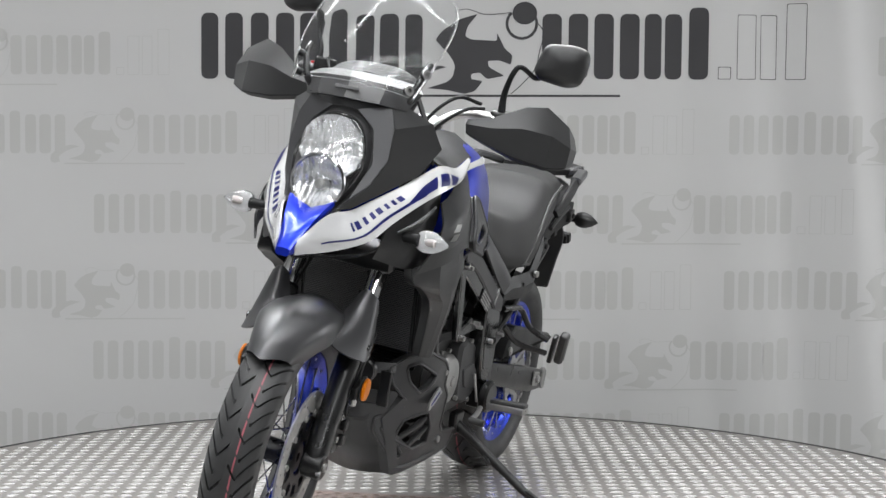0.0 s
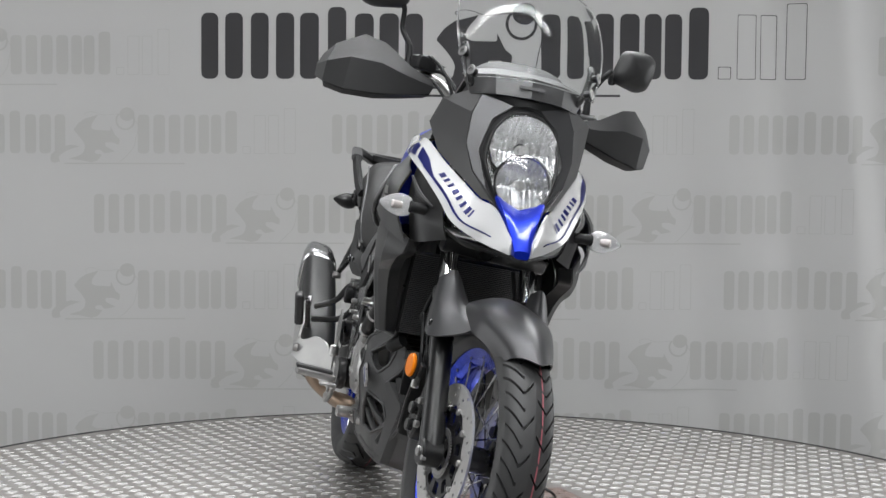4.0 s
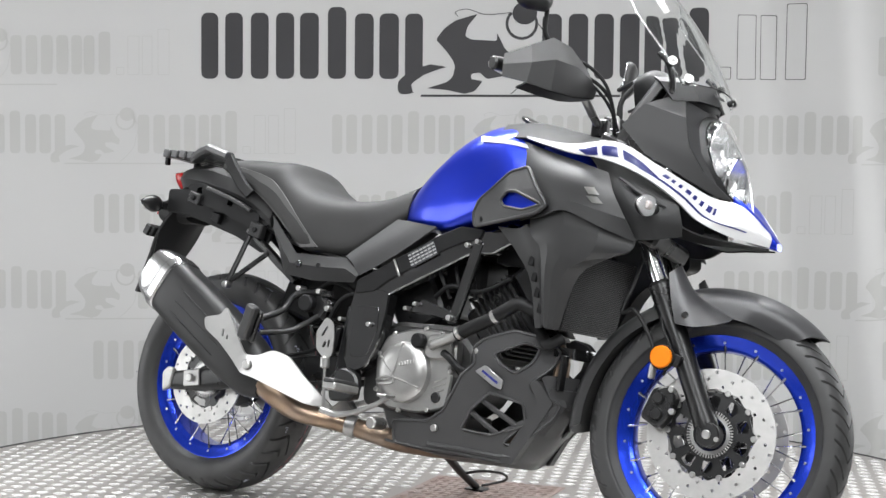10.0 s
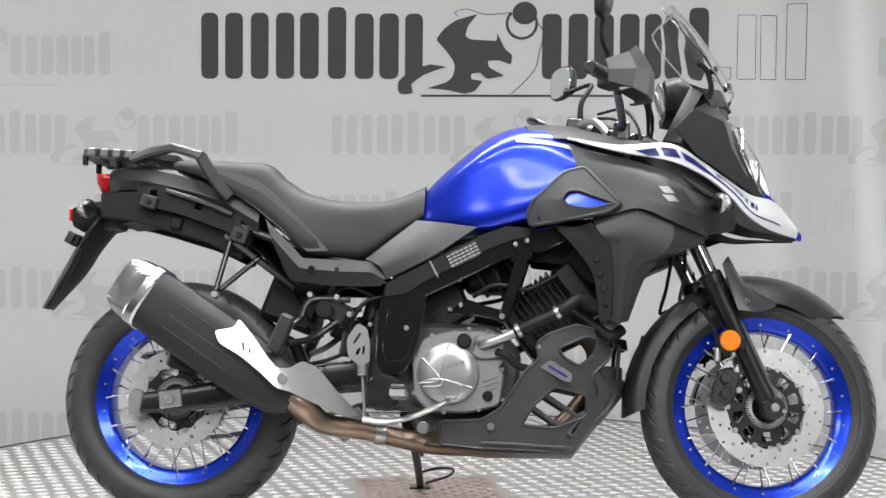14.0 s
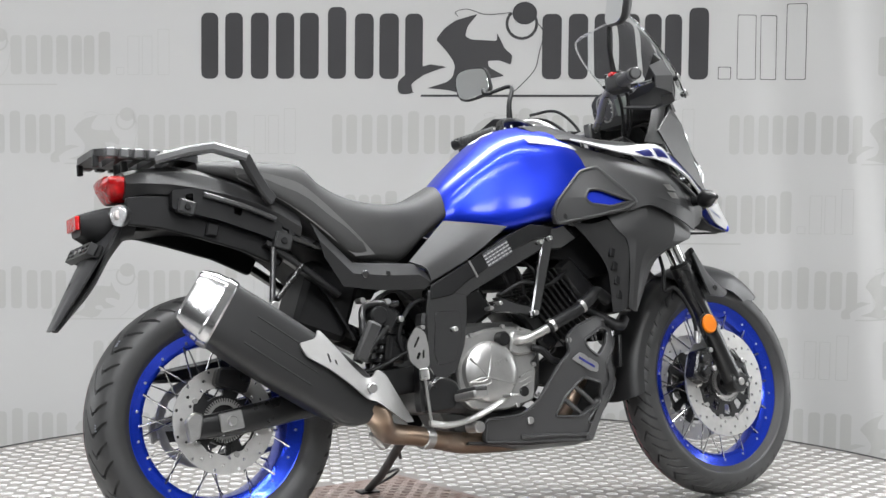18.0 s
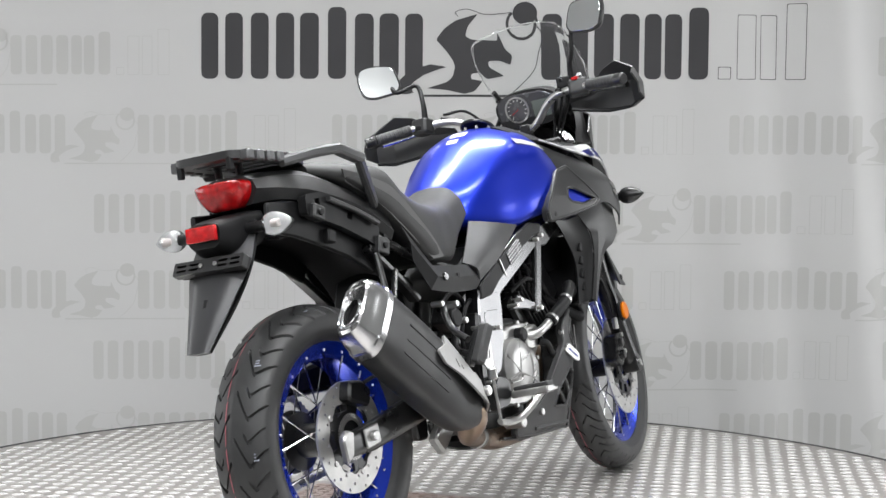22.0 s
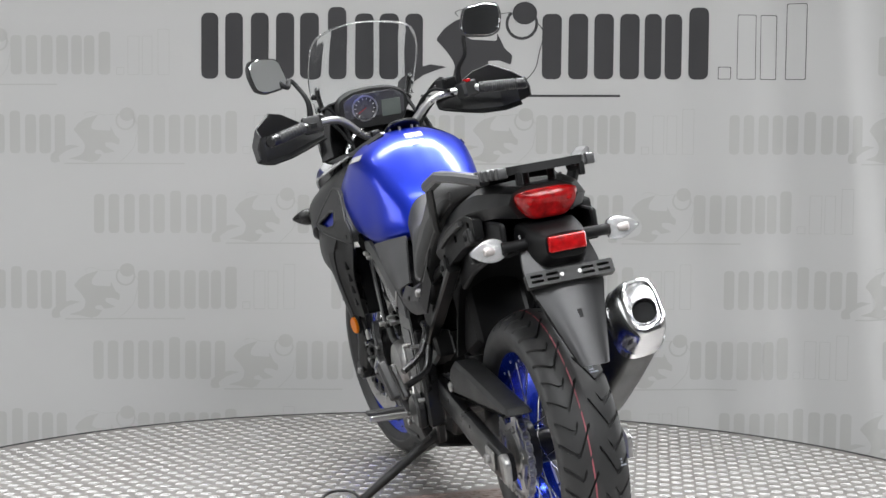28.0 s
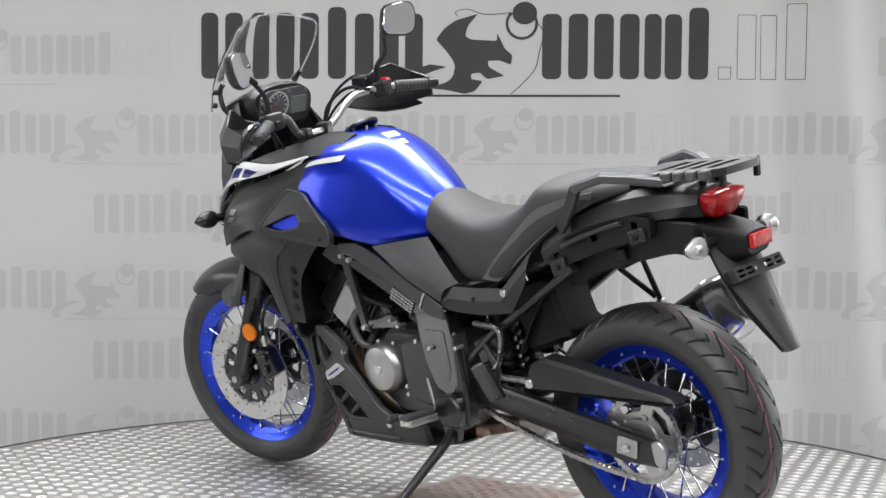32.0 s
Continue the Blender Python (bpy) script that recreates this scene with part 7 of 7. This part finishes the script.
# ---- foot controls ----
heel = [(-0.303, 0.480), (-0.275, 0.522), (-0.250, 0.508), (-0.242, 0.470), (-0.243, 0.418), (-0.272, 0.412), (-0.298, 0.434)]
slots = [[(-0.286, 0.470), (-0.280, 0.468), (-0.264, 0.495), (-0.270, 0.497)], [(-0.280, 0.440), (-0.272, 0.438), (-0.264, 0.455), (-0.272, 0.457)], [(-0.262, 0.440), (-0.256, 0.440), (-0.254, 0.462), (-0.260, 0.462)]]
for s in (RIGHT, LEFT):
    PB = part("peg_bracket", plate([(-0.245, 0.300), (-0.175, 0.305), (-0.150, 0.345), (-0.165, 0.380), (-0.215, 0.395), (-0.255, 0.36)], s * 0.165, s * 0.192, 0.015, 0.006), BLACK, BIKE, "black footrest bracket")
    part("foot_peg", box((-0.160, s * 0.254, 0.338), (0.042, 0.110, 0.020), 0.006, (s * 4, 0, 0)), ALLOY, PB, "aluminium footrest")
    part("peg_rubber", box((-0.160, s * 0.258, 0.352), (0.036, 0.102, 0.012), 0.004, (s * 4, 0, 0)), RUBBER, PB, "black ribbed footrest rubber")
    if s == RIGHT:
        part("heel_plate", plate_holes(heel, slots, -0.198, -0.194, 0.010), ALLOY, PB, "aluminium heel plate with slots")
        part("master_cylinder", cyl((-0.262, -0.200, 0.415), (-0.260, -0.200, 0.385), 0.013, 16, 0.003), STEEL, PB)
        part("push_rod", cyl((-0.260, -0.200, 0.390), (-0.250, -0.200, 0.280), 0.004, 10), STEEL, PB, "bright push rod")
        part("brake_pedal", tube([(-0.255, -0.200, 0.275), (-0.205, -0.205, 0.268), (-0.150, -0.210, 0.276), (-0.085, -0.212, 0.300), (-0.030, -0.215, 0.328)], [0.011, 0.010, 0.009, 0.009, 0.008], 6, 10, None, 0.7), ALLOY, PB, "aluminium brake pedal")
        part("pedal_pad", box((-0.030, -0.232, 0.331), (0.030, 0.045, 0.008), 0.003), ALLOY, PB)
        part("pivot_bolt", screw((-0.102, -0.178, 0.256), 0.016, (0, -1, 0), None, 0.05), STEEL, PB, "large bright pivot bolt")
    else:
        part("gear_lever", tube([(-0.14, 0.185, 0.325), (-0.08, 0.195, 0.318), (-0.02, 0.200, 0.310)], 0.007, 6, 10), ALLOY, PB, "aluminium gear lever")
        part("lever_rubber", cyl((-0.02, 0.195, 0.312), (-0.02, 0.240, 0.312), 0.010, 14, 0.003), RUBBER, PB)
        part("link_rod", tube([(-0.14, 0.17, 0.34), (-0.11, 0.16, 0.42)], 0.004, 2, 8), STEEL, PB)
    # folded pillion peg
    PP = part("pillion_bracket", tube([(-0.30, s * 0.150, 0.585), (-0.40, s * 0.170, 0.580), (-0.425, s * 0.200, 0.530), (-0.450, s * 0.255, 0.500)], 0.009, 5, 10), BLACK, BIKE, "black pillion footrest bracket")
    part("bracket_arm", tube([(-0.33, s * 0.150, 0.53), (-0.395, s * 0.185, 0.480), (-0.450, s * 0.255, 0.462)], 0.009, 5, 10), BLACK, PP)
    part("pillion_peg", box((-0.460, s * 0.298, 0.486), (0.034, 0.026, 0.100), 0.008, (s * -10, 24, 0)), RUBBER, PP, "black rubber pillion footrest")
    part("peg_core", box((-0.457, s * 0.272, 0.478), (0.026, 0.014, 0.092), 0.004, (s * -10, 24, 0)), BLACK, PP)

# dark clutter behind the clutch cover and below the seat
for c, sz, rt in (((-0.34, -0.135, 0.555), (0.075, 0.05, 0.06), (0, 30, 0)), ((-0.30, -0.125, 0.47), (0.05, 0.03, 0.07), (0, 10, 0)), ((-0.33, 0.12, 0.52), (0.09, 0.05, 0.07), (0, 25, 0))):
    part("bracket", box(c, sz, 0.01, rt), BLACK, BIKE, "small black bracket")
part("relay_can", cyl((-0.366, -0.155, 0.555), (-0.366, -0.185, 0.555), 0.024, 20, 0.004), DEEP, BIKE, "round black component")
for x, z in ((-0.30, 0.545), (-0.335, 0.59), (-0.405, 0.595)):
    part("small_bolt", screw((x, -0.168, z), 0.008, (0, -1, 0), None, 0.03), STEEL, BIKE)
for pts in ([(-0.18, -0.13, 0.60), (-0.26, -0.15, 0.58), (-0.30, -0.15, 0.51), (-0.28, -0.14, 0.44)], [(-0.20, -0.12, 0.57), (-0.30, -0.14, 0.62), (-0.38, -0.14, 0.58)], [(-0.18, 0.13, 0.58), (-0.24, 0.15, 0.52), (-0.25, 0.15, 0.42), (-0.2, 0.14, 0.34)], [(0.02, -0.13, 0.60), (0.08, -0.15, 0.63), (0.16, -0.14, 0.62), (0.24, -0.12, 0.66)], [(0.02, 0.13, 0.60), (0.10, 0.15, 0.62), (0.18, 0.14, 0.66)]):
    part("wiring", tube(pts, 0.006, 6, 8), DEEP, BIKE, "black wiring loom")

# ---- side stand ----
FOOT = Vector((-0.140, 0.445, 0.179 * 0.445))
SS = part("side_stand", tube([(-0.150, 0.120, 0.262), (-0.149, 0.160, 0.240), FOOT + Vector((0, -0.10, 0.052)), FOOT + Vector((0, -0.005, 0.010))], [0.017, 0.0135, 0.0115, 0.011], 1, 12), PLASTIC, BIKE, "black steel side stand, folded out")
tip = pose(0.0, 0.0, 0.0, 11, 0, 0)
part("stand_foot", moved(box((0, 0, 0.0042), (0.062, 0.044, 0.008), 0.003), Matrix.Translation(FOOT) @ tip), BLACK, SS, "flat stand foot")
part("stand_wire", tube([FOOT + Vector((0.005, -0.085, 0.050)), FOOT + Vector((0.055, -0.070, 0.062)), FOOT + Vector((0.095, -0.020, 0.060)), FOOT + Vector((0.085, 0.012, 0.040)), FOOT + Vector((0.015, 0.0, 0.016))], 0.004, 5, 8), BLACK, SS, "bent wire loop of the stand")
part("stand_spring", tube([(-0.165, 0.150, 0.262), (-0.15, 0.20, 0.218), (-0.125, 0.245, 0.180)], 0.005, 5, 10), BLACK, SS, "black stand spring")
part("stand_pivot", plate([(-0.185, 0.300), (-0.115, 0.300), (-0.120, 0.235), (-0.170, 0.235)], 0.105, 0.130, 0.012, 0.005), BLACK, SS)

# ---- how the table turns ----
SPIN = 7.697
STAND = pose(0.0454, -0.1540, 0.0, 0, 0, -10.29) @ pose(0, 0, 0, -10.15, 0, 0)


def motions():
    turns = [(t, pose(0, 0, 0, 0, 0, SPIN * (t - 13))) for t in range(0, 33)]
    walk(TABLE, turns)
    walk(BIKE, [(t, m @ STAND) for t, m in turns])


motions()
